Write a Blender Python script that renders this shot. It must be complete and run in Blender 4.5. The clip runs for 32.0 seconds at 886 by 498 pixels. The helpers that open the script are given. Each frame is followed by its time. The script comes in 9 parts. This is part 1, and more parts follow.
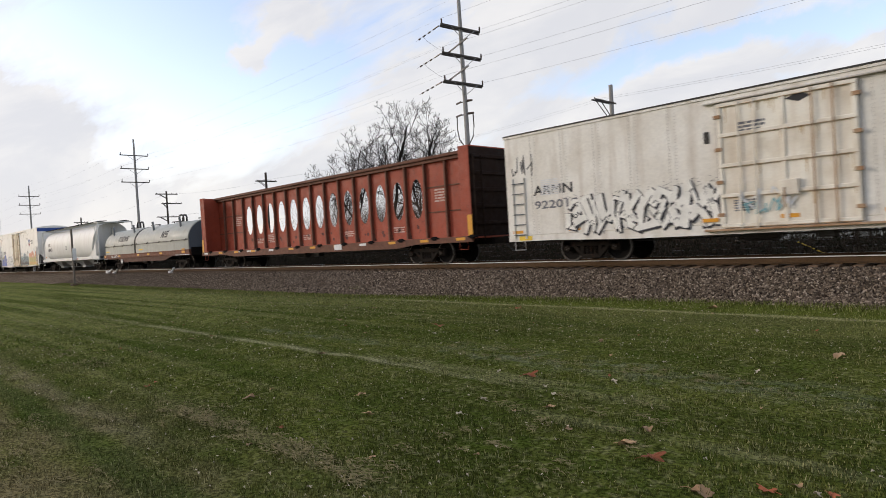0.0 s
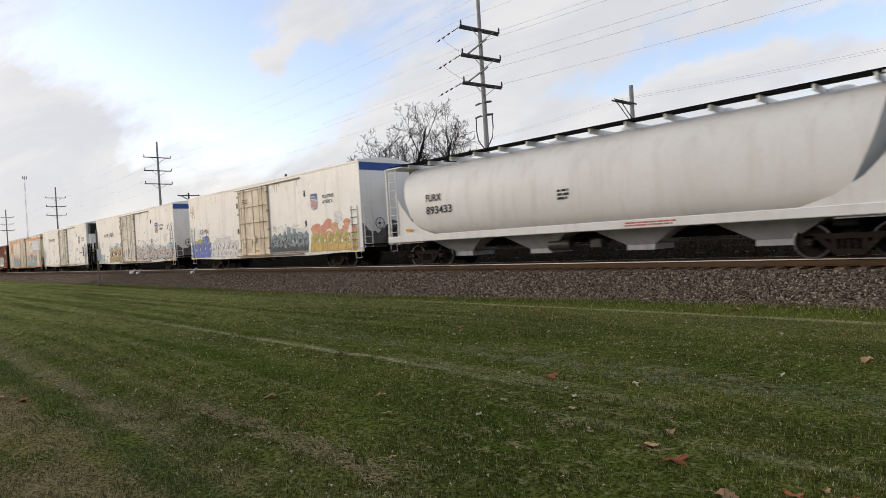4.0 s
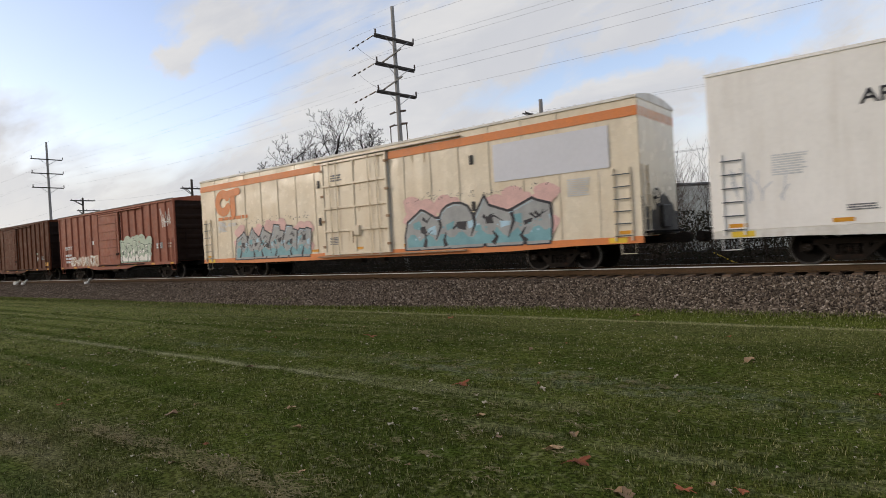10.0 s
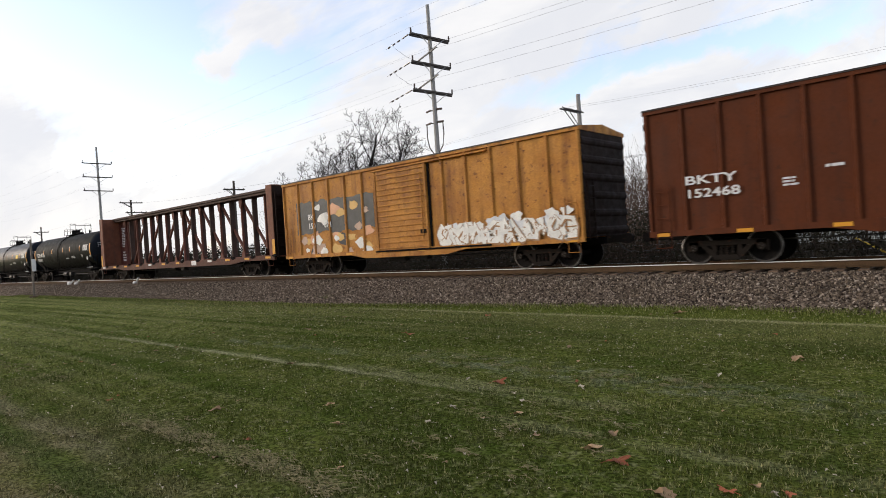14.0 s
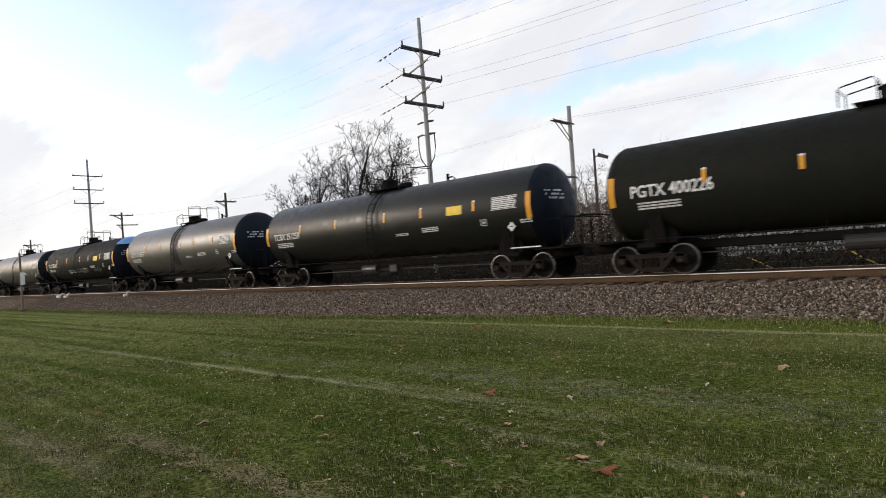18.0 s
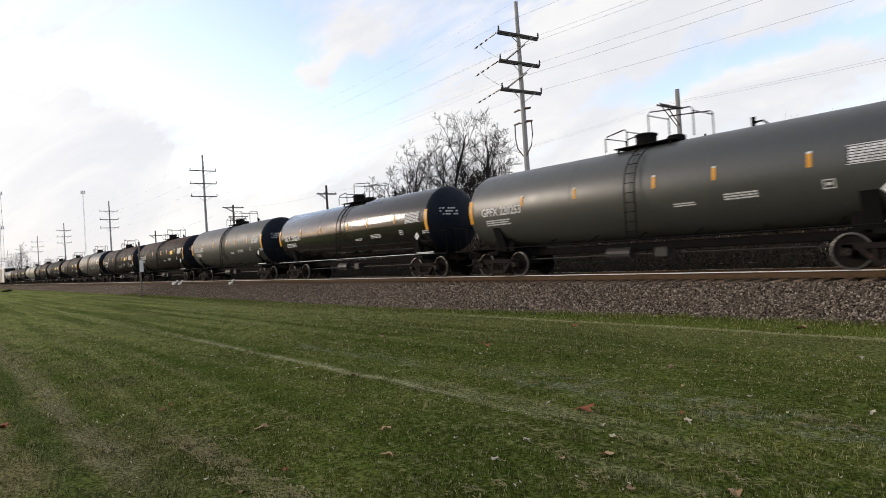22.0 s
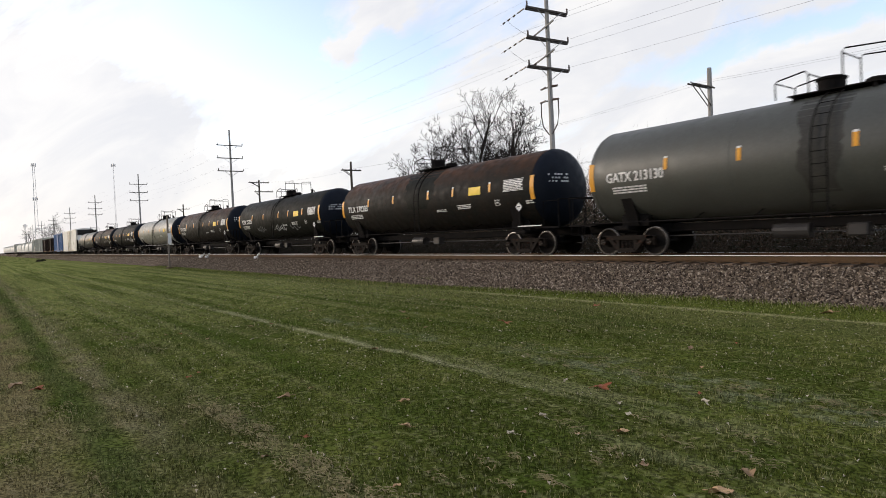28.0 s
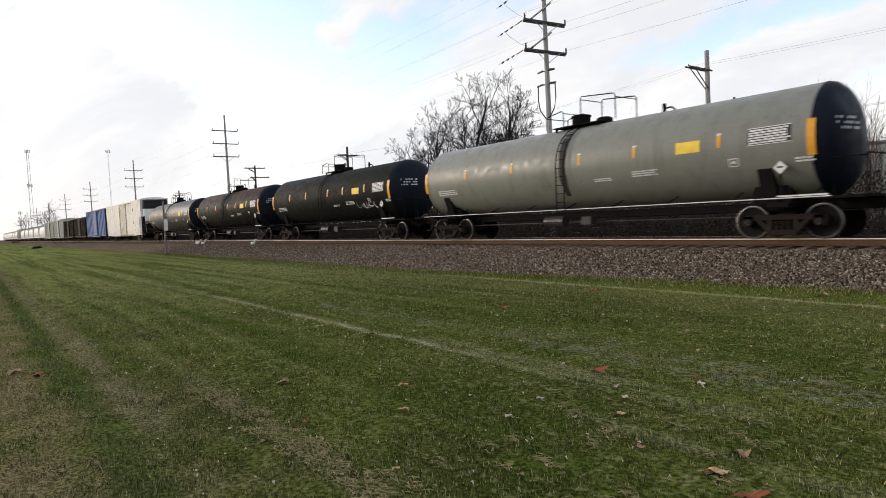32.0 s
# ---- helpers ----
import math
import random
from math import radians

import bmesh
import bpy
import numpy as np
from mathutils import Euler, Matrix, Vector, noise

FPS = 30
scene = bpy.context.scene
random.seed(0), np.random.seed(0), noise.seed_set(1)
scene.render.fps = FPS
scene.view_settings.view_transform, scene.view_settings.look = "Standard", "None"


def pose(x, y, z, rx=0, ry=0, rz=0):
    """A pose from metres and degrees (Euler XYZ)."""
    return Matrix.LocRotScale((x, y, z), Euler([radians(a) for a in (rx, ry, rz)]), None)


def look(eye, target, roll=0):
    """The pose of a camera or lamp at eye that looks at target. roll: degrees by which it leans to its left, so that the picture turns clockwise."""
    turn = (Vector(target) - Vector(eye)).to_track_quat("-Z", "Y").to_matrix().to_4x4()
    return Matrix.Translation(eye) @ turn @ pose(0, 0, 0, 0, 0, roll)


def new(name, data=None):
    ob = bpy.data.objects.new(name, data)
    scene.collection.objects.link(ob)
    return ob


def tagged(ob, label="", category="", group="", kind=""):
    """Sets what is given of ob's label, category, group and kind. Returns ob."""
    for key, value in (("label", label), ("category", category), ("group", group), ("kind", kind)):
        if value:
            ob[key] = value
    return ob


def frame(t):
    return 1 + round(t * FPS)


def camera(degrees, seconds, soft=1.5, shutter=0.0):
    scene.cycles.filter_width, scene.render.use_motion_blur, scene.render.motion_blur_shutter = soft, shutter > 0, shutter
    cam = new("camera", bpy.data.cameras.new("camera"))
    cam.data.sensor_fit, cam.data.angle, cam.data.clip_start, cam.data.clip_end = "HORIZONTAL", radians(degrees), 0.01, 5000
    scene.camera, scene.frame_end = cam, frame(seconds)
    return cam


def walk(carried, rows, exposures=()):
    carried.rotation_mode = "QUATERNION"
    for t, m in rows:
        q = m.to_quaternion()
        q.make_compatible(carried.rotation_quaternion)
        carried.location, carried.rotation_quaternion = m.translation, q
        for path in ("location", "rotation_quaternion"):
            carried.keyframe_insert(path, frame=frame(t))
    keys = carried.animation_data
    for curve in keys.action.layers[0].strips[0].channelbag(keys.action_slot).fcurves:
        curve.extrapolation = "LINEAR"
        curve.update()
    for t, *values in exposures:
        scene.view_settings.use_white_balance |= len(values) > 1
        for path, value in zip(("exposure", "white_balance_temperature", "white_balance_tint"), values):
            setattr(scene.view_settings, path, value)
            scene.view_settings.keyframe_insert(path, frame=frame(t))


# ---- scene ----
cam = camera(71.45, 32.0, soft=0.6, shutter=0.18)
PATH = [
    (0.0, pose(-0.000, 0.000, 1.900, 89.06, 3.43, 44.80)),
    (0.5, pose(-0.001, 0.007, 1.905, 89.28, 3.68, 44.87)),
    (1.0, pose(0.007, -0.002, 1.904, 89.60, 3.94, 45.09)),
    (1.5, pose(0.009, -0.012, 1.907, 89.58, 3.55, 44.74)),
    (2.0, pose(0.014, -0.019, 1.901, 89.55, 2.96, 44.69)),
    (2.5, pose(0.016, -0.026, 1.899, 89.37, 2.90, 44.45)),
    (4.5, pose(-0.020, -0.004, 1.891, 89.47, 3.32, 46.98)),
    (5.0, pose(-0.023, 0.010, 1.896, 89.91, 2.66, 46.33)),
    (5.5, pose(0.000, 0.003, 1.895, 90.24, 2.97, 45.60)),
    (6.0, pose(0.009, -0.010, 1.902, 90.72, 2.56, 45.17)),
    (6.5, pose(0.020, -0.013, 1.896, 90.92, 2.77, 44.91)),
    (7.0, pose(0.025, -0.028, 1.902, 90.87, 2.72, 44.19)),
    (7.5, pose(0.016, -0.013, 1.890, 89.99, 2.82, 44.09)),
    (8.0, pose(0.021, 0.017, 1.892, 89.59, 2.66, 42.74)),
    (8.5, pose(0.025, 0.019, 1.893, 89.50, 2.57, 38.48)),
    (9.0, pose(0.033, -0.002, 1.902, 89.69, 2.78, 36.94)),
    (9.5, pose(0.038, -0.021, 1.902, 89.65, 3.14, 37.39)),
    (10.0, pose(0.036, -0.015, 1.906, 89.62, 3.25, 38.61)),
    (10.5, pose(0.010, -0.019, 1.906, 89.42, 2.89, 41.28)),
    (11.0, pose(0.005, 0.002, 1.892, 89.56, 2.50, 43.75)),
    (11.5, pose(-0.002, -0.012, 1.896, 89.41, 3.30, 44.57)),
    (12.0, pose(-0.004, -0.008, 1.894, 89.19, 3.69, 45.86)),
    (12.5, pose(-0.001, 0.014, 1.891, 89.06, 3.47, 46.15)),
    (13.0, pose(0.004, 0.006, 1.891, 89.19, 3.40, 45.41)),
    (13.5, pose(0.025, 0.002, 1.896, 89.44, 3.59, 44.87)),
    (15.5, pose(0.083, 0.001, 1.928, 89.26, 3.54, 31.47)),
    (16.0, pose(0.060, -0.004, 1.921, 89.54, 3.79, 34.43)),
    (16.5, pose(0.052, -0.014, 1.909, 89.83, 3.58, 36.94)),
    (17.0, pose(0.062, -0.022, 1.914, 90.24, 3.65, 37.66)),
    (17.5, pose(0.081, -0.031, 1.913, 90.45, 3.79, 38.70)),
    (18.0, pose(0.116, 0.010, 1.908, 90.62, 4.03, 41.43)),
    (18.5, pose(0.122, 0.126, 1.894, 90.28, 3.52, 43.97)),
    (19.0, pose(-0.063, 0.250, 1.905, 89.84, 4.34, 45.38)),
    (19.5, pose(-0.181, 0.281, 1.907, 88.33, 4.22, 46.14)),
    (20.0, pose(-0.317, 0.391, 1.998, 87.57, 3.72, 46.73)),
    (20.5, pose(-0.402, 0.524, 2.023, 88.18, 4.11, 50.12)),
    (21.0, pose(-0.472, 0.820, 1.838, 89.52, 3.22, 53.43)),
    (21.5, pose(-0.586, 0.939, 1.868, 90.41, 3.67, 47.40)),
    (22.0, pose(-0.586, 0.949, 1.859, 90.51, 3.52, 50.47)),
    (22.5, pose(-0.557, 0.955, 1.851, 89.91, 2.99, 50.75)),
    (23.0, pose(-0.529, 0.915, 1.843, 89.33, 2.77, 49.75)),
    (23.5, pose(-0.527, 0.877, 1.845, 88.71, 3.08, 48.13)),
    (24.0, pose(-0.538, 0.844, 1.849, 88.60, 2.90, 50.27)),
    (24.5, pose(-0.549, 0.867, 1.847, 88.54, 2.95, 50.75)),
    (25.0, pose(-0.564, 0.890, 1.852, 88.65, 3.14, 51.41)),
    (25.5, pose(-0.551, 0.914, 1.852, 89.08, 3.07, 53.87)),
    (27.5, pose(-0.539, 0.928, 1.857, 89.34, 3.39, 53.40)),
    (28.0, pose(-0.534, 0.938, 1.837, 88.60, 2.47, 52.63)),
    (28.5, pose(-0.537, 0.947, 1.834, 87.53, 3.15, 51.04)),
    (29.0, pose(-0.537, 0.943, 1.843, 86.61, 3.38, 51.52)),
    (29.5, pose(-0.538, 0.945, 1.846, 86.74, 3.20, 51.90)),
    (30.0, pose(-0.537, 0.938, 1.843, 86.99, 2.86, 51.80)),
    (30.5, pose(-0.526, 0.927, 1.847, 87.13, 2.85, 51.78)),
    (31.0, pose(-0.534, 0.924, 1.841, 87.28, 2.70, 51.97)),
    (31.5, pose(-0.532, 0.929, 1.841, 87.26, 2.54, 52.17)),
    (32.0, pose(-0.531, 0.932, 1.839, 87.19, 2.74, 52.35)),
]
walk(cam, PATH, [(0.0, -0.09, 6490, 11.5), (2.5, -0.15, 6490, 11.5), (4.5, -0.20, 6500, 11), (7.0, -0.33, 6500, 11), (8.5, -0.35, 6500, 11), (10.0, -0.34, 6480, 11), (11.0, -0.23, 6480, 11), (12.0, -0.08, 6450, 11.5), (13.0, 0.02, 6490, 11), (15.0, 0.05, 6490, 11), (17.0, 0.10, 6480, 10.5), (20.0, 0.05, 6530, 11), (28.0, 0.04, 6530, 11), (32.0, 0.10, 6530, 10.5)])

# ---------------------------------------------------------------- plan
RAIL = 0.87          # top of rail over the lawn
YC = 18.97           # centre line of the track
GAUGE = 0.7175       # half of the distance between rail centres
POLE_X, POLE_Y, POLE_STEP = -32.6, 36.2, 72.2


# ---------------------------------------------------------------- world and sun
def make_world():
    w = bpy.data.worlds.new("sky")
    scene.world = w
    w.use_nodes = True
    nt = w.node_tree
    nt.nodes.clear()
    N, L = nt.nodes.new, nt.links.new
    out, bg = N("ShaderNodeOutputWorld"), N("ShaderNodeBackground")
    sky = N("ShaderNodeTexSky")
    sky.sky_type, sky.sun_disc = "NISHITA", False
    sky.sun_elevation, sky.sun_rotation = radians(14), radians(232)
    sky.air_density, sky.dust_density, sky.ozone_density = 1.0, 1.2, 1.5
    tc, sep = N("ShaderNodeTexCoord"), N("ShaderNodeSeparateXYZ")
    L(tc.outputs["Generated"], sep.inputs[0])

    def maths(op, a, b=None):
        n = N("ShaderNodeMath")
        n.operation = op
        for i, v in enumerate((a, b)):
            if v is None:
                continue
            if isinstance(v, (int, float)):
                n.inputs[i].default_value = v
            else:
                L(v, n.inputs[i])
        return n.outputs[0]

    zc = maths("ADD", maths("MAXIMUM", sep.outputs[2], 0.0), 0.16)
    com = N("ShaderNodeCombineXYZ")
    L(maths("DIVIDE", sep.outputs[0], zc), com.inputs[0])
    L(maths("DIVIDE", sep.outputs[1], zc), com.inputs[1])

    def cloud(scale, rot, stretch, detail, dist, off):
        mp = N("ShaderNodeMapping")
        mp.inputs["Rotation"].default_value = (0, 0, radians(rot))
        mp.inputs["Scale"].default_value = (1, stretch, 1)
        mp.inputs["Location"].default_value = (off, off * 0.7, 0)
        L(com.outputs[0], mp.inputs[0])
        no = N("ShaderNodeTexNoise")
        no.inputs["Scale"].default_value = scale
        no.inputs["Detail"].default_value = detail
        no.inputs["Distortion"].default_value = dist
        L(mp.outputs[0], no.inputs["Vector"])
        return no.outputs[0]

    def ramp(v, a, b):
        r = N("ShaderNodeMapRange")
        r.interpolation_type = "SMOOTHSTEP"
        r.inputs["From Min"].default_value, r.inputs["From Max"].default_value = a, b
        L(v, r.inputs["Value"])
        return r.outputs[0]

    big = ramp(cloud(0.75, 20, 1.5, 7, 0.4, 5.3), 0.38, 0.58)
    fine = ramp(cloud(2.2, 35, 2.6, 8, 0.8, 1.7), 0.35, 0.75)
    low = ramp(sep.outputs[2], 0.36, 0.06)
    rest = maths("ADD", maths("ADD", maths("MULTIPLY", big, 0.78), maths("MULTIPLY", fine, 0.26)), maths("MULTIPLY", low, 0.75))
    # over the railway: the cloud field laid out on a plane that faces north-west
    ahead = maths("MULTIPLY", maths("SUBTRACT", sep.outputs[1], sep.outputs[0]), 0.7071)
    deep = maths("MAXIMUM", ahead, 0.08)
    u = maths("DIVIDE", maths("MULTIPLY", maths("ADD", sep.outputs[0], sep.outputs[1]), 0.7071), deep)
    v = maths("DIVIDE", sep.outputs[2], deep)
    uv = N("ShaderNodeCombineXYZ")
    L(u, uv.inputs[0])
    L(v, uv.inputs[1])

    def field(scale, rot, stretch, detail, off, dist=0.0):
        mp = N("ShaderNodeMapping")
        mp.inputs["Rotation"].default_value = (0, 0, radians(rot))
        mp.inputs["Location"].default_value = (off, off * 1.3, 0)
        L(uv.outputs[0], mp.inputs[0])
        sq = N("ShaderNodeMapping")
        sq.inputs["Scale"].default_value = (1, stretch, 1)
        L(mp.outputs[0], sq.inputs[0])
        no = N("ShaderNodeTexNoise")
        no.inputs["Scale"].default_value, no.inputs["Detail"].default_value = scale, detail
        no.inputs["Roughness"].default_value, no.inputs["Distortion"].default_value = 0.58, dist
        L(sq.outputs[0], no.inputs["Vector"])
        return no.outputs[0]

    wu = maths("ADD", u, maths("MULTIPLY", maths("SUBTRACT", field(5.0, 0, 1.0, 6, 2.0), 0.5), 0.26))
    wv = maths("ADD", v, maths("MULTIPLY", maths("SUBTRACT", field(5.0, 0, 1.0, 6, 9.0), 0.5), 0.17))
    m = maths("ADD", 0.66, maths("MULTIPLY", maths("SUBTRACT", field(4.2, -22, 3.2, 8, 4.0, 0.5), 0.5), 1.7))
    m = maths("ADD", m, maths("MULTIPLY", maths("SUBTRACT", field(13.0, -26, 2.6, 7, 6.0, 0.6), 0.5), 0.85))
    # clear gaps (negative) and banks of cloud: centre, half widths, slope, amount
    for cu, cv, ru, rv, sl, w in ((-0.38, 0.28, 0.19, 0.12, 0.0, -1.0), (-0.50, 0.38, 0.18, 0.08, 0.0, -0.80), (-0.28, 0.22, 0.13, 0.08, 0.25, -0.45), (-0.10, 0.34, 0.13, 0.05, 0.3, -0.25),
                                  (0.33, 0.268, 0.24, 0.030, 0.16, -0.95), (0.64, 0.325, 0.16, 0.030, 0.2, -0.60), (0.25, 0.32, 0.35, 0.09, 0.2, 0.42), (-0.74, 0.20, 0.26, 0.14, 0.0, 0.80),
                                  (-0.309, 0.325, 0.034, 0.034, 0.0, 1.7), (-0.234, 0.368, 0.06, 0.028, 0.0, 1.3), (0.58, 0.25, 0.30, 0.035, 0.16, 0.50), (-0.02, 0.21, 0.25, 0.06, 0.35, 0.40), (0.25, 0.19, 0.30, 0.06, 0.0, 0.35)):
        a = maths("DIVIDE", maths("SUBTRACT", wu, cu), ru)
        c = maths("DIVIDE", maths("SUBTRACT", maths("SUBTRACT", wv, cv), maths("MULTIPLY", maths("SUBTRACT", wu, cu), sl)), rv)
        q = maths("ADD", maths("MULTIPLY", a, a), maths("MULTIPLY", c, c))
        m = maths("ADD", m, maths("MULTIPLY", maths("DIVIDE", 1.0, maths("ADD", 1.0, maths("MULTIPLY", q, q))), w))
    m = maths("MAXIMUM", maths("ADD", m, maths("MULTIPLY", ramp(v, 0.20, 0.05), 0.45)), 0.06)
    side = ramp(ahead, 0.15, 0.45)
    m = maths("ADD", maths("MULTIPLY", m, side), maths("MULTIPLY", rest, maths("SUBTRACT", 1.0, side)))
    m = maths("MINIMUM", m, 0.96)
    base = N("ShaderNodeVectorMath")
    base.operation = "MULTIPLY"
    L(sky.outputs[0], base.inputs[0])
    base.inputs[1].default_value = (0.425, 0.362, 0.362)
    # cloud colour: white above, warm towards the low sun
    dot = N("ShaderNodeVectorMath")
    dot.operation = "DOT_PRODUCT"
    L(tc.outputs["Generated"], dot.inputs[0])
    dot.inputs[1].default_value = (-0.80, -0.58, 0.12)
    glow = ramp(dot.outputs["Value"], 0.80, 1.0)
    cc = N("ShaderNodeMix")
    cc.data_type = "RGBA"
    L(maths("MULTIPLY", glow, ramp(sep.outputs[2], 0.34, 0.02)), cc.inputs["Factor"])
    cc.inputs["A"].default_value = (0.860, 0.864, 0.875, 1)
    cc.inputs["B"].default_value = (1.00, 0.905, 0.755, 1)
    shade = ramp(field(3.4, -18, 2.2, 9, 12.0, 0.5), 0.36, 0.64)
    cs = N("ShaderNodeMix")
    cs.data_type = "RGBA"
    L(shade, cs.inputs["Factor"])
    cs.inputs["A"].default_value = (0.935, 0.943, 0.965, 1)
    cs.inputs["B"].default_value = (1.11, 1.095, 1.065, 1)
    mul = N("ShaderNodeMix")
    mul.data_type, mul.blend_type = "RGBA", "MULTIPLY"
    mul.inputs["Factor"].default_value = 1.0
    L(cc.outputs["Result"], mul.inputs["A"])
    L(cs.outputs["Result"], mul.inputs["B"])
    mix = N("ShaderNodeMix")
    mix.data_type = "RGBA"
    L(m, mix.inputs["Factor"])
    L(base.outputs[0], mix.inputs["A"])
    L(mul.outputs["Result"], mix.inputs["B"])
    L(mix.outputs["Result"], bg.inputs["Color"])
    bg.inputs["Strength"].default_value = 1.0
    L(bg.outputs[0], out.inputs[0])


make_world()
sun = new("sun", bpy.data.lights.new("sun", "SUN"))
sun.data.energy, sun.data.angle, sun.data.color = 1.5, radians(14), (1.0, 0.895, 0.75)
sun.matrix_world = look((-60, -45, 22), (0, 0, 0))


# ---------------------------------------------------------------- materials
def surface(name, col, rough=0.6, metal=0.0, var=0.25, scale=3.0, col2=None, amt=0.5, streak=0.0, streak_col=(0.1, 0.07, 0.05),
            speck=0.0, speck_col=(0.12, 0.045, 0.02), bump=0.15, bump_scale=60.0, rough_var=0.15, rand=0.0, spec=0.3, crown=None):
    """A weathered surface: two scales of tone, streaks that run down, specks of rust, fine relief."""
    m = bpy.data.materials.new(name)
    m.use_nodes = True
    nt = m.node_tree
    N, L = nt.nodes.new, nt.links.new
    b = nt.nodes["Principled BSDF"]
    tc = N("ShaderNodeTexCoord")
    oi = N("ShaderNodeObjectInfo")
    add = N("ShaderNodeVectorMath")
    add.operation = "MULTIPLY_ADD"
    L(oi.outputs["Random"], add.inputs[0])
    add.inputs[1].default_value = (31.0, 17.0, 11.0)
    L(tc.outputs["Object"], add.inputs[2])

    def noise_at(sc, detail=5, stretch=None):
        v = add.outputs[0]
        if stretch:
            mp = N("ShaderNodeMapping")
            mp.inputs["Scale"].default_value = stretch
            L(v, mp.inputs[0])
            v = mp.outputs[0]
        n = N("ShaderNodeTexNoise")
        n.inputs["Scale"].default_value, n.inputs["Detail"].default_value = sc, detail
        L(v, n.inputs["Vector"])
        return n.outputs[0]

    def ramp(v, a, b_, lo=0.0, hi=1.0):
        r = N("ShaderNodeMapRange")
        r.inputs["From Min"].default_value, r.inputs["From Max"].default_value = a, b_
        r.inputs["To Min"].default_value, r.inputs["To Max"].default_value = lo, hi
        L(v, r.inputs["Value"])
        return r.outputs[0]

    def mixc(f, a, c, blend="MIX"):
        x = N("ShaderNodeMix")
        x.data_type, x.blend_type = "RGBA", blend
        for s, v in (("Factor", f), ("A", a), ("B", c)):
            if isinstance(v, tuple):
                x.inputs[s].default_value = (*v, 1)
            elif isinstance(v, float):
                x.inputs[s].default_value = v
            else:
                L(v, x.inputs[s])
        return x.outputs["Result"]

    col2 = col2 or tuple(c * 0.7 for c in col)
    c = mixc(ramp(noise_at(scale), 0.35, 0.7, 0.0, amt), col, col2)
    v = ramp(noise_at(scale * 14, 4), 0.25, 0.75, 1 - var, 1 + var)
    val = N("ShaderNodeCombineXYZ")
    for i in range(3):
        L(v, val.inputs[i])
    c = mixc(1.0, c, val.outputs[0], "MULTIPLY")
    if streak:
        c = mixc(ramp(noise_at(2.6, 6, (1.0, 1.0, 0.12)), 0.5, 0.78, 0.0, streak), c, streak_col)
    if speck:
        c = mixc(ramp(noise_at(7.0, 8), 0.60, 0.72, 0.0, speck), c, speck_col)
    if crown:
        # rust and soot that gather on the upper side: (from height, to height, amount, colour)
        sz = N("ShaderNodeSeparateXYZ")
        L(tc.outputs["Object"], sz.inputs[0])
        up = N("ShaderNodeMath")
        up.operation = "MULTIPLY"
        L(ramp(sz.outputs[2], crown[0], crown[1], 0.0, crown[2]), up.inputs[0])
        L(ramp(noise_at(1.6, 7, (0.8, 1.0, 0.6)), 0.30, 0.62), up.inputs[1])
        c = mixc(up.outputs[0], c, crown[3])
    if rand:
        hv = N("ShaderNodeHueSaturation")
        L(ramp(oi.outputs["Random"], 0, 1, 1 - rand, 1 + rand), hv.inputs["Value"])
        L(c, hv.inputs["Color"])
        c = hv.outputs[0]
    L(c, b.inputs["Base Color"])
    L(ramp(noise_at(scale * 3), 0.3, 0.7, max(0.02, rough - rough_var), min(1, rough + rough_var)), b.inputs["Roughness"])
    b.inputs["Metallic"].default_value = metal
    b.inputs["Specular IOR Level"].default_value = spec
    if bump:
        bp = N("ShaderNodeBump")
        bp.inputs["Strength"].default_value, bp.inputs["Distance"].default_value = bump, 0.02
        L(noise_at(bump_scale, 4), bp.inputs["Height"])
        L(bp.outputs[0], b.inputs["Normal"])
    return m


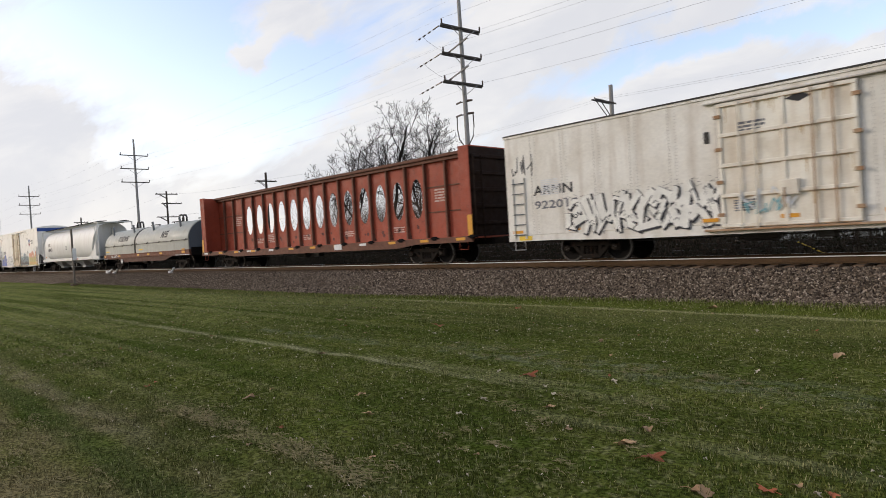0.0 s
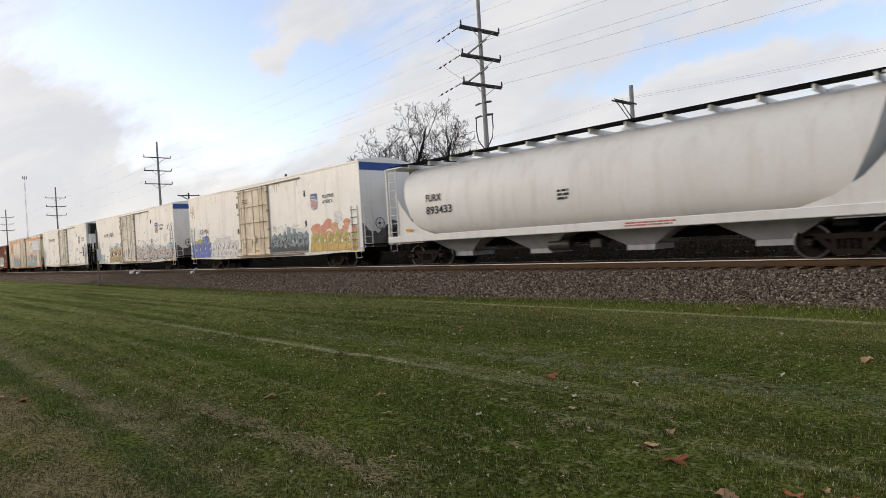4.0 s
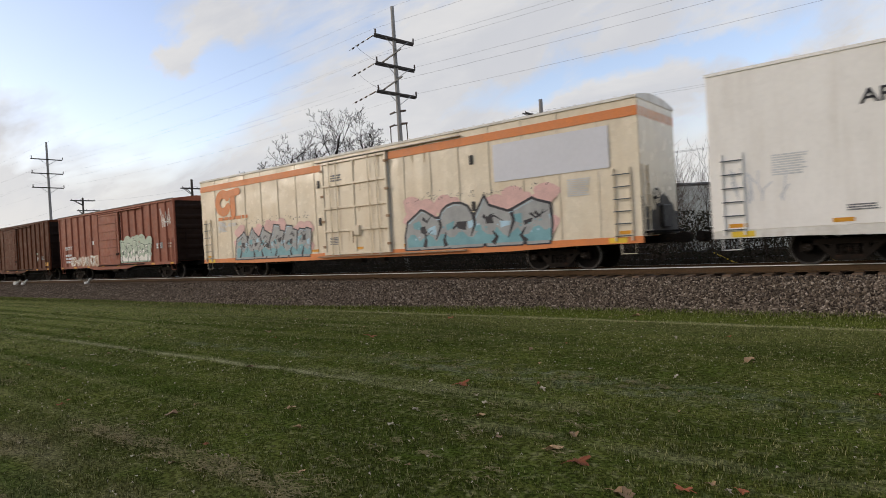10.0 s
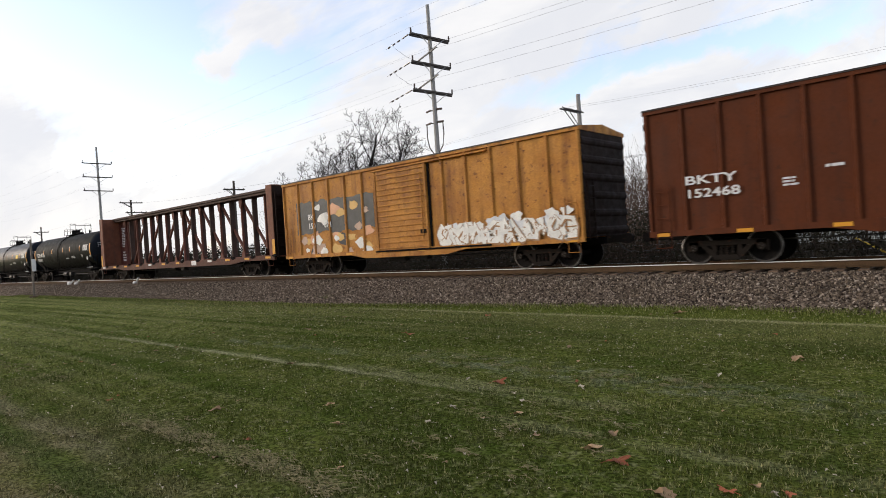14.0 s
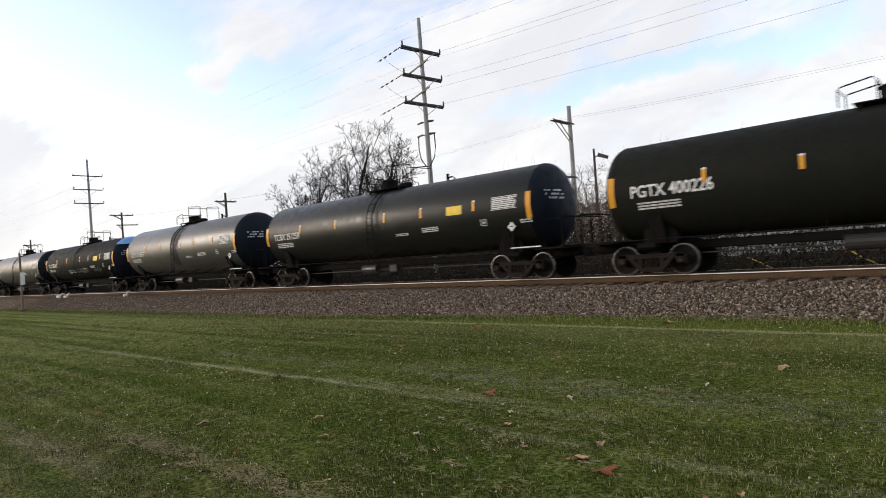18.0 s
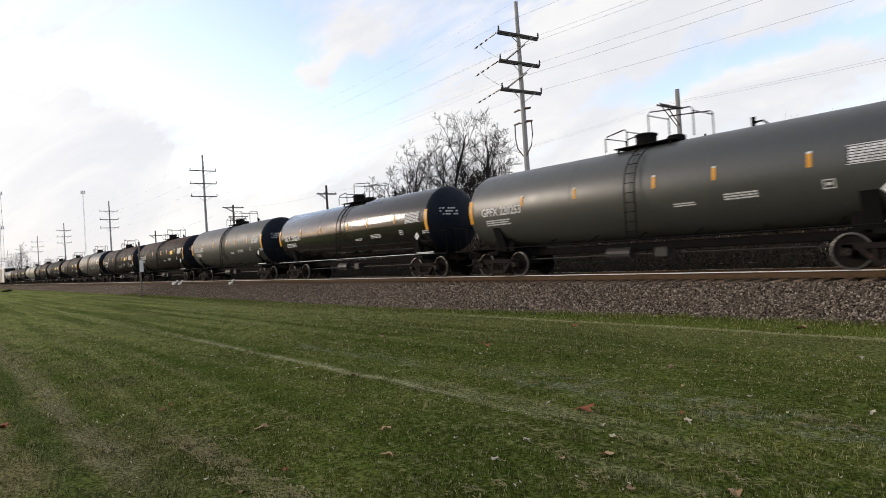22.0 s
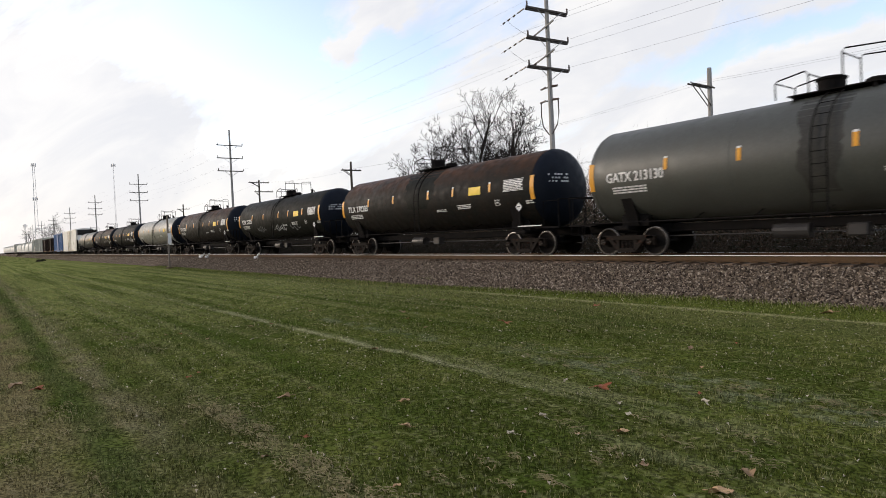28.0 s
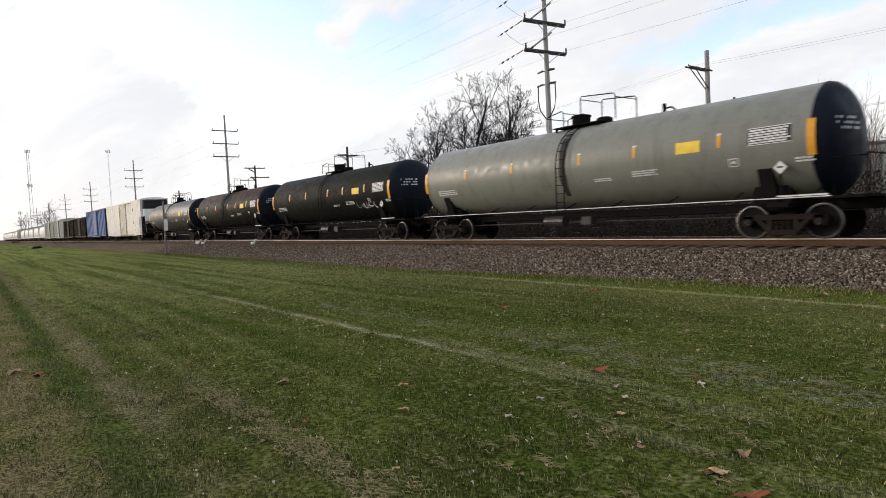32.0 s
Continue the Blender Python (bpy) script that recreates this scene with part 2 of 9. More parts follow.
def grass_material(name, blades=False):
    m = bpy.data.materials.new(name)
    m.use_nodes = True
    nt = m.node_tree
    N, L = nt.nodes.new, nt.links.new
    b = nt.nodes["Principled BSDF"]
    geo = N("ShaderNodeNewGeometry")
    sep = N("ShaderNodeSeparateXYZ")
    L(geo.outputs["Position"], sep.inputs[0])

    def nz(sc, detail=4, mp=None):
        n = N("ShaderNodeTexNoise")
        n.inputs["Scale"].default_value, n.inputs["Detail"].default_value = sc, detail
        if mp:
            q = N("ShaderNodeMapping")
            q.inputs["Scale"].default_value = mp
            L(geo.outputs["Position"], q.inputs[0])
            L(q.outputs[0], n.inputs["Vector"])
        else:
            L(geo.outputs["Position"], n.inputs["Vector"])
        return n.outputs[0]

    def ramp(v, a, c, lo=0.0, hi=1.0):
        r = N("ShaderNodeMapRange")
        r.interpolation_type = "SMOOTHSTEP"
        for s, q in (("From Min", a), ("From Max", c), ("To Min", lo), ("To Max", hi)):
            r.inputs[s].default_value = q
        L(v, r.inputs["Value"])
        return r.outputs[0]

    def op(o, a, c):
        n = N("ShaderNodeMath")
        n.operation = o
        for i, v in enumerate((a, c)):
            if isinstance(v, (int, float)):
                n.inputs[i].default_value = v
            else:
                L(v, n.inputs[i])
        return n.outputs[0]

    def mixc(f, a, c):
        x = N("ShaderNodeMix")
        x.data_type = "RGBA"
        for s, v in (("Factor", f), ("A", a), ("B", c)):
            if isinstance(v, tuple):
                x.inputs[s].default_value = (*v, 1)
            else:
                L(v, x.inputs[s])
        return x.outputs["Result"]

    def band(y, width, x0=-400.0, x1=30.0, fade=4.0, patchy=(0.30, 0.62), wobble=0.22):
        """A wheel track or mowing line along y from x0 to x1, ragged."""
        wob = op("MULTIPLY", op("SUBTRACT", nz(0.9, 3), 0.5), wobble)
        d = op("ABSOLUTE", op("ADD", op("SUBTRACT", sep.outputs[1], y), wob), 0)
        run = op("MULTIPLY", ramp(sep.outputs[0], x0 - fade, x0), ramp(sep.outputs[0], x1 + fade * 0.5, x1))
        return op("MULTIPLY", op("MULTIPLY", ramp(d, width, width * 0.25), run), ramp(nz(2.6, 6, (0.5, 1.8, 1)), *patchy))

    g1, g2 = (0.1080, 0.1190, 0.0280), (0.0580, 0.0690, 0.0155)
    c = mixc(ramp(nz(0.55, 5, (0.6, 1.2, 1)), 0.35, 0.65), g1, g2)
    # paler down the line: sunlit tips of far blades put into the colour
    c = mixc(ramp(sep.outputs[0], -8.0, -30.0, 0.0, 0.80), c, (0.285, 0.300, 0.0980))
    c = mixc(ramp(nz(12.0, 5), 0.50, 0.68, 0.0, 0.50), c, (0.036, 0.0460, 0.0070))
    c = mixc(ramp(nz(4.5, 7, (0.8, 1.2, 1)), 0.42, 0.66, 0.0, 0.50), c, (0.040, 0.0570, 0.0095))
    c = mixc(ramp(nz(9.5, 8), 0.50, 0.68, 0.0, 0.70), c, (0.180, 0.176, 0.0760))
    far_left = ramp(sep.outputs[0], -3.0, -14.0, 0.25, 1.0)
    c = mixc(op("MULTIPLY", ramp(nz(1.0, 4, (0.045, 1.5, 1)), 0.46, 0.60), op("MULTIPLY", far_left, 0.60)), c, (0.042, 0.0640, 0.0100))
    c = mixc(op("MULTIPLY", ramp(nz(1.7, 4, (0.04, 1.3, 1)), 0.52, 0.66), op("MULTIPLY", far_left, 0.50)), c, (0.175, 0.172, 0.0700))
    c = mixc(ramp(nz(1.5, 5), 0.47, 0.66, 0.0, 0.42), c, (0.052, 0.078, 0.0120))
    # lusher grass by the stones, a paler mown strip beside it
    c = mixc(op("MULTIPLY", ramp(sep.outputs[1], 12.9, 13.4), 0.55), c, (0.115, 0.138, 0.026))
    c = mixc(op("MULTIPLY", op("MULTIPLY", ramp(sep.outputs[1], 9.6, 12.6), ramp(sep.outputs[1], 13.15, 12.9)), 0.35), c, (0.165, 0.165, 0.062))
    c = mixc(op("MULTIPLY", band(12.98, 0.20, -13.0, 30.0, 5.0, (0.2, 0.5), 0.12), 0.70), c, (0.290, 0.275, 0.135))
    c = mixc(op("MULTIPLY", band(10.7, 0.30, -400.0, -15.0, 3.0), 0.50), c, (0.225, 0.215, 0.100))
    c = mixc(op("MULTIPLY", band(6.02, 0.17, -70.0, -5.6, 6.0), 0.50), c, (0.240, 0.232, 0.120))
    c = mixc(op("MULTIPLY", band(6.02, 0.10, -15.0, -7.6, 4.0, (0.30, 0.58)), 0.50), c, (0.310, 0.295, 0.175))
    c = mixc(op("MULTIPLY", band(6.25, 0.28, -7.0, -3.4, 1.5), 0.40), c, (0.230, 0.220, 0.110))
    c = mixc(op("MULTIPLY", band(5.2, 0.20, -3.4, 3.0, 1.5), 0.35), c, (0.215, 0.205, 0.105))
    for yy, aa in ((7.6, 0.20), (8.6, 0.26), (4.4, 0.28), (5.1, 0.22), (3.7, 0.22)):
        c = mixc(op("MULTIPLY", band(yy, 0.16, -400.0, -11.0, 5.0), aa), c, (0.195, 0.185, 0.085))
    # pale, bluish, flattened patches
    pale = op("MULTIPLY", op("MULTIPLY", band(7.35, 0.70, -6.0, 3.0, 2.5), ramp(nz(4.5, 6), 0.42, 0.60)), 0.50)
    c = mixc(pale, c, (0.180, 0.190, 0.125))
    pale = op("MULTIPLY", op("MULTIPLY", band(7.0, 0.35, -12.5, -9.0, 2.0), ramp(nz(4.5, 6), 0.40, 0.60)), 0.45)
    c = mixc(pale, c, (0.170, 0.182, 0.120))
    # thin, worn turf near the camera's own edge of the lawn
    worn = op("MULTIPLY", ramp(sep.outputs[1], 3.7, 1.2), ramp(nz(0.9, 6, (0.6, 1.5, 1)), 0.36, 0.60))
    c = mixc(op("MULTIPLY", worn, 0.64), c, (0.180, 0.145, 0.0760))
    c = mixc(op("MULTIPLY", band(2.22, 0.28, -60.0, -7.5, 3.0), 0.60), c, (0.190, 0.165, 0.095))
    c = mixc(op("MULTIPLY", band(2.98, 0.22, -8.0, -4.2, 0.8), 0.50), c, (0.180, 0.158, 0.076))
    c = mixc(op("MULTIPLY", band(1.15, 0.50), 0.68), c, (0.176, 0.142, 0.0700))
    c = mixc(op("MULTIPLY", band(1.84, 0.27, -40.0, -4.6, 2.0, (0.15, 0.50)), 0.62), c, (0.0480, 0.070, 0.0170))
    if blades:
        isl = N("ShaderNodeNewGeometry")
        c = mixc(ramp(isl.outputs["Random Per Island"], 0.80, 0.98, 0.0, 0.7), c, (0.250, 0.225, 0.115))
        hv = N("ShaderNodeHueSaturation")
        L(ramp(isl.outputs["Random Per Island"], 0.0, 1.0, 0.45, 1.70), hv.inputs["Value"])
        L(c, hv.inputs["Color"])
        c = hv.outputs[0]
    else:
        bp = N("ShaderNodeBump")
        bp.inputs["Strength"].default_value, bp.inputs["Distance"].default_value = 0.8, 0.03
        L(nz(38.0, 6), bp.inputs["Height"])
        dk = N("ShaderNodeHueSaturation")
        L(ramp(nz(26.0, 6), 0.36, 0.62, 0.45, 1.40), dk.inputs["Value"])
        L(c, dk.inputs["Color"])
        c = dk.outputs[0]
        # dry weeds beyond the track
        far = ramp(sep.outputs[1], 21.0, 24.0)
        c = mixc(far, c, (0.0272, 0.0224, 0.0152))
    d = N("ShaderNodeBsdfDiffuse")
    L(c, d.inputs["Color"])
    if not blades:
        L(bp.outputs[0], d.inputs["Normal"])
    L(d.outputs[0], nt.nodes["Material Output"].inputs["Surface"])
    nt.nodes.remove(b)
    return m


def stone_material(name, island):
    m = bpy.data.materials.new(name)
    m.use_nodes = True
    nt = m.node_tree
    N, L = nt.nodes.new, nt.links.new
    b = nt.nodes["Principled BSDF"]
    cr = N("ShaderNodeValToRGB")
    e = cr.color_ramp.elements
    e[0].position, e[0].color = 0.0, (0.026, 0.019, 0.015, 1)
    e[1].position, e[1].color = 1.0, (0.45, 0.372, 0.285, 1)
    for p, c in ((0.35, (0.097, 0.074, 0.053)), (0.62, (0.154, 0.118, 0.085)), (0.88, (0.252, 0.196, 0.142))):
        n = e.new(p)
        n.color = (*c, 1)
    if island:
        g = N("ShaderNodeNewGeometry")
        L(g.outputs["Random Per Island"], cr.inputs[0])
    else:
        g = N("ShaderNodeNewGeometry")
        v = N("ShaderNodeTexVoronoi")
        v.inputs["Scale"].default_value = 16.0
        L(g.outputs["Position"], v.inputs["Vector"])
        s = N("ShaderNodeSeparateColor")
        L(v.outputs["Color"], s.inputs[0])
        L(s.outputs[0], cr.inputs[0])
        bp = N("ShaderNodeBump")
        bp.inputs["Strength"].default_value, bp.inputs["Distance"].default_value = 1.0, 0.04
        inv = N("ShaderNodeMath")
        inv.operation = "SUBTRACT"
        inv.inputs[0].default_value = 1.0
        L(v.outputs["Distance"], inv.inputs[1])
        L(inv.outputs[0], bp.inputs["Height"])
    d = N("ShaderNodeBsdfDiffuse")
    L(cr.outputs[0], d.inputs["Color"])
    if not island:
        L(bp.outputs[0], d.inputs["Normal"])
    L(d.outputs[0], nt.nodes["Material Output"].inputs["Surface"])
    nt.nodes.remove(b)
    return m


MAT = {}


def mt(key, *a, **k):
    MAT[key] = surface(key, *a, **k)
    return MAT[key]


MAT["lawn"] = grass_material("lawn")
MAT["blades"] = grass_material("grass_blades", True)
MAT["ballast"] = stone_material("ballast_bed", False)
MAT["stone"] = stone_material("ballast_stone", True)
mt("rail_web", (0.092, 0.057, 0.031), 0.85, 0.0, 0.3, 4.0, (0.060, 0.038, 0.021), spec=0.1)
# worn rail head, near white: the sky's glint is in the colour
mt("rail_head_glint", (0.86, 0.84, 0.80), 0.38, 0.25, 0.05, 2.0, (0.74, 0.72, 0.68), bump=0)
mt("tie", (0.110, 0.072, 0.046), 0.9, 0.0, 0.35, 5.0, (0.17, 0.12, 0.080), bump=0.5, bump_scale=25, rand=0.3)
WHITE = (0.71, 0.70, 0.665)
mt("white_clean", (0.885, 0.860, 0.800), 0.38, 0, 0.03, 0.7, (0.76, 0.73, 0.66), 0.4, streak=0.2, streak_col=(0.42, 0.34, 0.24), bump=0.04)
mt("white_dirty", (0.745, 0.725, 0.665), 0.5, 0, 0.08, 1.1, (0.60, 0.565, 0.49), 0.7, streak=0.50, streak_col=(0.30, 0.21, 0.13), bump=0.06)
mt("door_white", (0.78, 0.745, 0.65), 0.5, 0, 0.07, 1.4, (0.54, 0.47, 0.36), 0.7, streak=0.4, streak_col=(0.34, 0.20, 0.10), bump=0.08)
mt("door_yellowed", (0.78, 0.71, 0.56), 0.55, 0, 0.1, 1.6, (0.54, 0.41, 0.25), 0.7, streak=0.5, streak_col=(0.33, 0.16, 0.06), bump=0.08)
mt("door_rust", (0.30, 0.17, 0.085), 0.7, 0, 0.2, 5.0, (0.45, 0.36, 0.25), 0.6, bump=0.2)
mt("cream", (0.76, 0.67, 0.51), 0.24, 0, 0.05, 1.0, (0.68, 0.57, 0.40), 0.6, streak=0.22, streak_col=(0.45, 0.30, 0.16), bump=0.05, rough_var=0.06, spec=0.5)
mt("orange_trim", (0.70, 0.23, 0.065), 0.5, 0, 0.1, 2.0, (0.55, 0.22, 0.10), 0.5, bump=0.06)
mt("grey_patch", (0.66, 0.665, 0.70), 0.5, 0, 0.03, 0.7, (0.60, 0.61, 0.63), bump=0.03)
mt("roof_grey", (0.50, 0.48, 0.44), 0.6, 0.1, 0.1, 1.0, (0.36, 0.32, 0.27), 0.6, bump=0.05)
mt("red_rust", (0.32, 0.062, 0.030), 0.62, 0, 0.12, 1.5, (0.22, 0.042, 0.022), 0.6, streak=0.35, streak_col=(0.12, 0.034, 0.020), speck=0.5, speck_col=(0.09, 0.028, 0.016), bump=0.15)
mt("belly_brown", (0.075, 0.030, 0.019), 0.75, 0, 0.2, 3.0, (0.12, 0.045, 0.026), 0.6, streak=0.3, bump=0.2)
mt("brace_rust", (0.135, 0.046, 0.028), 0.75, 0, 0.25, 3.0, (0.09, 0.034, 0.022), 0.6, streak=0.4, streak_col=(0.05, 0.024, 0.017), bump=0.2)
mt("post_dark", (0.050, 0.030, 0.023), 0.75, 0, 0.3, 3.0, (0.085, 0.042, 0.027), 0.6, streak=0.4, streak_col=(0.025, 0.018, 0.015), bump=0.2)
mt("beam_rusty", (0.115, 0.048, 0.030), 0.75, 0, 0.3, 4.0, (0.19, 0.085, 0.050), 0.6, streak=0.4, streak_col=(0.05, 0.026, 0.018), speck=0.4, bump=0.25)
# hood ends: dark paint, with the shade of that side in the colour
mt("hood_end_shade", (0.115, 0.130, 0.150), 0.5, 0, 0.08, 1.0, (0.090, 0.100, 0.115), 0.6, streak=0.3, streak_col=(0.07, 0.07, 0.07), bump=0.05)
mt("stencil_pink", (0.50, 0.36, 0.31), 0.65, 0, 0.15, 5.0, (0.38, 0.22, 0.18), bump=0.03)
mt("thatch", (0.215, 0.182, 0.092), 0.95, 0, 0.35, 3.0, (0.14, 0.116, 0.058), 0.7, bump=0, spec=0.05)
mt("dark_red", (0.115, 0.032, 0.022), 0.65, 0, 0.2, 1.8, (0.08, 0.026, 0.02), 0.6, streak=0.3, streak_col=(0.05, 0.022, 0.016), bump=0.15)
mt("terracotta", (0.305, 0.094, 0.050), 0.62, 0, 0.12, 1.2, (0.22, 0.066, 0.040), 0.8, streak=0.5, streak_col=(0.13, 0.045, 0.030), speck=0.65, speck_col=(0.11, 0.042, 0.028), bump=0.1, spec=0.25)
mt("brown_paint", (0.098, 0.0265, 0.0085), 0.65, 0, 0.12, 0.9, (0.070, 0.0205, 0.0085), 0.6, streak=0.55, streak_col=(0.042, 0.016, 0.0095), speck=0.55, speck_col=(0.045, 0.018, 0.010), bump=0.1, spec=0.13)
mt("yellow_brown", (0.47, 0.215, 0.043), 0.65, 0, 0.2, 1.3, (0.29, 0.108, 0.024), 0.65, streak=0.9, streak_col=(0.125, 0.046, 0.017), speck=0.9, bump=0.12, spec=0.2)
mt("beam_brown", (0.135, 0.052, 0.032), 0.7, 0, 0.2, 3.0, (0.24, 0.085, 0.042), 0.6, streak=0.3, speck=0.3, bump=0.2)
mt("hood_grey", (0.385, 0.395, 0.355), 0.5, 0, 0.06, 1.0, (0.32, 0.325, 0.285), 0.6, streak=0.35, streak_col=(0.25, 0.21, 0.16), bump=0.05)
mt("hopper_grey", (0.70, 0.695, 0.66), 0.48, 0, 0.03, 0.6, (0.61, 0.60, 0.555), 0.5, streak=0.3, streak_col=(0.40, 0.34, 0.27), bump=0.03, rough_var=0.03)
mt("hopper_dark", (0.36, 0.37, 0.38), 0.5, 0, 0.08, 0.9, (0.26, 0.26, 0.26), 0.5, streak=0.4, bump=0.05)
mt("tank_black", (0.0110, 0.0122, 0.0098), 0.6, 0, 0.3, 1.2, (0.012, 0.012, 0.0095), 0.6, streak=0.25, streak_col=(0.025, 0.020, 0.015), bump=0.012, rough_var=0.12, spec=0.05)
mt("tank_satin", (0.010, 0.0118, 0.0098), 0.40, 0, 0.2, 1.0, (0.016, 0.016, 0.013), 0.6, streak=0.25, streak_col=(0.028, 0.023, 0.016), bump=0.012, rough_var=0.08, spec=0.22)
mt("tank_gloss", (0.012, 0.0125, 0.0095), 0.17, 0, 0.2, 1.0, (0.022, 0.021, 0.02), 0.5, bump=0.02, bump_scale=8, rough_var=0.05, spec=0.62)
mt("tank_rusty", (0.0125, 0.0128, 0.0112), 0.58, 0, 0.3, 1.1, (0.020, 0.0155, 0.012), 0.6, streak=0.30, streak_col=(0.032, 0.019, 0.0115), speck=0.15, bump=0.03, spec=0.07, crown=(3.0, 3.8, 0.85, (0.088, 0.040, 0.020)))
mt("tank_dark", (0.050, 0.053, 0.045), 0.48, 0, 0.15, 1.0, (0.040, 0.042, 0.037), 0.6, streak=0.35, streak_col=(0.036, 0.030, 0.022), bump=0.010, rough_var=0.06, spec=0.42)
mt("tank_olive", (0.054, 0.056, 0.048), 0.40, 0, 0.1, 1.0, (0.046, 0.047, 0.041), 0.6, streak=0.30, streak_col=(0.070, 0.062, 0.050), bump=0.010, rough_var=0.05, spec=0.62)
mt("tank_grey", (0.200, 0.206, 0.172), 0.42, 0, 0.08, 1.0, (0.175, 0.176, 0.145), 0.6, streak=0.4, streak_col=(0.08, 0.07, 0.055), bump=0.012)
mt("tank_soot", (0.030, 0.030, 0.027), 0.55, 0, 0.3, 1.5, (0.055, 0.054, 0.048), 0.7, bump=0.02, spec=0.15)
mt("grime_dark", (0.105, 0.098, 0.090), 0.75, 0, 0.2, 1.4, (0.19, 0.18, 0.165), 0.7, streak=0.4, streak_col=(0.03, 0.028, 0.026), bump=0.06, spec=0.15)
mt("rust_stain", (0.46, 0.33, 0.16), 0.6, 0, 0.2, 3.0, (0.60, 0.52, 0.38), 0.7, bump=0.03)
# far towers: distance haze put into a pale colour
mt("hazy_mast", (0.60, 0.60, 0.60), 0.6, 0.0, 0.1, 2.0, bump=0)
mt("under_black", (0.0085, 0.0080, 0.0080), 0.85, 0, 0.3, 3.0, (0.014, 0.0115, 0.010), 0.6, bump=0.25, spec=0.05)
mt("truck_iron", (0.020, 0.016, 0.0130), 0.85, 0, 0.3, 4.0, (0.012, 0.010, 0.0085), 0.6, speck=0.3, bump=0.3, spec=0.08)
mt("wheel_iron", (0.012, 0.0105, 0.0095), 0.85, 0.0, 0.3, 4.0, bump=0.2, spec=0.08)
mt("wheel_tread", (0.075, 0.068, 0.062), 0.45, 0.6, 0.2, 5.0, (0.03, 0.026, 0.023), bump=0.05)
mt("wheel_bright", (0.24, 0.23, 0.22), 0.35, 0.9, 0.1, 5.0, bump=0.03)
mt("safety_yellow", (0.64, 0.30, 0.025), 0.45, 0, 0.1, 4.0, (0.60, 0.26, 0.02), bump=0.03)
mt("sign_yellow", (0.80, 0.55, 0.05), 0.5, 0, 0.08, 4.0, bump=0.03)
mt("stencil_white", (0.68, 0.68, 0.66), 0.6, 0, 0.12, 5.0, (0.50, 0.49, 0.46), bump=0.03)
mt("letter_grey", (0.13, 0.13, 0.145), 0.6, 0, 0.15, 4.0, (0.20, 0.20, 0.21), bump=0.03)
mt("letter_black", (0.025, 0.025, 0.028), 0.6, 0, 0.1, 4.0, bump=0.03)
mt("blue_stripe", (0.035, 0.085, 0.30), 0.45, 0, 0.08, 2.0, bump=0.03)
mt("blue_car", (0.022, 0.105, 0.29), 0.5, 0, 0.1, 2.0, (0.05, 0.13, 0.26), streak=0.25, bump=0.05)
mt("sky_blue_paint", (0.16, 0.36, 0.62), 0.45, 0, 0.08, 2.0, bump=0.03)
# tank ends turned from the sun: shade and sky tint in the colour
mt("head_shade", (0.0075, 0.0105, 0.0170), 0.55, 0, 0.15, 1.0, (0.0085, 0.0105, 0.0150), 0.5, streak=0.2, streak_col=(0.016, 0.015, 0.014), bump=0.02, spec=0.10)
mt("red_shield", (0.46, 0.10, 0.08), 0.5, 0, 0.05, 3.0, bump=0.02)
mt("pole_wood", (0.36, 0.35, 0.33), 0.85, 0, 0.2, 1.5, (0.25, 0.24, 0.22), 0.6, streak=0.5, streak_col=(0.17, 0.155, 0.135), bump=0.3, bump_scale=18)
mt("post_grey", (0.16, 0.135, 0.11), 0.85, 0, 0.2, 2.0, (0.11, 0.095, 0.08), 0.6, bump=0.2)
mt("pole_dark", (0.085, 0.068, 0.055), 0.85, 0, 0.2, 1.5, (0.06, 0.05, 0.04), 0.6, bump=0.3, bump_scale=18)
mt("arm_wood", (0.070, 0.060, 0.052), 0.85, 0, 0.25, 3.0, (0.10, 0.085, 0.07), 0.6, bump=0.25)
mt("steel", (0.42, 0.42, 0.41), 0.5, 0.6, 0.12, 3.0, (0.30, 0.29, 0.27), bump=0.08)
mt("wire", (0.24, 0.24, 0.25), 0.6, 0.3, 0.1, 2.0, bump=0)
mt("insulator", (0.085, 0.060, 0.050), 0.25, 0, 0.15, 6.0, bump=0)
mt("bark", (0.020, 0.0165, 0.0145), 0.9, 0, 0.25, 3.0, (0.014, 0.012, 0.011), 0.6, spec=0.1, bump=0.4, bump_scale=30)
mt("bark_grey", (0.055, 0.046, 0.040), 0.9, 0, 0.2, 2.0, (0.040, 0.034, 0.030), 0.6, bump=0)
mt("bark_far", (0.085, 0.072, 0.064), 0.9, 0, 0.2, 2.0, (0.065, 0.055, 0.05), 0.6, bump=0)
mt("brush_twigs", (0.034, 0.025, 0.019), 0.9, 0, 0.3, 1.0, (0.046, 0.037, 0.026), 0.7, bump=0, spec=0.1)
mt("brush_red", (0.085, 0.060, 0.044), 0.9, 0, 0.3, 1.0, (0.105, 0.070, 0.048), 0.7, bump=0, spec=0.1)
mt("brush_leaves", (0.020, 0.022, 0.013), 0.85, 0, 0.3, 0.6, (0.034, 0.025, 0.016), 0.8, bump=0, spec=0.1)
mt("metal_siding", (0.40, 0.425, 0.405), 0.5, 0.1, 0.06, 0.5, (0.35, 0.375, 0.355), 0.5, streak=0.2, streak_col=(0.27, 0.28, 0.27), bump=0.03)
mt("beige_siding", (0.50, 0.45, 0.36), 0.5, 0.1, 0.05, 0.5, (0.43, 0.385, 0.31), 0.5, bump=0.03)
mt("roof_trim", (0.12, 0.13, 0.13), 0.5, 0.2, 0.1, 1.0, bump=0.03)
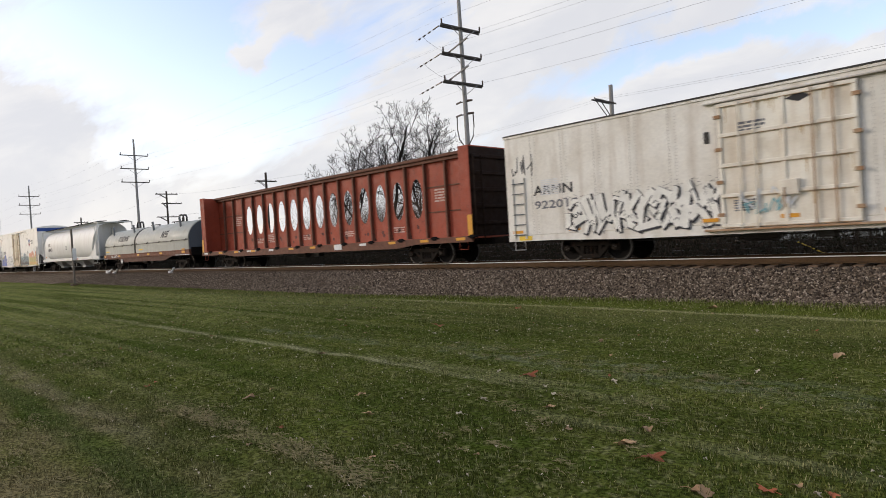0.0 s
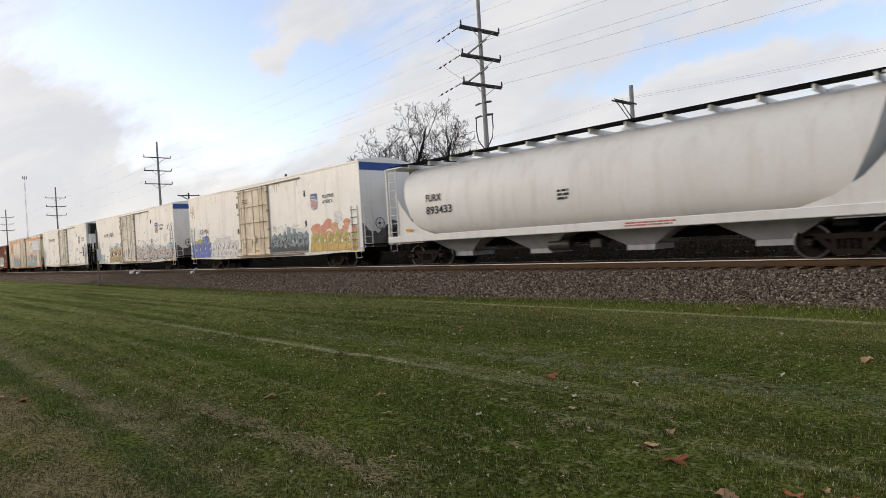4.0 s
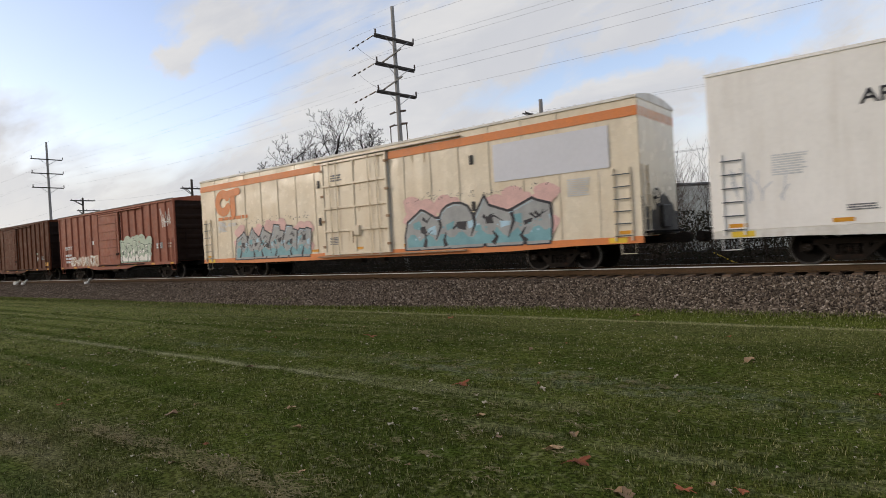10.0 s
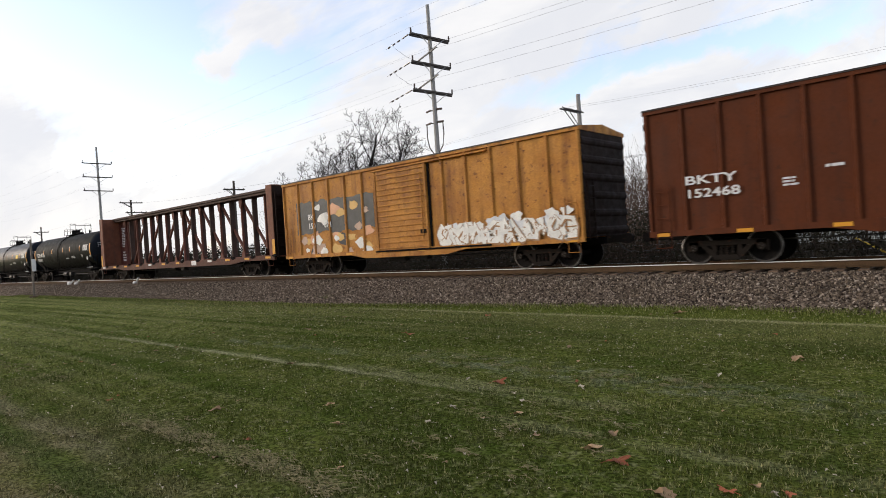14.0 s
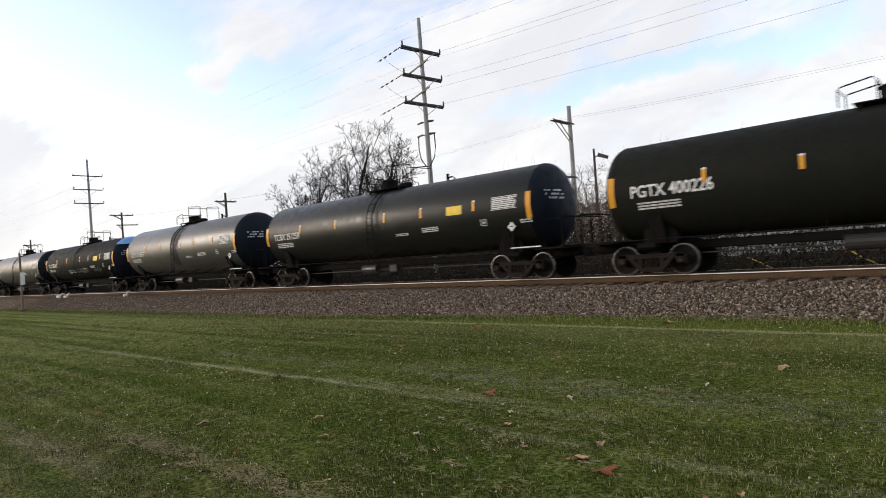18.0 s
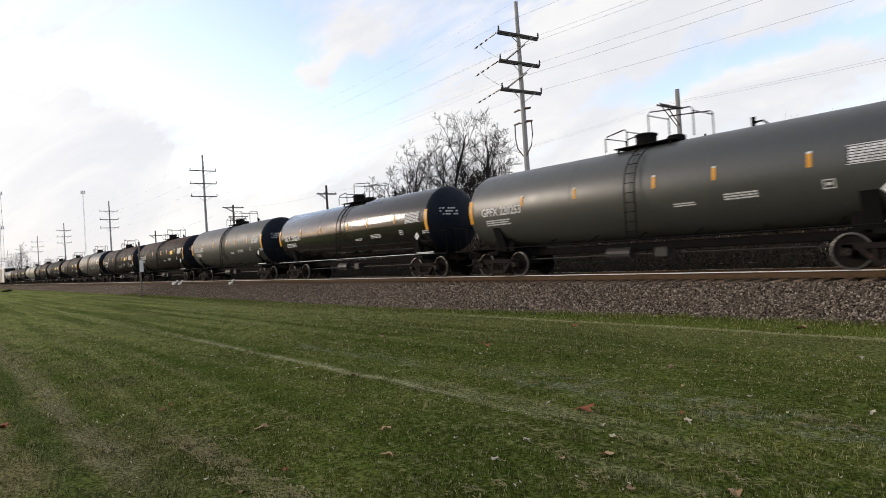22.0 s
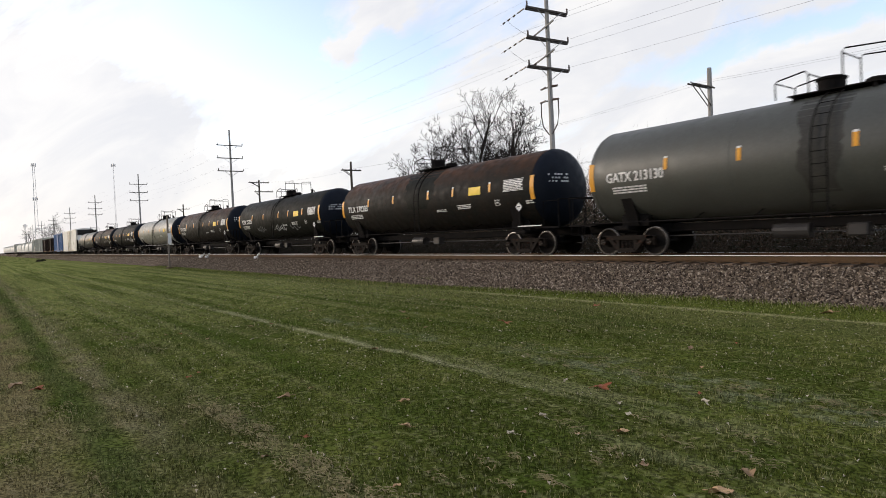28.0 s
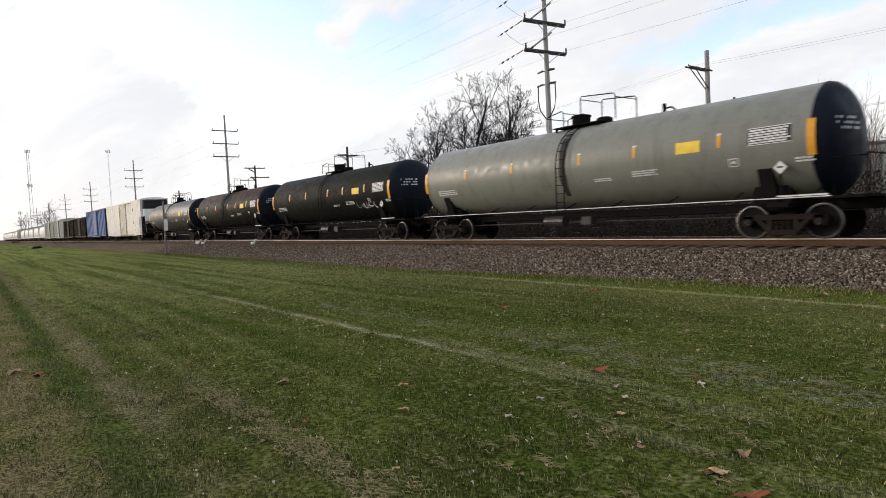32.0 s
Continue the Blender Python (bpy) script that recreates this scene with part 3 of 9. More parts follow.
mt("leaf_tan", (0.34, 0.22, 0.115), 0.7, 0, 0.15, 12.0, (0.27, 0.155, 0.075), 0.6, bump=0.2, rand=0.35)
mt("leaf_red", (0.29, 0.085, 0.032), 0.7, 0, 0.15, 12.0, (0.20, 0.06, 0.026), 0.6, bump=0.2, rand=0.25)
mt("leaf_pale", (0.43, 0.37, 0.27), 0.7, 0, 0.12, 12.0, (0.40, 0.33, 0.22), 0.6, bump=0.2, rand=0.25)
mt("white_marker", (0.72, 0.72, 0.70), 0.6, 0, 0.1, 3.0, bump=0.05)
mt("brake_dark", (0.035, 0.032, 0.03), 0.5, 0.1, 0.1, 2.0, bump=0.03)
GRAF = {"teal": (0.16, 0.33, 0.36), "blue": (0.06, 0.12, 0.42), "gold": (0.55, 0.34, 0.10), "silver": (0.55, 0.56, 0.56),
        "orange": (0.56, 0.29, 0.16), "olive": (0.40, 0.36, 0.08), "sky": (0.36, 0.52, 0.60), "mint": (0.36, 0.43, 0.33), "chalk": (0.66, 0.65, 0.60), "faded": (0.15, 0.155, 0.15), "faded_clay": (0.42, 0.29, 0.21),
        "pine": (0.05, 0.075, 0.06), "charcoal": (0.045, 0.048, 0.048), "ink": (0.022, 0.022, 0.028), "pink": (0.60, 0.38, 0.34), "brown": (0.30, 0.17, 0.08),
        "steel_blue": (0.165, 0.225, 0.25), "coral": (0.56, 0.23, 0.14), "grey": (0.30, 0.31, 0.30), "tan": (0.47, 0.30, 0.13), "olive_dull": (0.27, 0.25, 0.14)}
for _k, _c in GRAF.items():
    mt("spray_" + _k, _c, 0.5, 0, 0.12, 3.0, tuple(min(1, v * 1.35 + 0.02) for v in _c), 0.6, bump=0.03)
# car ends: grime plus the shade of the unlit side, in one colour
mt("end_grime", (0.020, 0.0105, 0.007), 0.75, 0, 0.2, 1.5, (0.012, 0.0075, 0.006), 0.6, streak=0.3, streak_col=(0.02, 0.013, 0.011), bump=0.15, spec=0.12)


# ---------------------------------------------------------------- mesh building
class Build:
    """Collects vertices and faces, with a material for each face."""

    def __init__(self):
        self.v, self.f, self.m, self.mats = [], [], [], []

    def slot(self, mat):
        if mat not in self.mats:
            self.mats.append(mat)
        return self.mats.index(mat)

    def face(self, ids, mat):
        self.f.append(tuple(ids))
        self.m.append(self.slot(mat))

    def add(self, pts, faces, mat):
        n = len(self.v)
        self.v.extend(tuple(p) for p in pts)
        k = self.slot(mat)
        for f in faces:
            self.f.append(tuple(n + i for i in f))
            self.m.append(k)

    def box(self, x0, x1, y0, y1, z0, z1, mat, c=0.0):
        if c <= 0:
            p = [(x, y, z) for z in (z0, z1) for y in (y0, y1) for x in (x0, x1)]
            self.add(p, [(0, 2, 3, 1), (4, 5, 7, 6), (0, 1, 5, 4), (2, 6, 7, 3), (0, 4, 6, 2), (1, 3, 7, 5)], mat)
            return
        # chamfered along its four long x edges and both ends
        prof = [(y0 + c, z0), (y1 - c, z0), (y1, z0 + c), (y1, z1 - c), (y1 - c, z1), (y0 + c, z1), (y0, z1 - c), (y0, z0 + c)]
        ym, zm = (y0 + y1) / 2, (z0 + z1) / 2

        def inset(q):
            return (q[0] + (c if q[0] < ym else -c) * 0.7, q[1] + (c if q[1] < zm else -c) * 0.7)
        rings = [(x0, [inset(q) for q in prof]), (x0 + c, prof), (x1 - c, prof), (x1, [inset(q) for q in prof])]
        self.rings([[(x, y, z) for y, z in r] for x, r in rings], mat)

    def rings(self, rings, mat, caps=True, closed=True):
        n, k = len(self.v), len(rings[0])
        for r in rings:
            self.v.extend(tuple(p) for p in r)
        s = self.slot(mat)
        for i in range(len(rings) - 1):
            for j in range(k if closed else k - 1):
                a, b = n + i * k + j, n + i * k + (j + 1) % k
                self.f.append((a, b, b + k, a + k))
                self.m.append(s)
        if caps and closed:
            self.f.append(tuple(n + j for j in reversed(range(k))))
            self.f.append(tuple(n + (len(rings) - 1) * k + j for j in range(k)))
            self.m += [s, s]

    def prism(self, prof, x0, x1, mat):
        """A profile of (y, z) drawn along x."""
        self.rings([[(x0, y, z) for y, z in prof], [(x1, y, z) for y, z in prof]], mat)

    def slab(self, prof, y0, y1, mat):
        """A profile of (x, z) drawn along y."""
        self.rings([[(x, y0, z) for x, z in prof], [(x, y1, z) for x, z in prof]], mat)

    def tube(self, pts, r, mat, k=6, r2=None):
        pts = [Vector(p) for p in pts]
        rs = []
        for i, p in enumerate(pts):
            d = (pts[min(i + 1, len(pts) - 1)] - pts[max(i - 1, 0)]).normalized()
            a = d.cross(Vector((0, 0, 1)) if abs(d.z) < 0.9 else Vector((1, 0, 0))).normalized()
            b = d.cross(a)
            rr = r if r2 is None else r + (r2 - r) * i / (len(pts) - 1)
            rs.append([p + (a * math.cos(t) + b * math.sin(t)) * rr for t in (2 * math.pi * j / k for j in range(k))])
        self.rings(rs, mat)

    def lathe_x(self, prof, mat, k=32, y=0.0, z=0.0):
        """(x, radius) turned about the line (y, z) along x."""
        self.rings([[(x, y + r * math.cos(2 * math.pi * j / k), z + r * math.sin(2 * math.pi * j / k)) for j in range(k)] for x, r in prof], mat)

    def lathe_y(self, prof, mat, k=28, x=0.0, z=0.0, caps=True):
        self.rings([[(x + r * math.cos(2 * math.pi * j / k), y, z + r * math.sin(2 * math.pi * j / k)) for j in range(k)] for y, r in prof], mat, caps=caps)

    def lathe_z(self, prof, mat, k=16, x=0.0, y=0.0):
        self.rings([[(x + r * math.cos(2 * math.pi * j / k), y + r * math.sin(2 * math.pi * j / k), z) for j in range(k)] for z, r in prof], mat)

    def beam(self, a, b, w, d, mat):
        """A square bar from a to b in a plane of constant y: w in that plane, d along y."""
        a, b = Vector(a), Vector(b)
        t = (b - a).normalized()
        n = Vector((-t.z, 0, t.x)) * w / 2
        y = Vector((0, d / 2, 0))
        self.rings([[p - n - y, p + n - y, p + n + y, p - n + y] for p in (a, b)], mat)

    def mesh(self, name, smooth=False, weld=False):
        me = bpy.data.meshes.new(name)
        me.from_pydata(self.v, [], self.f)
        for mat in self.mats:
            me.materials.append(MAT[mat] if isinstance(mat, str) else mat)
        me.polygons.foreach_set("material_index", self.m)
        if smooth:
            me.polygons.foreach_set("use_smooth", [True] * len(self.f))
            me.set_sharp_from_angle(angle=radians(38))
        me.validate()
        bm = bmesh.new()
        bm.from_mesh(me)
        if weld:
            bmesh.ops.remove_doubles(bm, verts=bm.verts, dist=0.0005)
        bmesh.ops.recalc_face_normals(bm, faces=bm.faces)
        bm.to_mesh(me)
        bm.free()
        return me


def part(name, b, parent, label="", smooth=False, at=None):
    data = b if isinstance(b, bpy.types.Mesh) else b.mesh(name, smooth)
    ob = new(name, data)
    ob.parent = parent
    if at is not None:
        ob.matrix_basis = at
    if label:
        tagged(ob, label)
    return ob


def thing(name, label, category, group="", kind="", b=None, at=None, smooth=False):
    ob = new(name, b.mesh(name, smooth) if isinstance(b, Build) else b)
    if at is not None:
        ob.matrix_basis = at
    return tagged(ob, label, category, group, kind)


def arrays_mesh(name, verts, faces, mat):
    """A mesh from numpy arrays of triangles or quads."""
    me = bpy.data.meshes.new(name)
    n, k = faces.shape
    me.vertices.add(len(verts))
    me.vertices.foreach_set("co", verts.astype(np.float32).ravel())
    me.loops.add(n * k)
    me.loops.foreach_set("vertex_index", faces.astype(np.int32).ravel())
    me.polygons.add(n)
    me.polygons.foreach_set("loop_start", np.arange(0, n * k, k, dtype=np.int32))
    me.materials.append(MAT[mat])
    me.update(calc_edges=True)
    return me


LETTERS = {}


def islands(pts, faces):
    """The faces, sorted into connected characters."""
    root = list(range(len(pts)))

    def top(i):
        while root[i] != i:
            i = root[i]
        return i
    for f in faces:
        for i in f[1:]:
            root[top(i)] = top(f[0])
    sets = {}
    for f in faces:
        sets.setdefault(top(f[0]), []).append(f)
    return list(sets.values())


def font_mesh(words, height, bold):
    cu = bpy.data.curves.new("words", "FONT")
    cu.body, cu.size, cu.resolution_u, cu.offset = words, height / 0.72, 3, bold
    ob = bpy.data.objects.new("words", cu)
    me = bpy.data.meshes.new_from_object(ob)
    pts = [tuple(v.co) for v in me.vertices]
    faces = [tuple(p.vertices) for p in me.polygons]
    bpy.data.objects.remove(ob)
    bpy.data.curves.remove(cu)
    bpy.data.meshes.remove(me)
    return pts, faces


def letters(words, height, width=None):
    """Flat letters of the built-in font, as (points, faces) in x and z, from x = 0, slightly bold (an M stays as it is: its narrow corners would cross)."""
    key = (words, height, width)
    if key not in LETTERS:
        pts, faces = font_mesh(words, height, 0.007 * height / 0.25)
        if "M" in words:
            plain, thin = font_mesh(words, height, 0.0)
            chars = sorted(islands(pts, faces), key=lambda fs: min(pts[i][0] for f in fs for i in f))
            slim = sorted(islands(plain, thin), key=lambda fs: min(plain[i][0] for f in fs for i in f))
            shown = [c for c in words if c != " "]
            n = len(pts)
            faces = [f for c, fs in zip(shown, chars) if c != "M" for f in fs]
            faces += [tuple(n + i for i in f) for c, fs in zip(shown, slim) if c == "M" for f in fs]
            pts = pts + plain
        wide = max(p[0] for p in pts)
        sx = (width / wide) if width else 1.0
        LETTERS[key] = ([(p[0] * sx, p[1]) for p in pts], faces)
    return LETTERS[key]


def each_letter(parent, pts, faces, mat):
    """Every connected character as a part of its own."""
    for fs in islands(pts, faces):
        ids = sorted({i for f in fs for i in f})
        at = {i: k for k, i in enumerate(ids)}
        b = Build()
        b.add([pts[i] for i in ids], [tuple(at[i] for i in f) for f in fs], mat)
        part("letter", b, parent)


def write(parent, words, x, z, height, y, mat, width=None, name="lettering"):
    pts, faces = letters(words, height, width)
    return each_letter(parent, [(x + p[0], y, z + p[1]) for p in pts], faces, mat)


def bars(parent, x0, x1, z0, z1, rows, y, mat, seed=0, name="small_lettering"):
    """Small writing: rows of uneven bars."""
    rng = random.Random(seed)
    b = Build()
    h = (z1 - z0) / rows
    for i in range(rows):
        z = z1 - (i + 0.85) * h
        x = x0
        end = x1 - rng.random() * 0.25 * (x1 - x0)
        while x < end - h * 0.4:
            w = min(end - x, h * rng.uniform(0.8, 2.6))
            b.add([(x, y, z), (x + w, y, z), (x + w, y, z + h * 0.6), (x, y, z + h * 0.6)], [(0, 1, 2, 3)], mat)
            x += w + h * 0.3
    return tagged(part(name, b, parent), kind="stuff")


def plate(parent, name, x0, x1, z0, z1, y, mat, label="", t=0.006):
    b = Build()
    b.box(x0, x1, y - t, y, z0, z1, mat)
    return part(name, b, parent, label)


def stroke(b, pts, w, y, mat, lift=0.00012):
    """A painted line of width w with rounded turns, in x and z."""
    for (xa, za), (xb, zb) in zip(pts, pts[1:]):
        d = math.hypot(xb - xa, zb - za) or 1
        nx, nz = -(zb - za) / d * w / 2, (xb - xa) / d * w / 2
        b.add([(xa + nx, y, za + nz), (xb + nx, y, zb + nz), (xb - nx, y, zb - nz), (xa - nx, y, za - nz)], [(0, 1, 2, 3)], mat)
        y -= lift
    for x, z in pts:
        ring = [(x + w / 2 * math.cos(t), y, z + w / 2 * math.sin(t)) for t in (math.pi * 2 * k / 8 for k in range(8))]
        b.add(ring, [tuple(range(8))], mat)
        y -= lift


GLYPHS = [  # angular interlocking forms in a unit square, spelling nothing
    [[(0.05, 0.0), (0.42, 1.0), (0.80, 0.0)], [(0.10, 0.42), (0.95, 0.58)]],
    [[(0.15, 0.0), (0.22, 0.95), (0.85, 0.78), (0.40, 0.50), (0.95, 0.22), (0.05, 0.04)]],
    [[(1.0, 0.82), (0.35, 0.98), (0.12, 0.40), (0.48, 0.02), (1.05, 0.30)]],
    [[(0.0, 0.92), (0.48, 0.42), (1.0, 1.05)], [(0.50, 0.45), (0.40, -0.04)]],
    [[(0.0, 0.55), (0.32, 1.0), (0.55, 0.05), (1.05, 0.40)]],
    [[(0.9, 0.5), (0.72, 0.88), (0.30, 0.92), (0.08, 0.55), (0.25, 0.12), (0.66, 0.06), (0.86, 0.36)]],
    [[(0.0, 0.1), (0.25, 0.85), (0.40, 0.25), (0.62, 0.95), (0.72, 0.30), (1.05, 0.75)]],
    [[(0.0, 0.75), (0.55, 0.60), (0.20, 0.30), (1.0, 0.12)], [(0.5, 0.0), (0.75, 0.5), (0.60, 1.02)]],
    [[(0.05, 0.35), (0.30, 0.02), (0.70, 0.15), (0.85, 0.55), (0.50, 0.98), (0.25, 0.70), (0.45, 0.45)]],
]


def ribbon(b, pts, w0, w1, y, mat, grow=0.0):
    """A painted bar along pts with mitred corners, from width w0 to w1."""
    n = len(pts)
    left, right = [], []
    for i, (x, z) in enumerate(pts):
        pa, pb = pts[max(i - 1, 0)], pts[min(i + 1, n - 1)]
        dx, dz = pb[0] - pa[0], pb[1] - pa[1]
        d = math.hypot(dx, dz) or 1
        dx, dz = dx / d, dz / d
        w = (w0 + (w1 - w0) * i / (n - 1)) / 2 * (1.15 if 0 < i < n - 1 else 1.0) + grow
        e = grow if i == n - 1 else (-grow if i == 0 else 0)
        left.append((x - dz * w + dx * e, y, z + dx * w + dz * e))
        right.append((x + dz * w + dx * e, y, z - dx * w + dz * e))
    b.add([p for q in zip(left, right) for p in q], [(2 * i, 2 * i + 1, 2 * i + 3, 2 * i + 2) for i in range(n - 1)], mat)


def graffiti(parent, x0, x1, z0, z1, y, fills, outline="ink", seed=1, count=5, back=None, spatter=True):
    """A spray-painted piece: a cloud behind, then slanting, interlocked shapes with an outline and a light edge."""
    rng = random.Random(seed)
    b = Build()
    count = int(count * 2)
    W, H = (x1 - x0) / count, z1 - z0
    if back:
        for i in range(count * 4):
            x, r = rng.uniform(x0 + 0.2, x1 - 0.2), H * rng.uniform(0.12, 0.26)
            z = rng.uniform(z0 + r, z1 + 0.10 - r * 0.4)
            ring = [(min(x1 + 0.2, max(x0 - 0.2, x + r * (1 + 0.3 * math.sin(3 * t + i)) * math.cos(t) * 1.4)), y - 0.0004 - i * 0.00004, max(z0, z + r * (1 + 0.2 * math.cos(5 * t)) * math.sin(t))) for t in (math.pi * 2 * k / 16 for k in range(16))]
            b.add(ring, [tuple(range(16))], "spray_" + back[i % len(back)])
    if spatter:
        for i in range(int((x1 - x0) * 16)):
            x, z = rng.uniform(x0 - 0.2, x1 + 0.2), z1 + abs(rng.gauss(0, 0.13)) - 0.15
            a, l = rng.uniform(0, 6.28), rng.uniform(0.01, 0.07)
            stroke(b, [(x, z), (x + l * math.cos(a), z + l * math.sin(a) * 0.5)], rng.uniform(0.008, 0.02), y - 0.003, "spray_" + ("ink" if outline == "ink" else outline), 0)
    if not b.v:
        b.add([(x0, y, z0), (x1, y, z0), (x1, y, z0 + 0.05), (x0, y, z0 + 0.05)], [(0, 1, 2, 3)], "spray_" + fills[0])
    ob = tagged(part("graffiti", b, parent, "spray-painted graffiti"), kind="stuff")
    for i in range(count):
        c = Build()
        g = rng.choice(GLYPHS[4:] if i % 3 else GLYPHS)
        ww, hh = W * rng.uniform(1.3, 2.0), H * rng.uniform(0.85, 1.0)
        mirror, upset, twist = rng.random() < 0.5, rng.random() < 0.5, rng.uniform(-0.5, 0.5)
        ox, oz = x0 + W * i - (ww - W) / 2, z0 + (H - hh) * rng.random()
        lean = rng.uniform(-0.12, 0.28)
        fill, second = fills[i % len(fills)], fills[(i + 1) % len(fills)]
        y1 = y - 0.004 - 0.0024 * i
        bars_ = []
        extra = [(rng.random(), rng.random()) for _ in range(3)]
        g = [[(0.5 + (px - 0.5) * (-1 if mirror else 1) + twist * (pz - 0.5), 1 - pz if upset else pz) for px, pz in poly] for poly in g + [extra]]
        for poly in g:
            pts = [(min(x1, max(x0, ox + ww * (px + rng.uniform(-0.06, 0.06) + lean * (pz - 0.5) * 0.6))), z0 + 0.08 + (H - 0.16) * min(1.0, max(0.0, (oz - z0) / H + hh / H * (pz + rng.uniform(-0.05, 0.05))))) for px, pz in poly]
            bars_.append((pts, ww * rng.uniform(0.24, 0.40), ww * rng.uniform(0.07, 0.22)))
        o = 0.024 + 0.012 * H
        for k, (p, wa, wb) in enumerate(bars_):
            ribbon(c, [(q[0] + 0.035, q[1] - 0.03) for q in p], wa, wb, y1 - 0.0004 - 0.0001 * k, "spray_" + outline, o)
        for k, (p, wa, wb) in enumerate(bars_):
            ribbon(c, p, wa, wb, y1 - 0.0008 - 0.0001 * k, "spray_" + fill)
            ribbon(c, [(q[0] + wa * 0.12, q[1] - wa * 0.12) for q in p], wa * 0.45, wb * 0.4, y1 - 0.0012 - 0.0001 * k, "spray_" + second)
        for k, (p, wa, wb) in enumerate(bars_):
            ribbon(c, [(q[0] - wa * 0.28, q[1] + wa * 0.22) for q in p[:-1] + [((p[-1][0] + p[-2][0]) / 2, (p[-1][1] + p[-2][1]) / 2)]], 0.03, 0.012, y1 - 0.0016 - 0.0001 * k, "spray_chalk")
        for k in range(3):
            p = rng.choice(bars_)[0]
            q = rng.randrange(len(p) - 1)
            t = rng.random()
            x, z = p[q][0] + (p[q + 1][0] - p[q][0]) * t, p[q][1] + (p[q + 1][1] - p[q][1]) * t
            ribbon(c, [(x - 0.08, z - 0.05), (x, z + 0.03), (x + 0.09, z + rng.uniform(-0.08, 0.08))], 0.035, 0.012, y1 - 0.0019 - 0.00005 * k, "spray_" + outline)
        part("painted_shape", c, ob)
    return ob


def grown(ring, d):
    """The ring x, z pushed outwards by d along its corners' bisectors."""
    out, n = [], len(ring)
    turn = sum(ring[k][0] * ring[(k + 1) % n][1] - ring[(k + 1) % n][0] * ring[k][1] for k in range(n))
    for k in range(n):
        (xa, za), (x, z), (xb, zb) = ring[k - 1], ring[k], ring[(k + 1) % n]
        la, lb = math.hypot(x - xa, z - za) or 1, math.hypot(xb - x, zb - z) or 1
        nx, nz = (z - za) / la + (zb - z) / lb, -(x - xa) / la - (xb - x) / lb
        q = max(0.55, math.hypot(nx, nz))
        f = (1 if turn > 0 else -1) * d * 2 / (q * q)
        out.append((x + nx * f, z + nz * f))
    return out


def piece(parent, x0, x1, z0, z1, y, body, low, outline, seed, n=5, cloud=(), edge=0.06, rim=None, spray="chalk", forms="sfr", cuts=2, tops=0.85, cloud_top=0.98):
    """A graffiti piece that spells nothing: one jagged painted mass with a heavy outline, a second tone along its foot, slits and light edges, on a sprayed cloud."""
    rng = random.Random(seed)
    W, H = (x1 - x0) / n, z1 - z0
    b = Build()
    for i in range(n * 7 if cloud else 1):
        r = H * rng.uniform(0.12, 0.22) if cloud else 0.02
        x, z = rng.uniform(x0 + 0.1, x1 - 0.1), z0 + H * rng.uniform(0.25, cloud_top)
        b.add([(x + r * 1.35 * (1 + 0.2 * math.sin(3 * t + i)) * math.cos(t), y - 0.0004 - i * 0.00005, max(z0, z + r * math.sin(t))) for t in (6.2832 * k / 16 for k in range(16))], [tuple(range(16))], "spray_" + (cloud[i % len(cloud)] if cloud else body))
    for i in range(int((x1 - x0) * 9)):
        x, z, a, l = rng.uniform(x0, x1), z1 + abs(rng.gauss(0, 0.12)), rng.uniform(0, 6.28), rng.uniform(0.02, 0.09)
        stroke(b, [(x, z), (x + l * math.cos(a), z + l * math.sin(a) * 0.6), (x + l * 0.5, z + l * 0.7)], rng.uniform(0.008, 0.018), y - 0.003, "spray_ink", 0)
    ob = tagged(part("graffiti", b, parent, "spray-painted graffiti"), kind="stuff")
    # outline from the foot at one end over the tops to the other
    top = [(x0, z0 + 0.30 * H)]
    for i in range(n):
        xa, kind, hi = x0 + W * i, rng.choice(forms), rng.uniform(tops, 1.0) - 0.20 * abs((i + 0.5) / n - 0.5) * 2
        v = rng.uniform(0.55, 0.68)
        if kind == "s":
            m = rng.uniform(0.25, 0.6)
            top += [(xa + 0.06 * W, z0 + v * H), (xa + m * W, z0 + hi * H), (xa + (m + 0.12) * W, z0 + 0.78 * H), (xa + 0.92 * W, z0 + (v + 0.04) * H)]
        elif kind == "f":
            top += [(xa + 0.05 * W, z0 + v * H), (xa + 0.14 * W, z0 + hi * H), (xa + 0.56 * W, z0 + (hi - 0.03) * H), (xa + 0.62 * W, z0 + 0.74 * H), (xa + 0.95 * W, z0 + 0.70 * H)]
        else:
            top += [(xa + W * (0.5 - 0.44 * math.cos(t)), z0 + H * (v + (hi - v) * math.sin(t))) for t in (0.0, 0.5, 0.95, 1.4, 1.9, 2.4, 3.0)]
    top.append((x1, z0 + 0.34 * H))
    foot = []
    for i in range(n):
        xa = x1 - W * i
        m, hn = rng.uniform(0.3, 0.7), rng.uniform(0.02, 0.16)
        foot += [(xa - 0.04 * W, z0 + 0.02), (xa - (m - 0.06) * W, z0), (xa - m * W, z0 + hn * H), (xa - (m + 0.08) * W, z0 + 0.01), (xa - 0.97 * W, z0 + 0.015)]
    slant = rng.uniform(0.05, 0.22)

    def lean(pts):
        return [(min(x1 + 0.1, px + slant * (pz - z0 - 0.4 * H)), pz) for px, pz in pts]

    top = lean(top)
    ring = top + lean(foot)
    c = Build()
    if rim:
        g = [(px, max(z0 - 0.03, pz)) for px, pz in grown(ring, edge * 1.5)]
        c.add([(px, y - 0.0034, pz) for px, pz in g], [tuple(range(len(g)))], "spray_" + rim)
    g = [(px, max(z0 - 0.03, pz)) for px, pz in grown(ring, edge)]
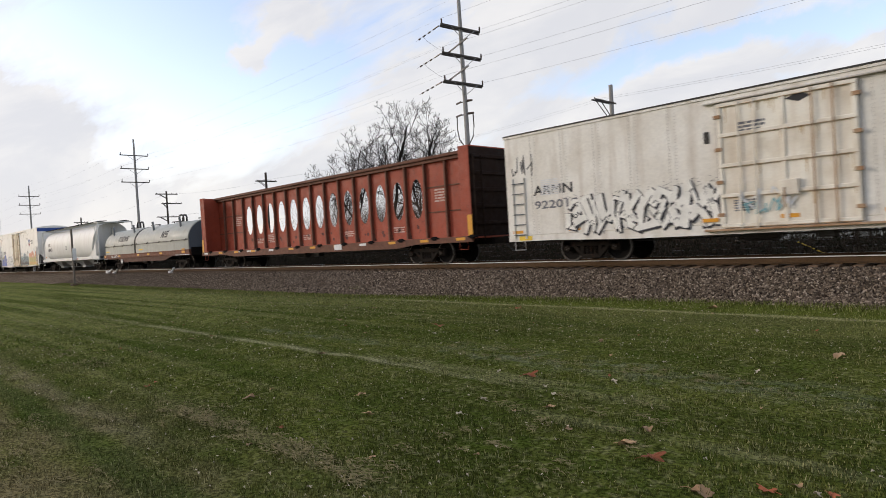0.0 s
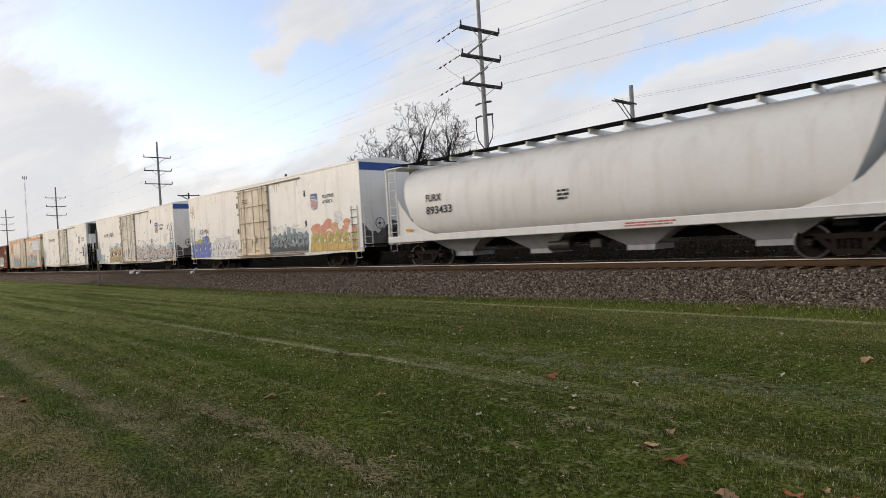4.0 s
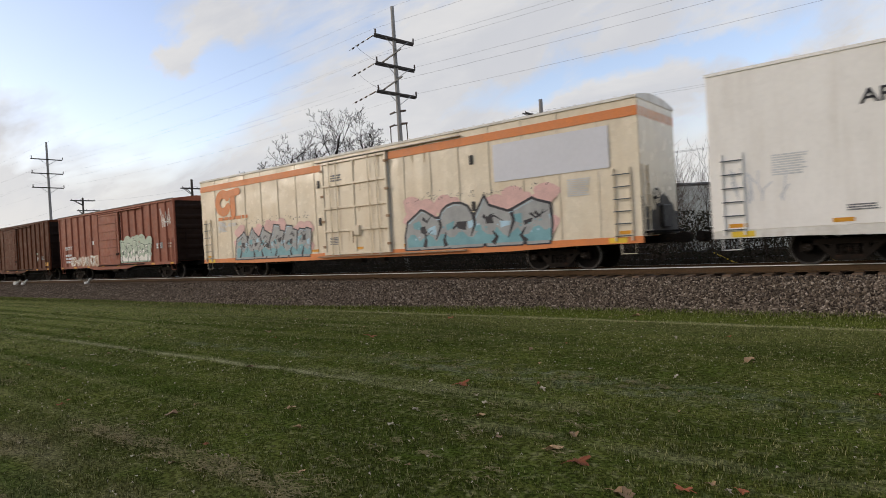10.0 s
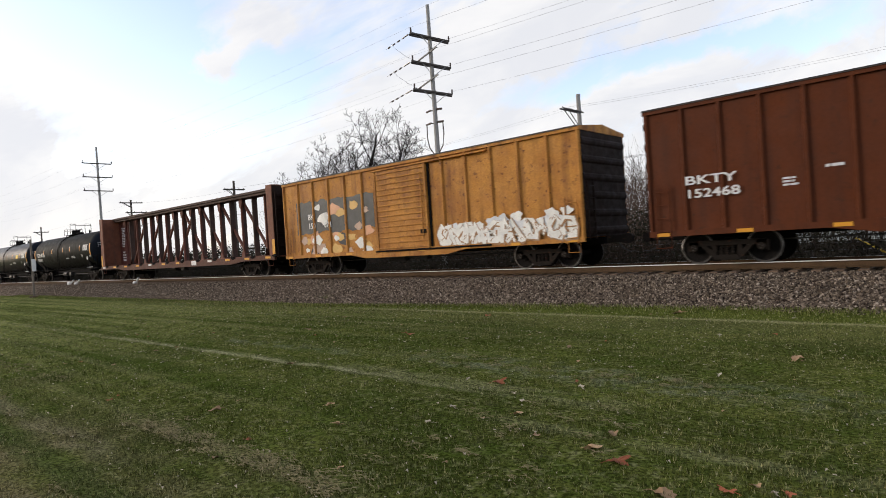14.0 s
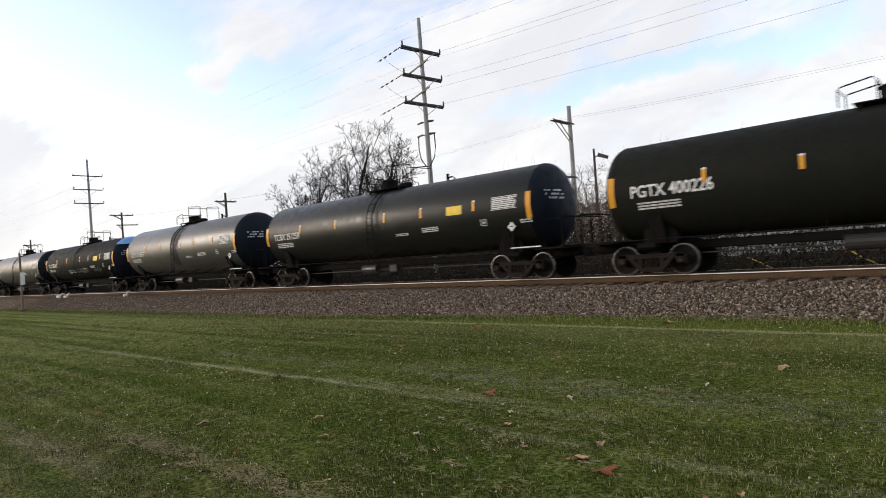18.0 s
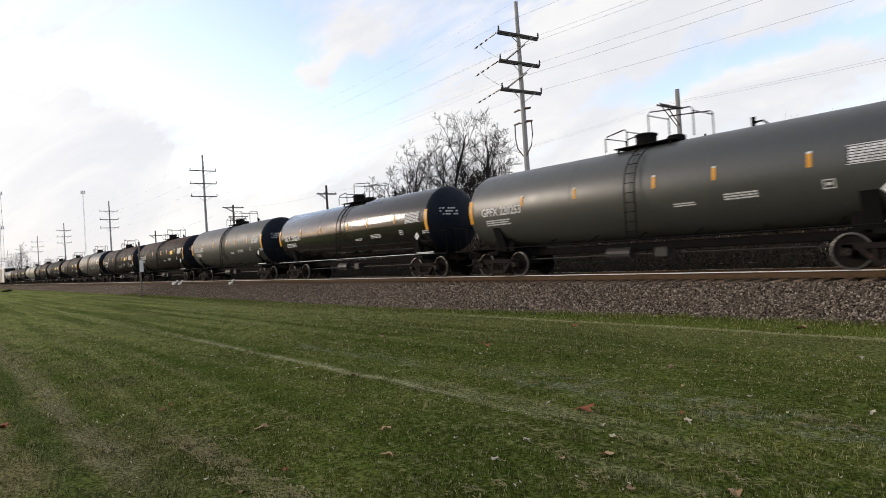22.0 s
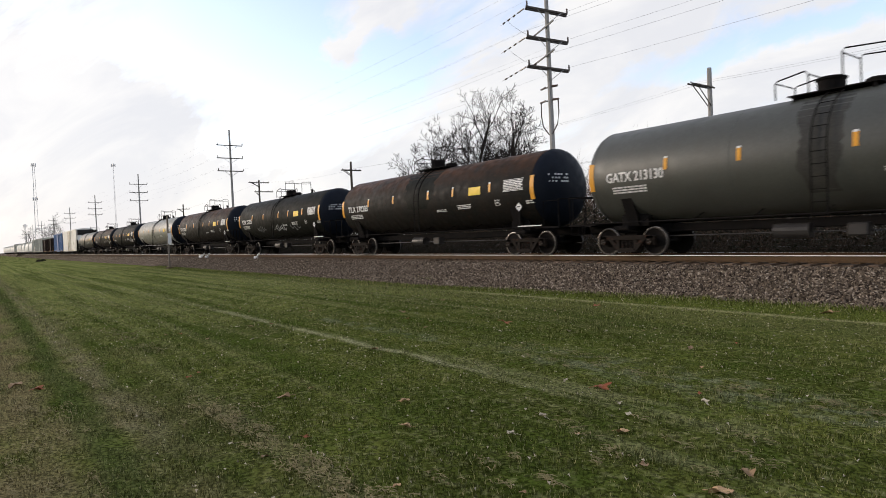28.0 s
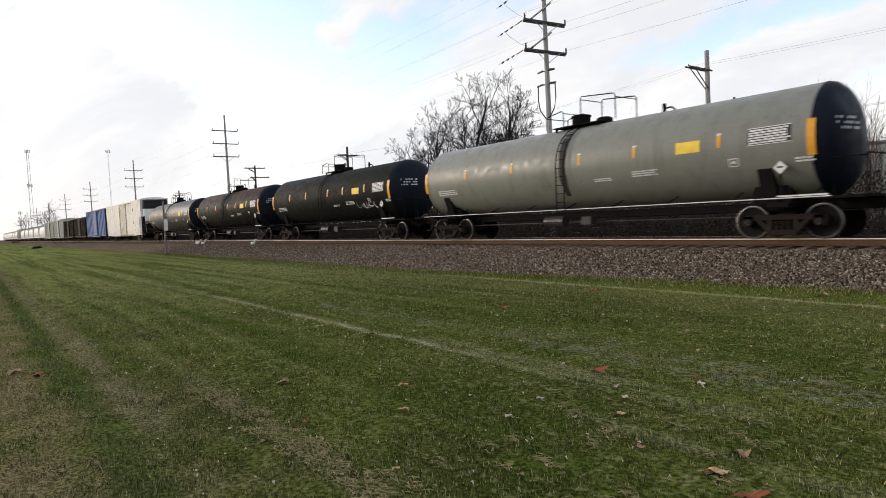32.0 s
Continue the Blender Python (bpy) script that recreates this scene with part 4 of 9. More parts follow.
    c.add([(px, y - 0.0044, pz) for px, pz in g], [tuple(range(len(g)))], "spray_" + outline)
    part("painted_outline", c, ob)
    c = Build()
    c.add([(px, y - 0.006, pz) for px, pz in ring], [tuple(range(len(ring)))], "spray_" + body)
    m = 30
    wave = [(x0 + 0.05 + (x1 - x0 - 0.1) * k / m, z0 + H * (0.26 + 0.06 * math.sin(k * 1.7 + seed) + rng.uniform(-0.05, 0.05))) for k in range(m + 1)]
    lows = [(x0 + 0.05, z0 + 0.06 * H)] + wave + [(x1 - 0.05, z0 + 0.06 * H)]
    c.add([(px, y - 0.0070, pz) for px, pz in lows], [tuple(range(len(lows)))], "spray_" + low)
    for k in range(n * 9):
        x, z, r = rng.uniform(x0 + 0.1, x1 - 0.1), z0 + H * rng.uniform(0.18, 0.46), rng.uniform(0.012, 0.045)
        c.add([(x + r * math.cos(t), y - 0.0078 - 0.00002 * k, z + r * math.sin(t)) for t in (6.2832 * q / 7 for q in range(7))], [tuple(range(7))], "spray_" + (low if k % 3 else spray))
    # facets of the second tone and of shade inside the mass
    for k in range(n * 3):
        x, z = x0 + W * (k / 3 + rng.uniform(0.0, 0.3)) + 0.05, z0 + rng.uniform(0.32, 0.46) * H
        q = lean([(x, z), (x + rng.uniform(0.14, 0.30) * W, z + rng.uniform(-0.06, 0.05) * H), (x + rng.uniform(0.10, 0.26) * W, z + rng.uniform(0.10, 0.20) * H), (x - 0.04 * W, z + rng.uniform(0.08, 0.14) * H)])
        c.add([(min(x1 - 0.05, px), y - 0.0082 - 0.00001 * k, pz) for px, pz in q], [(0, 1, 2, 3)], "spray_" + (low, outline, spray)[k % 3])
    part("painted_shape", c, ob)
    c = Build()
    cut = max(edge, 0.034 * H)
    for i in range(n):
        xa = x0 + W * i
        if i:
            dx = rng.uniform(-0.2, 0.2) * W
            ribbon(c, lean([(xa, z0 + 0.68 * H), (xa + dx, z0 + 0.46 * H), (xa - dx * 0.4, z0 + rng.uniform(0.10, 0.26) * H)]), cut * 2.0, cut * 0.5, y - 0.0086, "spray_" + outline)
        xm = xa + W * 0.5
        xm += rng.uniform(-0.25, 0.2) * W
        ribbon(c, lean([(xm, z0 + 0.05 * H), (xm + rng.uniform(-0.15, 0.15) * W, z0 + 0.18 * H), (xm + rng.uniform(-0.16, 0.16) * W, z0 + rng.uniform(0.28, 0.40) * H)]), cut * 2.4, cut * 0.5, y - 0.0088, "spray_" + outline)
        for k in range(cuts):
            x, z, s_ = xa + rng.uniform(0.18, 0.6) * W, z0 + rng.uniform(0.36, 0.66) * H, rng.choice((-1, 1))
            ribbon(c, lean([(x, z), (x + 0.14 * W, z + 0.09 * H * s_), (x + rng.uniform(0.2, 0.42) * W, z - 0.03 * H * s_)]), cut * rng.uniform(0.8, 1.9), cut * 0.25, y - 0.0090 - 0.0002 * k, "spray_" + outline)
    part("painted_line", c, ob)
    c = Build()
    for k, ((xa, za), (xb, zb)) in enumerate(zip(top[1:], top[2:])):
        if zb > za - 0.04 * H and zb > z0 + 0.6 * H:
            ribbon(c, [(xa + 0.035, za - 0.03), ((xa + xb) / 2 + 0.03, (za + zb) / 2 - 0.035), (xb + 0.01, zb - 0.05)], 0.028, 0.012, y - 0.0096, "spray_" + spray)
    part("light_edge", c, ob)
    return ob


def scribble(parent, x0, x1, z0, z1, y, mat="ink", seed=2, w=0.035, n=4):
    rng = random.Random(seed)
    b = Build()
    for i in range(n):
        pts = [(x0 + (x1 - x0) * (i + rng.random()) / n, rng.uniform(z0, z1)) for _ in range(6)]
        pts.sort(key=lambda p: p[0] + rng.uniform(-0.3, 0.3) * (x1 - x0) / n)
        stroke(b, pts, w, y - 0.002, "spray_" + mat)
    return part("graffiti_tag", b, parent, "sprayed scribble")


# ---------------------------------------------------------------- running gear shared by all cars
SHARED = {}
R_WHEEL = 0.457


def truck_meshes():
    if SHARED:
        return SHARED
    b = Build()                                     # wheelset about its own axle, along y
    for s in (-1, 1):
        def q(d):
            return s * d
        prof = [(q(0.66), 0.10), (q(0.66), 0.42), (q(0.675), 0.482), (q(0.70), 0.486), (q(0.715), R_WHEEL + 0.004)]
        b.lathe_y(prof, "wheel_iron", 28, caps=False)
        b.lathe_y([(q(0.715), R_WHEEL + 0.004), (q(0.795), R_WHEEL)], "wheel_tread", 28, caps=False)
        b.lathe_y([(q(0.795), R_WHEEL), (q(0.797), R_WHEEL - 0.004), (q(0.798), R_WHEEL - 0.016)], "wheel_bright", 28, caps=False)
        b.lathe_y([(q(0.798), R_WHEEL - 0.016), (q(0.798), R_WHEEL - 0.05)], "wheel_tread", 28, caps=False)
        b.lathe_y([(q(0.798), R_WHEEL - 0.05), (q(0.765), R_WHEEL - 0.08), (q(0.735), 0.20), (q(0.80), 0.13), (q(0.80), 0.02)], "wheel_iron", 28, caps=False)
        b.lathe_y([(q(0.80), 0.085), (q(1.10), 0.085), (q(1.10), 0.01)], "wheel_iron", 14)
        for k in range(3):
            t = 2 * math.pi * k / 3
            b.lathe_y([(q(1.10), 0.022), (q(1.125), 0.02), (q(1.125), 0.001)], "wheel_tread", 6, 0.05 * math.cos(t), 0.05 * math.sin(t))
    b.lathe_y([(-0.66, 0.085), (0.66, 0.085)], "wheel_iron", 12)
    SHARED["wheelset"] = b.mesh("wheelset", True)
    b = Build()                                     # side frame, cast, in x and z about the truck's centre
    y0, y1 = -1.08, -0.92
    z = R_WHEEL
    b.slab([(-1.06, z - 0.13), (-1.06, z + 0.16), (-0.78, z + 0.20), (0.78, z + 0.20), (1.06, z + 0.16), (1.06, z - 0.13), (0.90, z - 0.02), (0.72, z + 0.06), (-0.72, z + 0.06), (-0.90, z - 0.02)], y0, y1, "truck_iron")
    for s in (-1, 1):
        b.slab([(s * 0.76, z + 0.12), (s * 0.60, z + 0.12), (s * 0.16, z - 0.30), (s * 0.34, z - 0.33)][::s], y0 + 0.01, y1 - 0.01, "truck_iron")
        b.slab([(s * 0.40, z + 0.10), (s * 0.27, z + 0.10), (s * 0.27, z - 0.22), (s * 0.40, z - 0.10)][::s], y0 + 0.02, y1 - 0.02, "truck_iron")
        b.lathe_y([(y0 - 0.04, 0.02), (y0 - 0.04, 0.105), (y1, 0.115), (y1, 0.02)], "truck_iron", 16, s * 0.889, z)
        b.box(s * 0.889 - 0.13, s * 0.889 + 0.13, y0, y1, z + 0.06, z + 0.17, "truck_iron")
    b.slab([(-0.36, z - 0.34), (0.36, z - 0.34), (0.30, z - 0.22), (-0.30, z - 0.22)], y0 - 0.01, y1, "truck_iron")
    SHARED["side_frame"] = b.mesh("side_frame")
    b = Build()
    b.box(-0.24, 0.24, -1.06, -0.94, z - 0.235, z - 0.21, "truck_iron")
    for i in range(3):
        b.lathe_z([(z - 0.215, 0.05)] + [(z - 0.21 + k * 0.05 + dz, r) for k in range(5) for dz, r in ((0.0, 0.062), (0.025, 0.066), (0.04, 0.045))], "truck_iron", 10, -0.15 + 0.15 * i, -1.0)
    SHARED["spring_nest"] = b.mesh("spring_nest")
    b = Build()
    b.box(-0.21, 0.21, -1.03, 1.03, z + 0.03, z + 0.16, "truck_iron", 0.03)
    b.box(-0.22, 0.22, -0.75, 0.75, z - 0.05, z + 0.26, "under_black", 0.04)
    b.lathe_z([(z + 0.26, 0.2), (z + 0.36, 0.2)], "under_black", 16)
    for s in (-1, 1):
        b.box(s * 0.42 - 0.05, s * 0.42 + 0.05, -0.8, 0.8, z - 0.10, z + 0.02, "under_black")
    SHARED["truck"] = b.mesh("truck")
    b = Build()
    b.box(-0.55, 0.05, -0.11, 0.11, -0.12, 0.13, "truck_iron", 0.02)
    b.slab([(0.05, -0.14), (0.30, -0.16), (0.40, -0.10), (0.40, 0.10), (0.30, 0.16), (0.05, 0.14)], -0.15, 0.04, "truck_iron")
    b.slab([(0.10, -0.12), (0.33, -0.10), (0.33, 0.10), (0.10, 0.12)], 0.04, 0.17, "truck_iron")
    SHARED["coupler"] = b.mesh("coupler")
    b = Build()
    b.tube([(0, 0.28, 0.0), (0.12, 0.30, -0.18), (0.35, 0.30, -0.30), (0.55, 0.28, -0.28)], 0.022, "brake_dark")
    SHARED["air_hose"] = b.mesh("air_hose")
    return SHARED


WHEELS = []


def running_gear(car, half, centre, top=0.95):
    """Two trucks at +-centre, couplers at +-half, brake gear between."""
    g = truck_meshes()
    for s in (-1, 1):
        t = part("truck", g["truck"], car, at=pose(s * centre, 0, 0))
        part("side_frame", g["side_frame"], t)
        part("side_frame", g["side_frame"], t, at=pose(0, 0, 0, 0, 0, 180))
        part("spring_nest", g["spring_nest"], t)
        part("spring_nest", g["spring_nest"], t, at=pose(0, 0, 0, 0, 0, 180))
        for k in (-0.889, 0.889):
            WHEELS.append((car, part("wheelset", g["wheelset"], t, at=pose(k, 0, R_WHEEL)), k))
        part("coupler", g["coupler"], car, "cast knuckle coupler", at=pose(s * half, 0, 0.86, 0, 0, 0 if s > 0 else 180))
        part("air_hose", g["air_hose"], car, at=pose(s * (half - 0.25), 0, 0.72, 0, 0, 0 if s > 0 else 180))
    b = Build()
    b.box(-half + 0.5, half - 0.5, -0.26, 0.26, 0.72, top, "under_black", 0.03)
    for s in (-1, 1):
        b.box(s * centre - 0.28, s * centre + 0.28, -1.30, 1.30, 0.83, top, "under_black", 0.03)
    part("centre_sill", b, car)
    b = Build()
    b.lathe_x([(-1.5, 0.01), (-1.5, 0.2), (-0.6, 0.2), (-0.6, 0.01)], "brake_dark", 14, -0.72, 0.66)
    b.box(0.3, 0.75, -0.95, -0.6, 0.5, 0.82, "brake_dark", 0.03)
    b.tube([(-centre + 1.2, -0.55, 0.60), (0.2, -0.7, 0.62), (centre - 1.2, -0.5, 0.60)], 0.025, "brake_dark")
    part("brake_gear", b, car)


def ladder(car, x0, x1, z0, z1, y, mat, rungs, name="ladder"):
    b = Build()
    for x in (x0, x1):
        b.box(x - 0.02, x + 0.02, y - 0.05, y - 0.02, z0, z1, mat)
    for i in range(rungs):
        z = z0 + (z1 - z0) * (i + 0.5) / rungs
        b.tube([(x0, y - 0.07, z), (x1, y - 0.07, z)], 0.014, mat, 5)
    return part(name, b, car)


def end_ladder(car, x, y0, y1, z0, z1, mat, rungs, s):
    b = Build()
    for y in (y0, y1):
        b.box(x + s * 0.02 - 0.01, x + s * 0.05 + 0.01, y - 0.02, y + 0.02, z0, z1, mat)
    for i in range(rungs):
        z = z0 + (z1 - z0) * (i + 0.5) / rungs
        b.tube([(x + s * 0.07, y0, z), (x + s * 0.07, y1, z)], 0.014, mat, 5)
    return part("end_ladder", b, car)


def stirrup(car, x, y, mat, z=0.75):
    b = Build()
    b.tube([(x - 0.22, y, z + 0.06), (x - 0.22, y, z - 0.28), (x + 0.22, y, z - 0.28), (x + 0.22, y, z + 0.06)], 0.016, mat, 5)
    return part("stirrup_step", b, car)


def car_thing(name, label, category="freight car"):
    return thing(name, label, category, group="cars of the freight train")


CARS = []            # (car, centre along the train, half length)


def place(car, left, right):
    CARS.append((car, (left + right) / 2))
    return car


# ---------------------------------------------------------------- refrigerator cars
def reefer(name, label, left, right, H, body="white_clean", door=None, seams=8, rivets=False, roof="white_clean", trim=None, base=0.75, door_mat="door_white", end_band=None,
           sill="white_dirty", end="white_clean", centre_in=3.0, hinge=True, dents=0.0):
    car = car_thing(name, label)
    Lh = (right - left) / 2
    mid = (left + right) / 2
    W = 1.57
    b = Build()
    b.box(-Lh, Lh, -W + dents * 1.2, W, base + 0.22, H - 0.04, body, 0.02)
    part("body", b, car, smooth=False)
    if dents:
        nx, nz_, rows = 190, 40, []
        for j in range(nz_ + 1):
            z = base + 0.20 + (H - base - 0.28) * j / nz_
            for i in range(nx + 1):
                x = -Lh + 2 * Lh * i / nx
                p = abs(math.sin(math.pi * x / 1.17)) ** 0.6 * (0.5 + 0.5 * noise.noise(Vector((x * 0.9, z * 1.1, 3.0))))
                q = 0.5 + 0.5 * noise.noise(Vector((x * 2.1, z * 2.3, 7.0)))
                rows.append((x, -W - 0.002 + dents * (0.55 * p + 0.45 * q), z))
        b = Build()
        b.add(rows, [(j * (nx + 1) + i, j * (nx + 1) + i + 1, (j + 1) * (nx + 1) + i + 1, (j + 1) * (nx + 1) + i) for j in range(nz_) for i in range(nx)], body)
        part("side_sheet", b, car, "dented, quilted side sheet", smooth=True)
    b = Build()
    prof = [(-W - 0.03, H - 0.10), (-W - 0.03, H - 0.02), (-0.8, H + 0.13), (0, H + 0.17), (0.8, H + 0.13), (W + 0.03, H - 0.02), (W + 0.03, H - 0.10)]
    b.prism(prof, -Lh - 0.02, Lh + 0.02, roof)
    part("roof", b, car)
    if rivets:
        b = Build()
        b.box(-Lh - 0.02, Lh + 0.02, -W - 0.045, -W - 0.02, H - 0.03, H + 0.015, "brake_dark")
        part("roof_edge", b, car, "black roof edge")
    b = Build()
    n = seams * 3
    for i in range(n + 1):
        x = -Lh + 0.2 + (2 * Lh - 0.4) * i / n
        b.box(x - 0.02, x + 0.02, -W - 0.005, -W + 0.01, H + 0.0, H + 0.03, roof)
    for s in (-1, 1):
        y0, y1 = (-W, -W + 0.08) if s < 0 else (W - 0.08, W)
        b.slab([(-Lh, base + 0.02), (-Lh, base + 0.22), (Lh, base + 0.22), (Lh, base + 0.02), (Lh - 2.0, base + 0.02), (Lh - 4.6, base - 0.06), (-Lh + 4.6, base - 0.06), (-Lh + 2.0, base + 0.02)], y0 + 0.003 * s, y1 + 0.003 * s, sill)
    part("side_sill", b, car)
    for i in range(1, seams):
        x = -Lh + 2 * Lh * i / seams
        if door and door[0] - mid - 0.2 < x < door[1] - mid + 0.2:
            continue
        b = Build()
        b.box(x - 0.03, x + 0.03, -W - 0.006, -W + 0.01, base + 0.22, H - 0.1, body)
        if rivets:
            for s in (-1, 1):
                for k in range(36):
                    z = base + 0.3 + (H - base - 0.5) * k / 35
                    b.box(x + s * 0.10 - 0.011, x + s * 0.10 + 0.011, -W - 0.012, -W + 0.005, z - 0.011, z + 0.011, "roof_grey")
            b.box(x - 0.125, x - 0.118, -W - 0.004, -W + 0.005, base + 0.25, H - 0.12, "roof_grey")
        part("side_seam", b, car)
    if door:
        d0, d1 = door[0] - mid, door[1] - mid
        z0, z1 = base + 0.12, H - 0.30
        b = Build()
        b.box(d0, d1, -W - 0.07, -W + 0.02, z0, z1, door_mat, 0.015)
        dr = part("plug_door", b, car, "weathered sliding plug door")
        for xx in (d0 - 0.03, d1 + 0.03):
            b = Build()
            b.box(xx - 0.018, xx + 0.018, -W - 0.035, -W + 0.01, z0, z1, "roof_grey")
            part("door_seal", b, car, "grey rubber seal")
        b = Build()
        for k in range(5):
            z = z0 + 0.05 + (z1 - z0 - 0.1) * k / 4
            b.box(d0, d1, -W - 0.115, -W - 0.068, z - 0.05, z + 0.05, door_mat, 0.012)
            b.box(d0 + 0.03, d1 - 0.03, -W - 0.118, -W - 0.10, z - 0.058, z - 0.05, "door_rust")
        for x in (d0 + 0.06, (d0 + d1) / 2, d1 - 0.06):
            b.box(x - 0.055, x + 0.055, -W - 0.11, -W - 0.066, z0, z1, door_mat, 0.012)
        part("door_rib", b, dr)
        rs = random.Random(int(-left) + 11)
        b = Build()
        for k in range(1, 5):
            z = z0 + 0.05 + (z1 - z0 - 0.1) * k / 4 - 0.058
            for q in range(7):
                xs_, zl, ww = rs.uniform(d0 + 0.12, d1 - 0.12), rs.uniform(0.08, 0.42), rs.uniform(0.008, 0.028)
                b.slab([(xs_ - ww, z), (xs_ + ww, z), (xs_ + ww * 0.3, z - zl), (xs_ - ww * 0.3, z - zl)], -W - 0.0745, -W - 0.07, "rust_stain")
        part("rust_streak", b, dr, "rust streaks below the ribs")
        b = Build()
        for k in range(4):
            for xx in (d0 + 0.02, d1 - 0.02):
                z = z0 + 0.35 + (z1 - z0 - 0.7) * k / 3
                b.box(xx - 0.09, xx + 0.09, -W - 0.14, -W - 0.06, z - 0.05, z + 0.05, "door_rust", 0.01)
        part("door_hinge", b, dr, "rusty hinge brackets")
        for x in (d0 + 0.55, d0 + 0.95, d1 - 0.95, d1 - 0.5):
            b = Build()
            b.tube([(x, -W - 0.15, z0 - 0.05), (x, -W - 0.15, z1)], 0.022, "door_rust" if random.random() < 0.5 else door_mat)
            part("locking_rod", b, dr)
        b = Build()
        xm = (d0 + d1) / 2 + 0.1
        b.box(xm - 0.22, xm + 0.22, -W - 0.20, -W - 0.07, z0 + 0.75, z0 + 1.15, door_mat, 0.02)
        b.tube([(xm - 0.1, -W - 0.22, z0 + 0.95), (xm - 0.1, -W - 0.22, z0 + 0.45)], 0.02, "door_rust")
        part("door_gear", b, dr)
        b = Build()
        b.box(d0 - 0.35, d1 + (d1 - d0) * 0.95, -W - 0.13, -W + 0.01, z1 + 0.03, z1 + 0.07, "roof_grey", 0.01)
        part("door_track", b, car, "grey upper door track")
        rs = random.Random(int(-left) + 5)
        for k in range(5):
            xs_, zl = d1 + (d1 - d0) * rs.uniform(0.1, 0.95), rs.uniform(0.15, 0.7)
            b = Build()
            b.slab([(xs_ - 0.035, z1 + 0.02), (xs_ + 0.035, z1 + 0.02), (xs_ + 0.012, z1 - zl), (xs_ - 0.008, z1 - zl)], -W - 0.0035, -W, "rust_stain")
            part("rust_run", b, car, "rust run below the track")
        b = Build()
        b.box(d0 - 0.45, d1 + (d1 - d0) * 0.95, -W - 0.16, -W + 0.01, base + 0.03, base + 0.09, "door_rust", 0.01)
        part("door_track", b, car, "rusty door track")
        bars(dr, d0 + 0.55, d0 + 1.25, z1 - 0.85, z1 - 0.55, 3, -W - 0.076, "letter_grey", seed=int(left) & 7)
        bars(dr, d0 + 0.35, d0 + 0.95, z0 + 0.42, z0 + 0.75, 5, -W - 0.076, "letter_grey", seed=int(left) & 5)
        if hinge:
            for zz in (H - 1.15, H - 2.75):
                for xx in (d0 - 0.32, d1 + (d1 - d0) * 1.05):
                    b = Build()
                    b.box(xx - 0.07, xx + 0.07, -W - 0.03, -W + 0.01, zz - 0.16, zz + 0.16, "brake_dark", 0.01)
                    part("door_stop", b, car)
    if end_band:
        for s in (1, -1):
            b = Build()
            b.box(s * Lh - 0.012, s * Lh + 0.012, -W + 0.02, W - 0.02, H - 0.48, H - 0.1, end_band)
            part("end_stripe", b, car, "painted stripe across the end")
    bars_y = -W - 0.002
    rng = random.Random(int(-left))
    for k in range(9):
        x = -Lh + 0.5 + (2 * Lh - 1.0) * k / 8 + rng.uniform(-0.15, 0.15)
        plate(car, "reflector_strip", x - 0.22, x + 0.22, base + 0.30, base + 0.40, -W - 0.004 if not (door and door[0] - mid - 0.3 < x < door[1] - mid + 0.3) else -W - 0.075, "safety_yellow", "yellow reflector strip")
    for s in (-1, 1):
        xg = s * (Lh - 0.55)
        side = Build()
        for x in (xg - 0.25, xg + 0.25):
            side.box(x - 0.022, x + 0.022, -W - 0.055, -W - 0.003, base + 0.10, base + 2.25, body, 0.006)
        side_ladder = part("side_ladder", side, car)
        for k in range(6):
            b = Build()
            zg = base + 0.25 + 0.36 * k
            b.tube([(xg - 0.25, -W - 0.05, zg), (xg - 0.24, -W - 0.075, zg), (xg + 0.24, -W - 0.075, zg), (xg + 0.25, -W - 0.05, zg)], 0.018, "roof_trim", 6)
            part("rung", b, side_ladder)
        stirrup(car, s * (Lh - 0.45), -W + 0.05, body, base)
        end_ladder(car, s * Lh, -1.45, -1.0, base + 0.2, base + 2.3, body, 6, s)
        b = Build()
        b.box(s * (Lh + 0.02), s * (Lh + 0.26), -W + 0.1, W - 0.1, base + 0.30, base + 0.36, "under_black")
        part("end_crossover", b, car)
        b = Build()
        b.box(min(s * (Lh + 0.004), s * (Lh + 0.12)), max(s * (Lh + 0.004), s * (Lh + 0.12)), -0.1, 0.75, base + 0.45, base + 1.15, "brake_dark", 0.03)
        b.tube([(s * (Lh + 0.03), -0.55, base + 1.35), (s * (Lh + 0.10), -0.55, base + 1.35)], 0.05, "brake_dark", 8)
        for a in range(12):
            t0, t1 = math.pi * a / 6, math.pi * (a + 1) / 6
            b.tube([(s * (Lh + 0.10), -0.55 + 0.27 * math.cos(t0), base + 1.35 + 0.27 * math.sin(t0)), (s * (Lh + 0.10), -0.55 + 0.27 * math.cos(t1), base + 1.35 + 0.27 * math.sin(t1))], 0.018, "brake_dark", 5)
        for a in range(4):
            t0 = math.pi * a / 2
            b.tube([(s * (Lh + 0.10), -0.55, base + 1.35), (s * (Lh + 0.10), -0.55 + 0.27 * math.cos(t0), base + 1.35 + 0.27 * math.sin(t0))], 0.012, "brake_dark", 4)
        part("brake_gear_box", b, car, "dark brake gear on the car's end")
        rs = random.Random(int(-left) + s)
        b = Build()
        ys = [-W + 0.03 + (2 * W - 0.06) * q / 24 for q in range(25)]
        b.prism([(-W + 0.03, base + 0.24)] + [(yy, base + 0.85 + 0.16 * rs.random() + 0.55 * math.sin(yy * 1.3 + 1) ** 2) for yy in ys] + [(W - 0.03, base + 0.24)], min(s * (Lh + 0.001), s * (Lh + 0.004)), max(s * (Lh + 0.001), s * (Lh + 0.004)), "grime_dark")
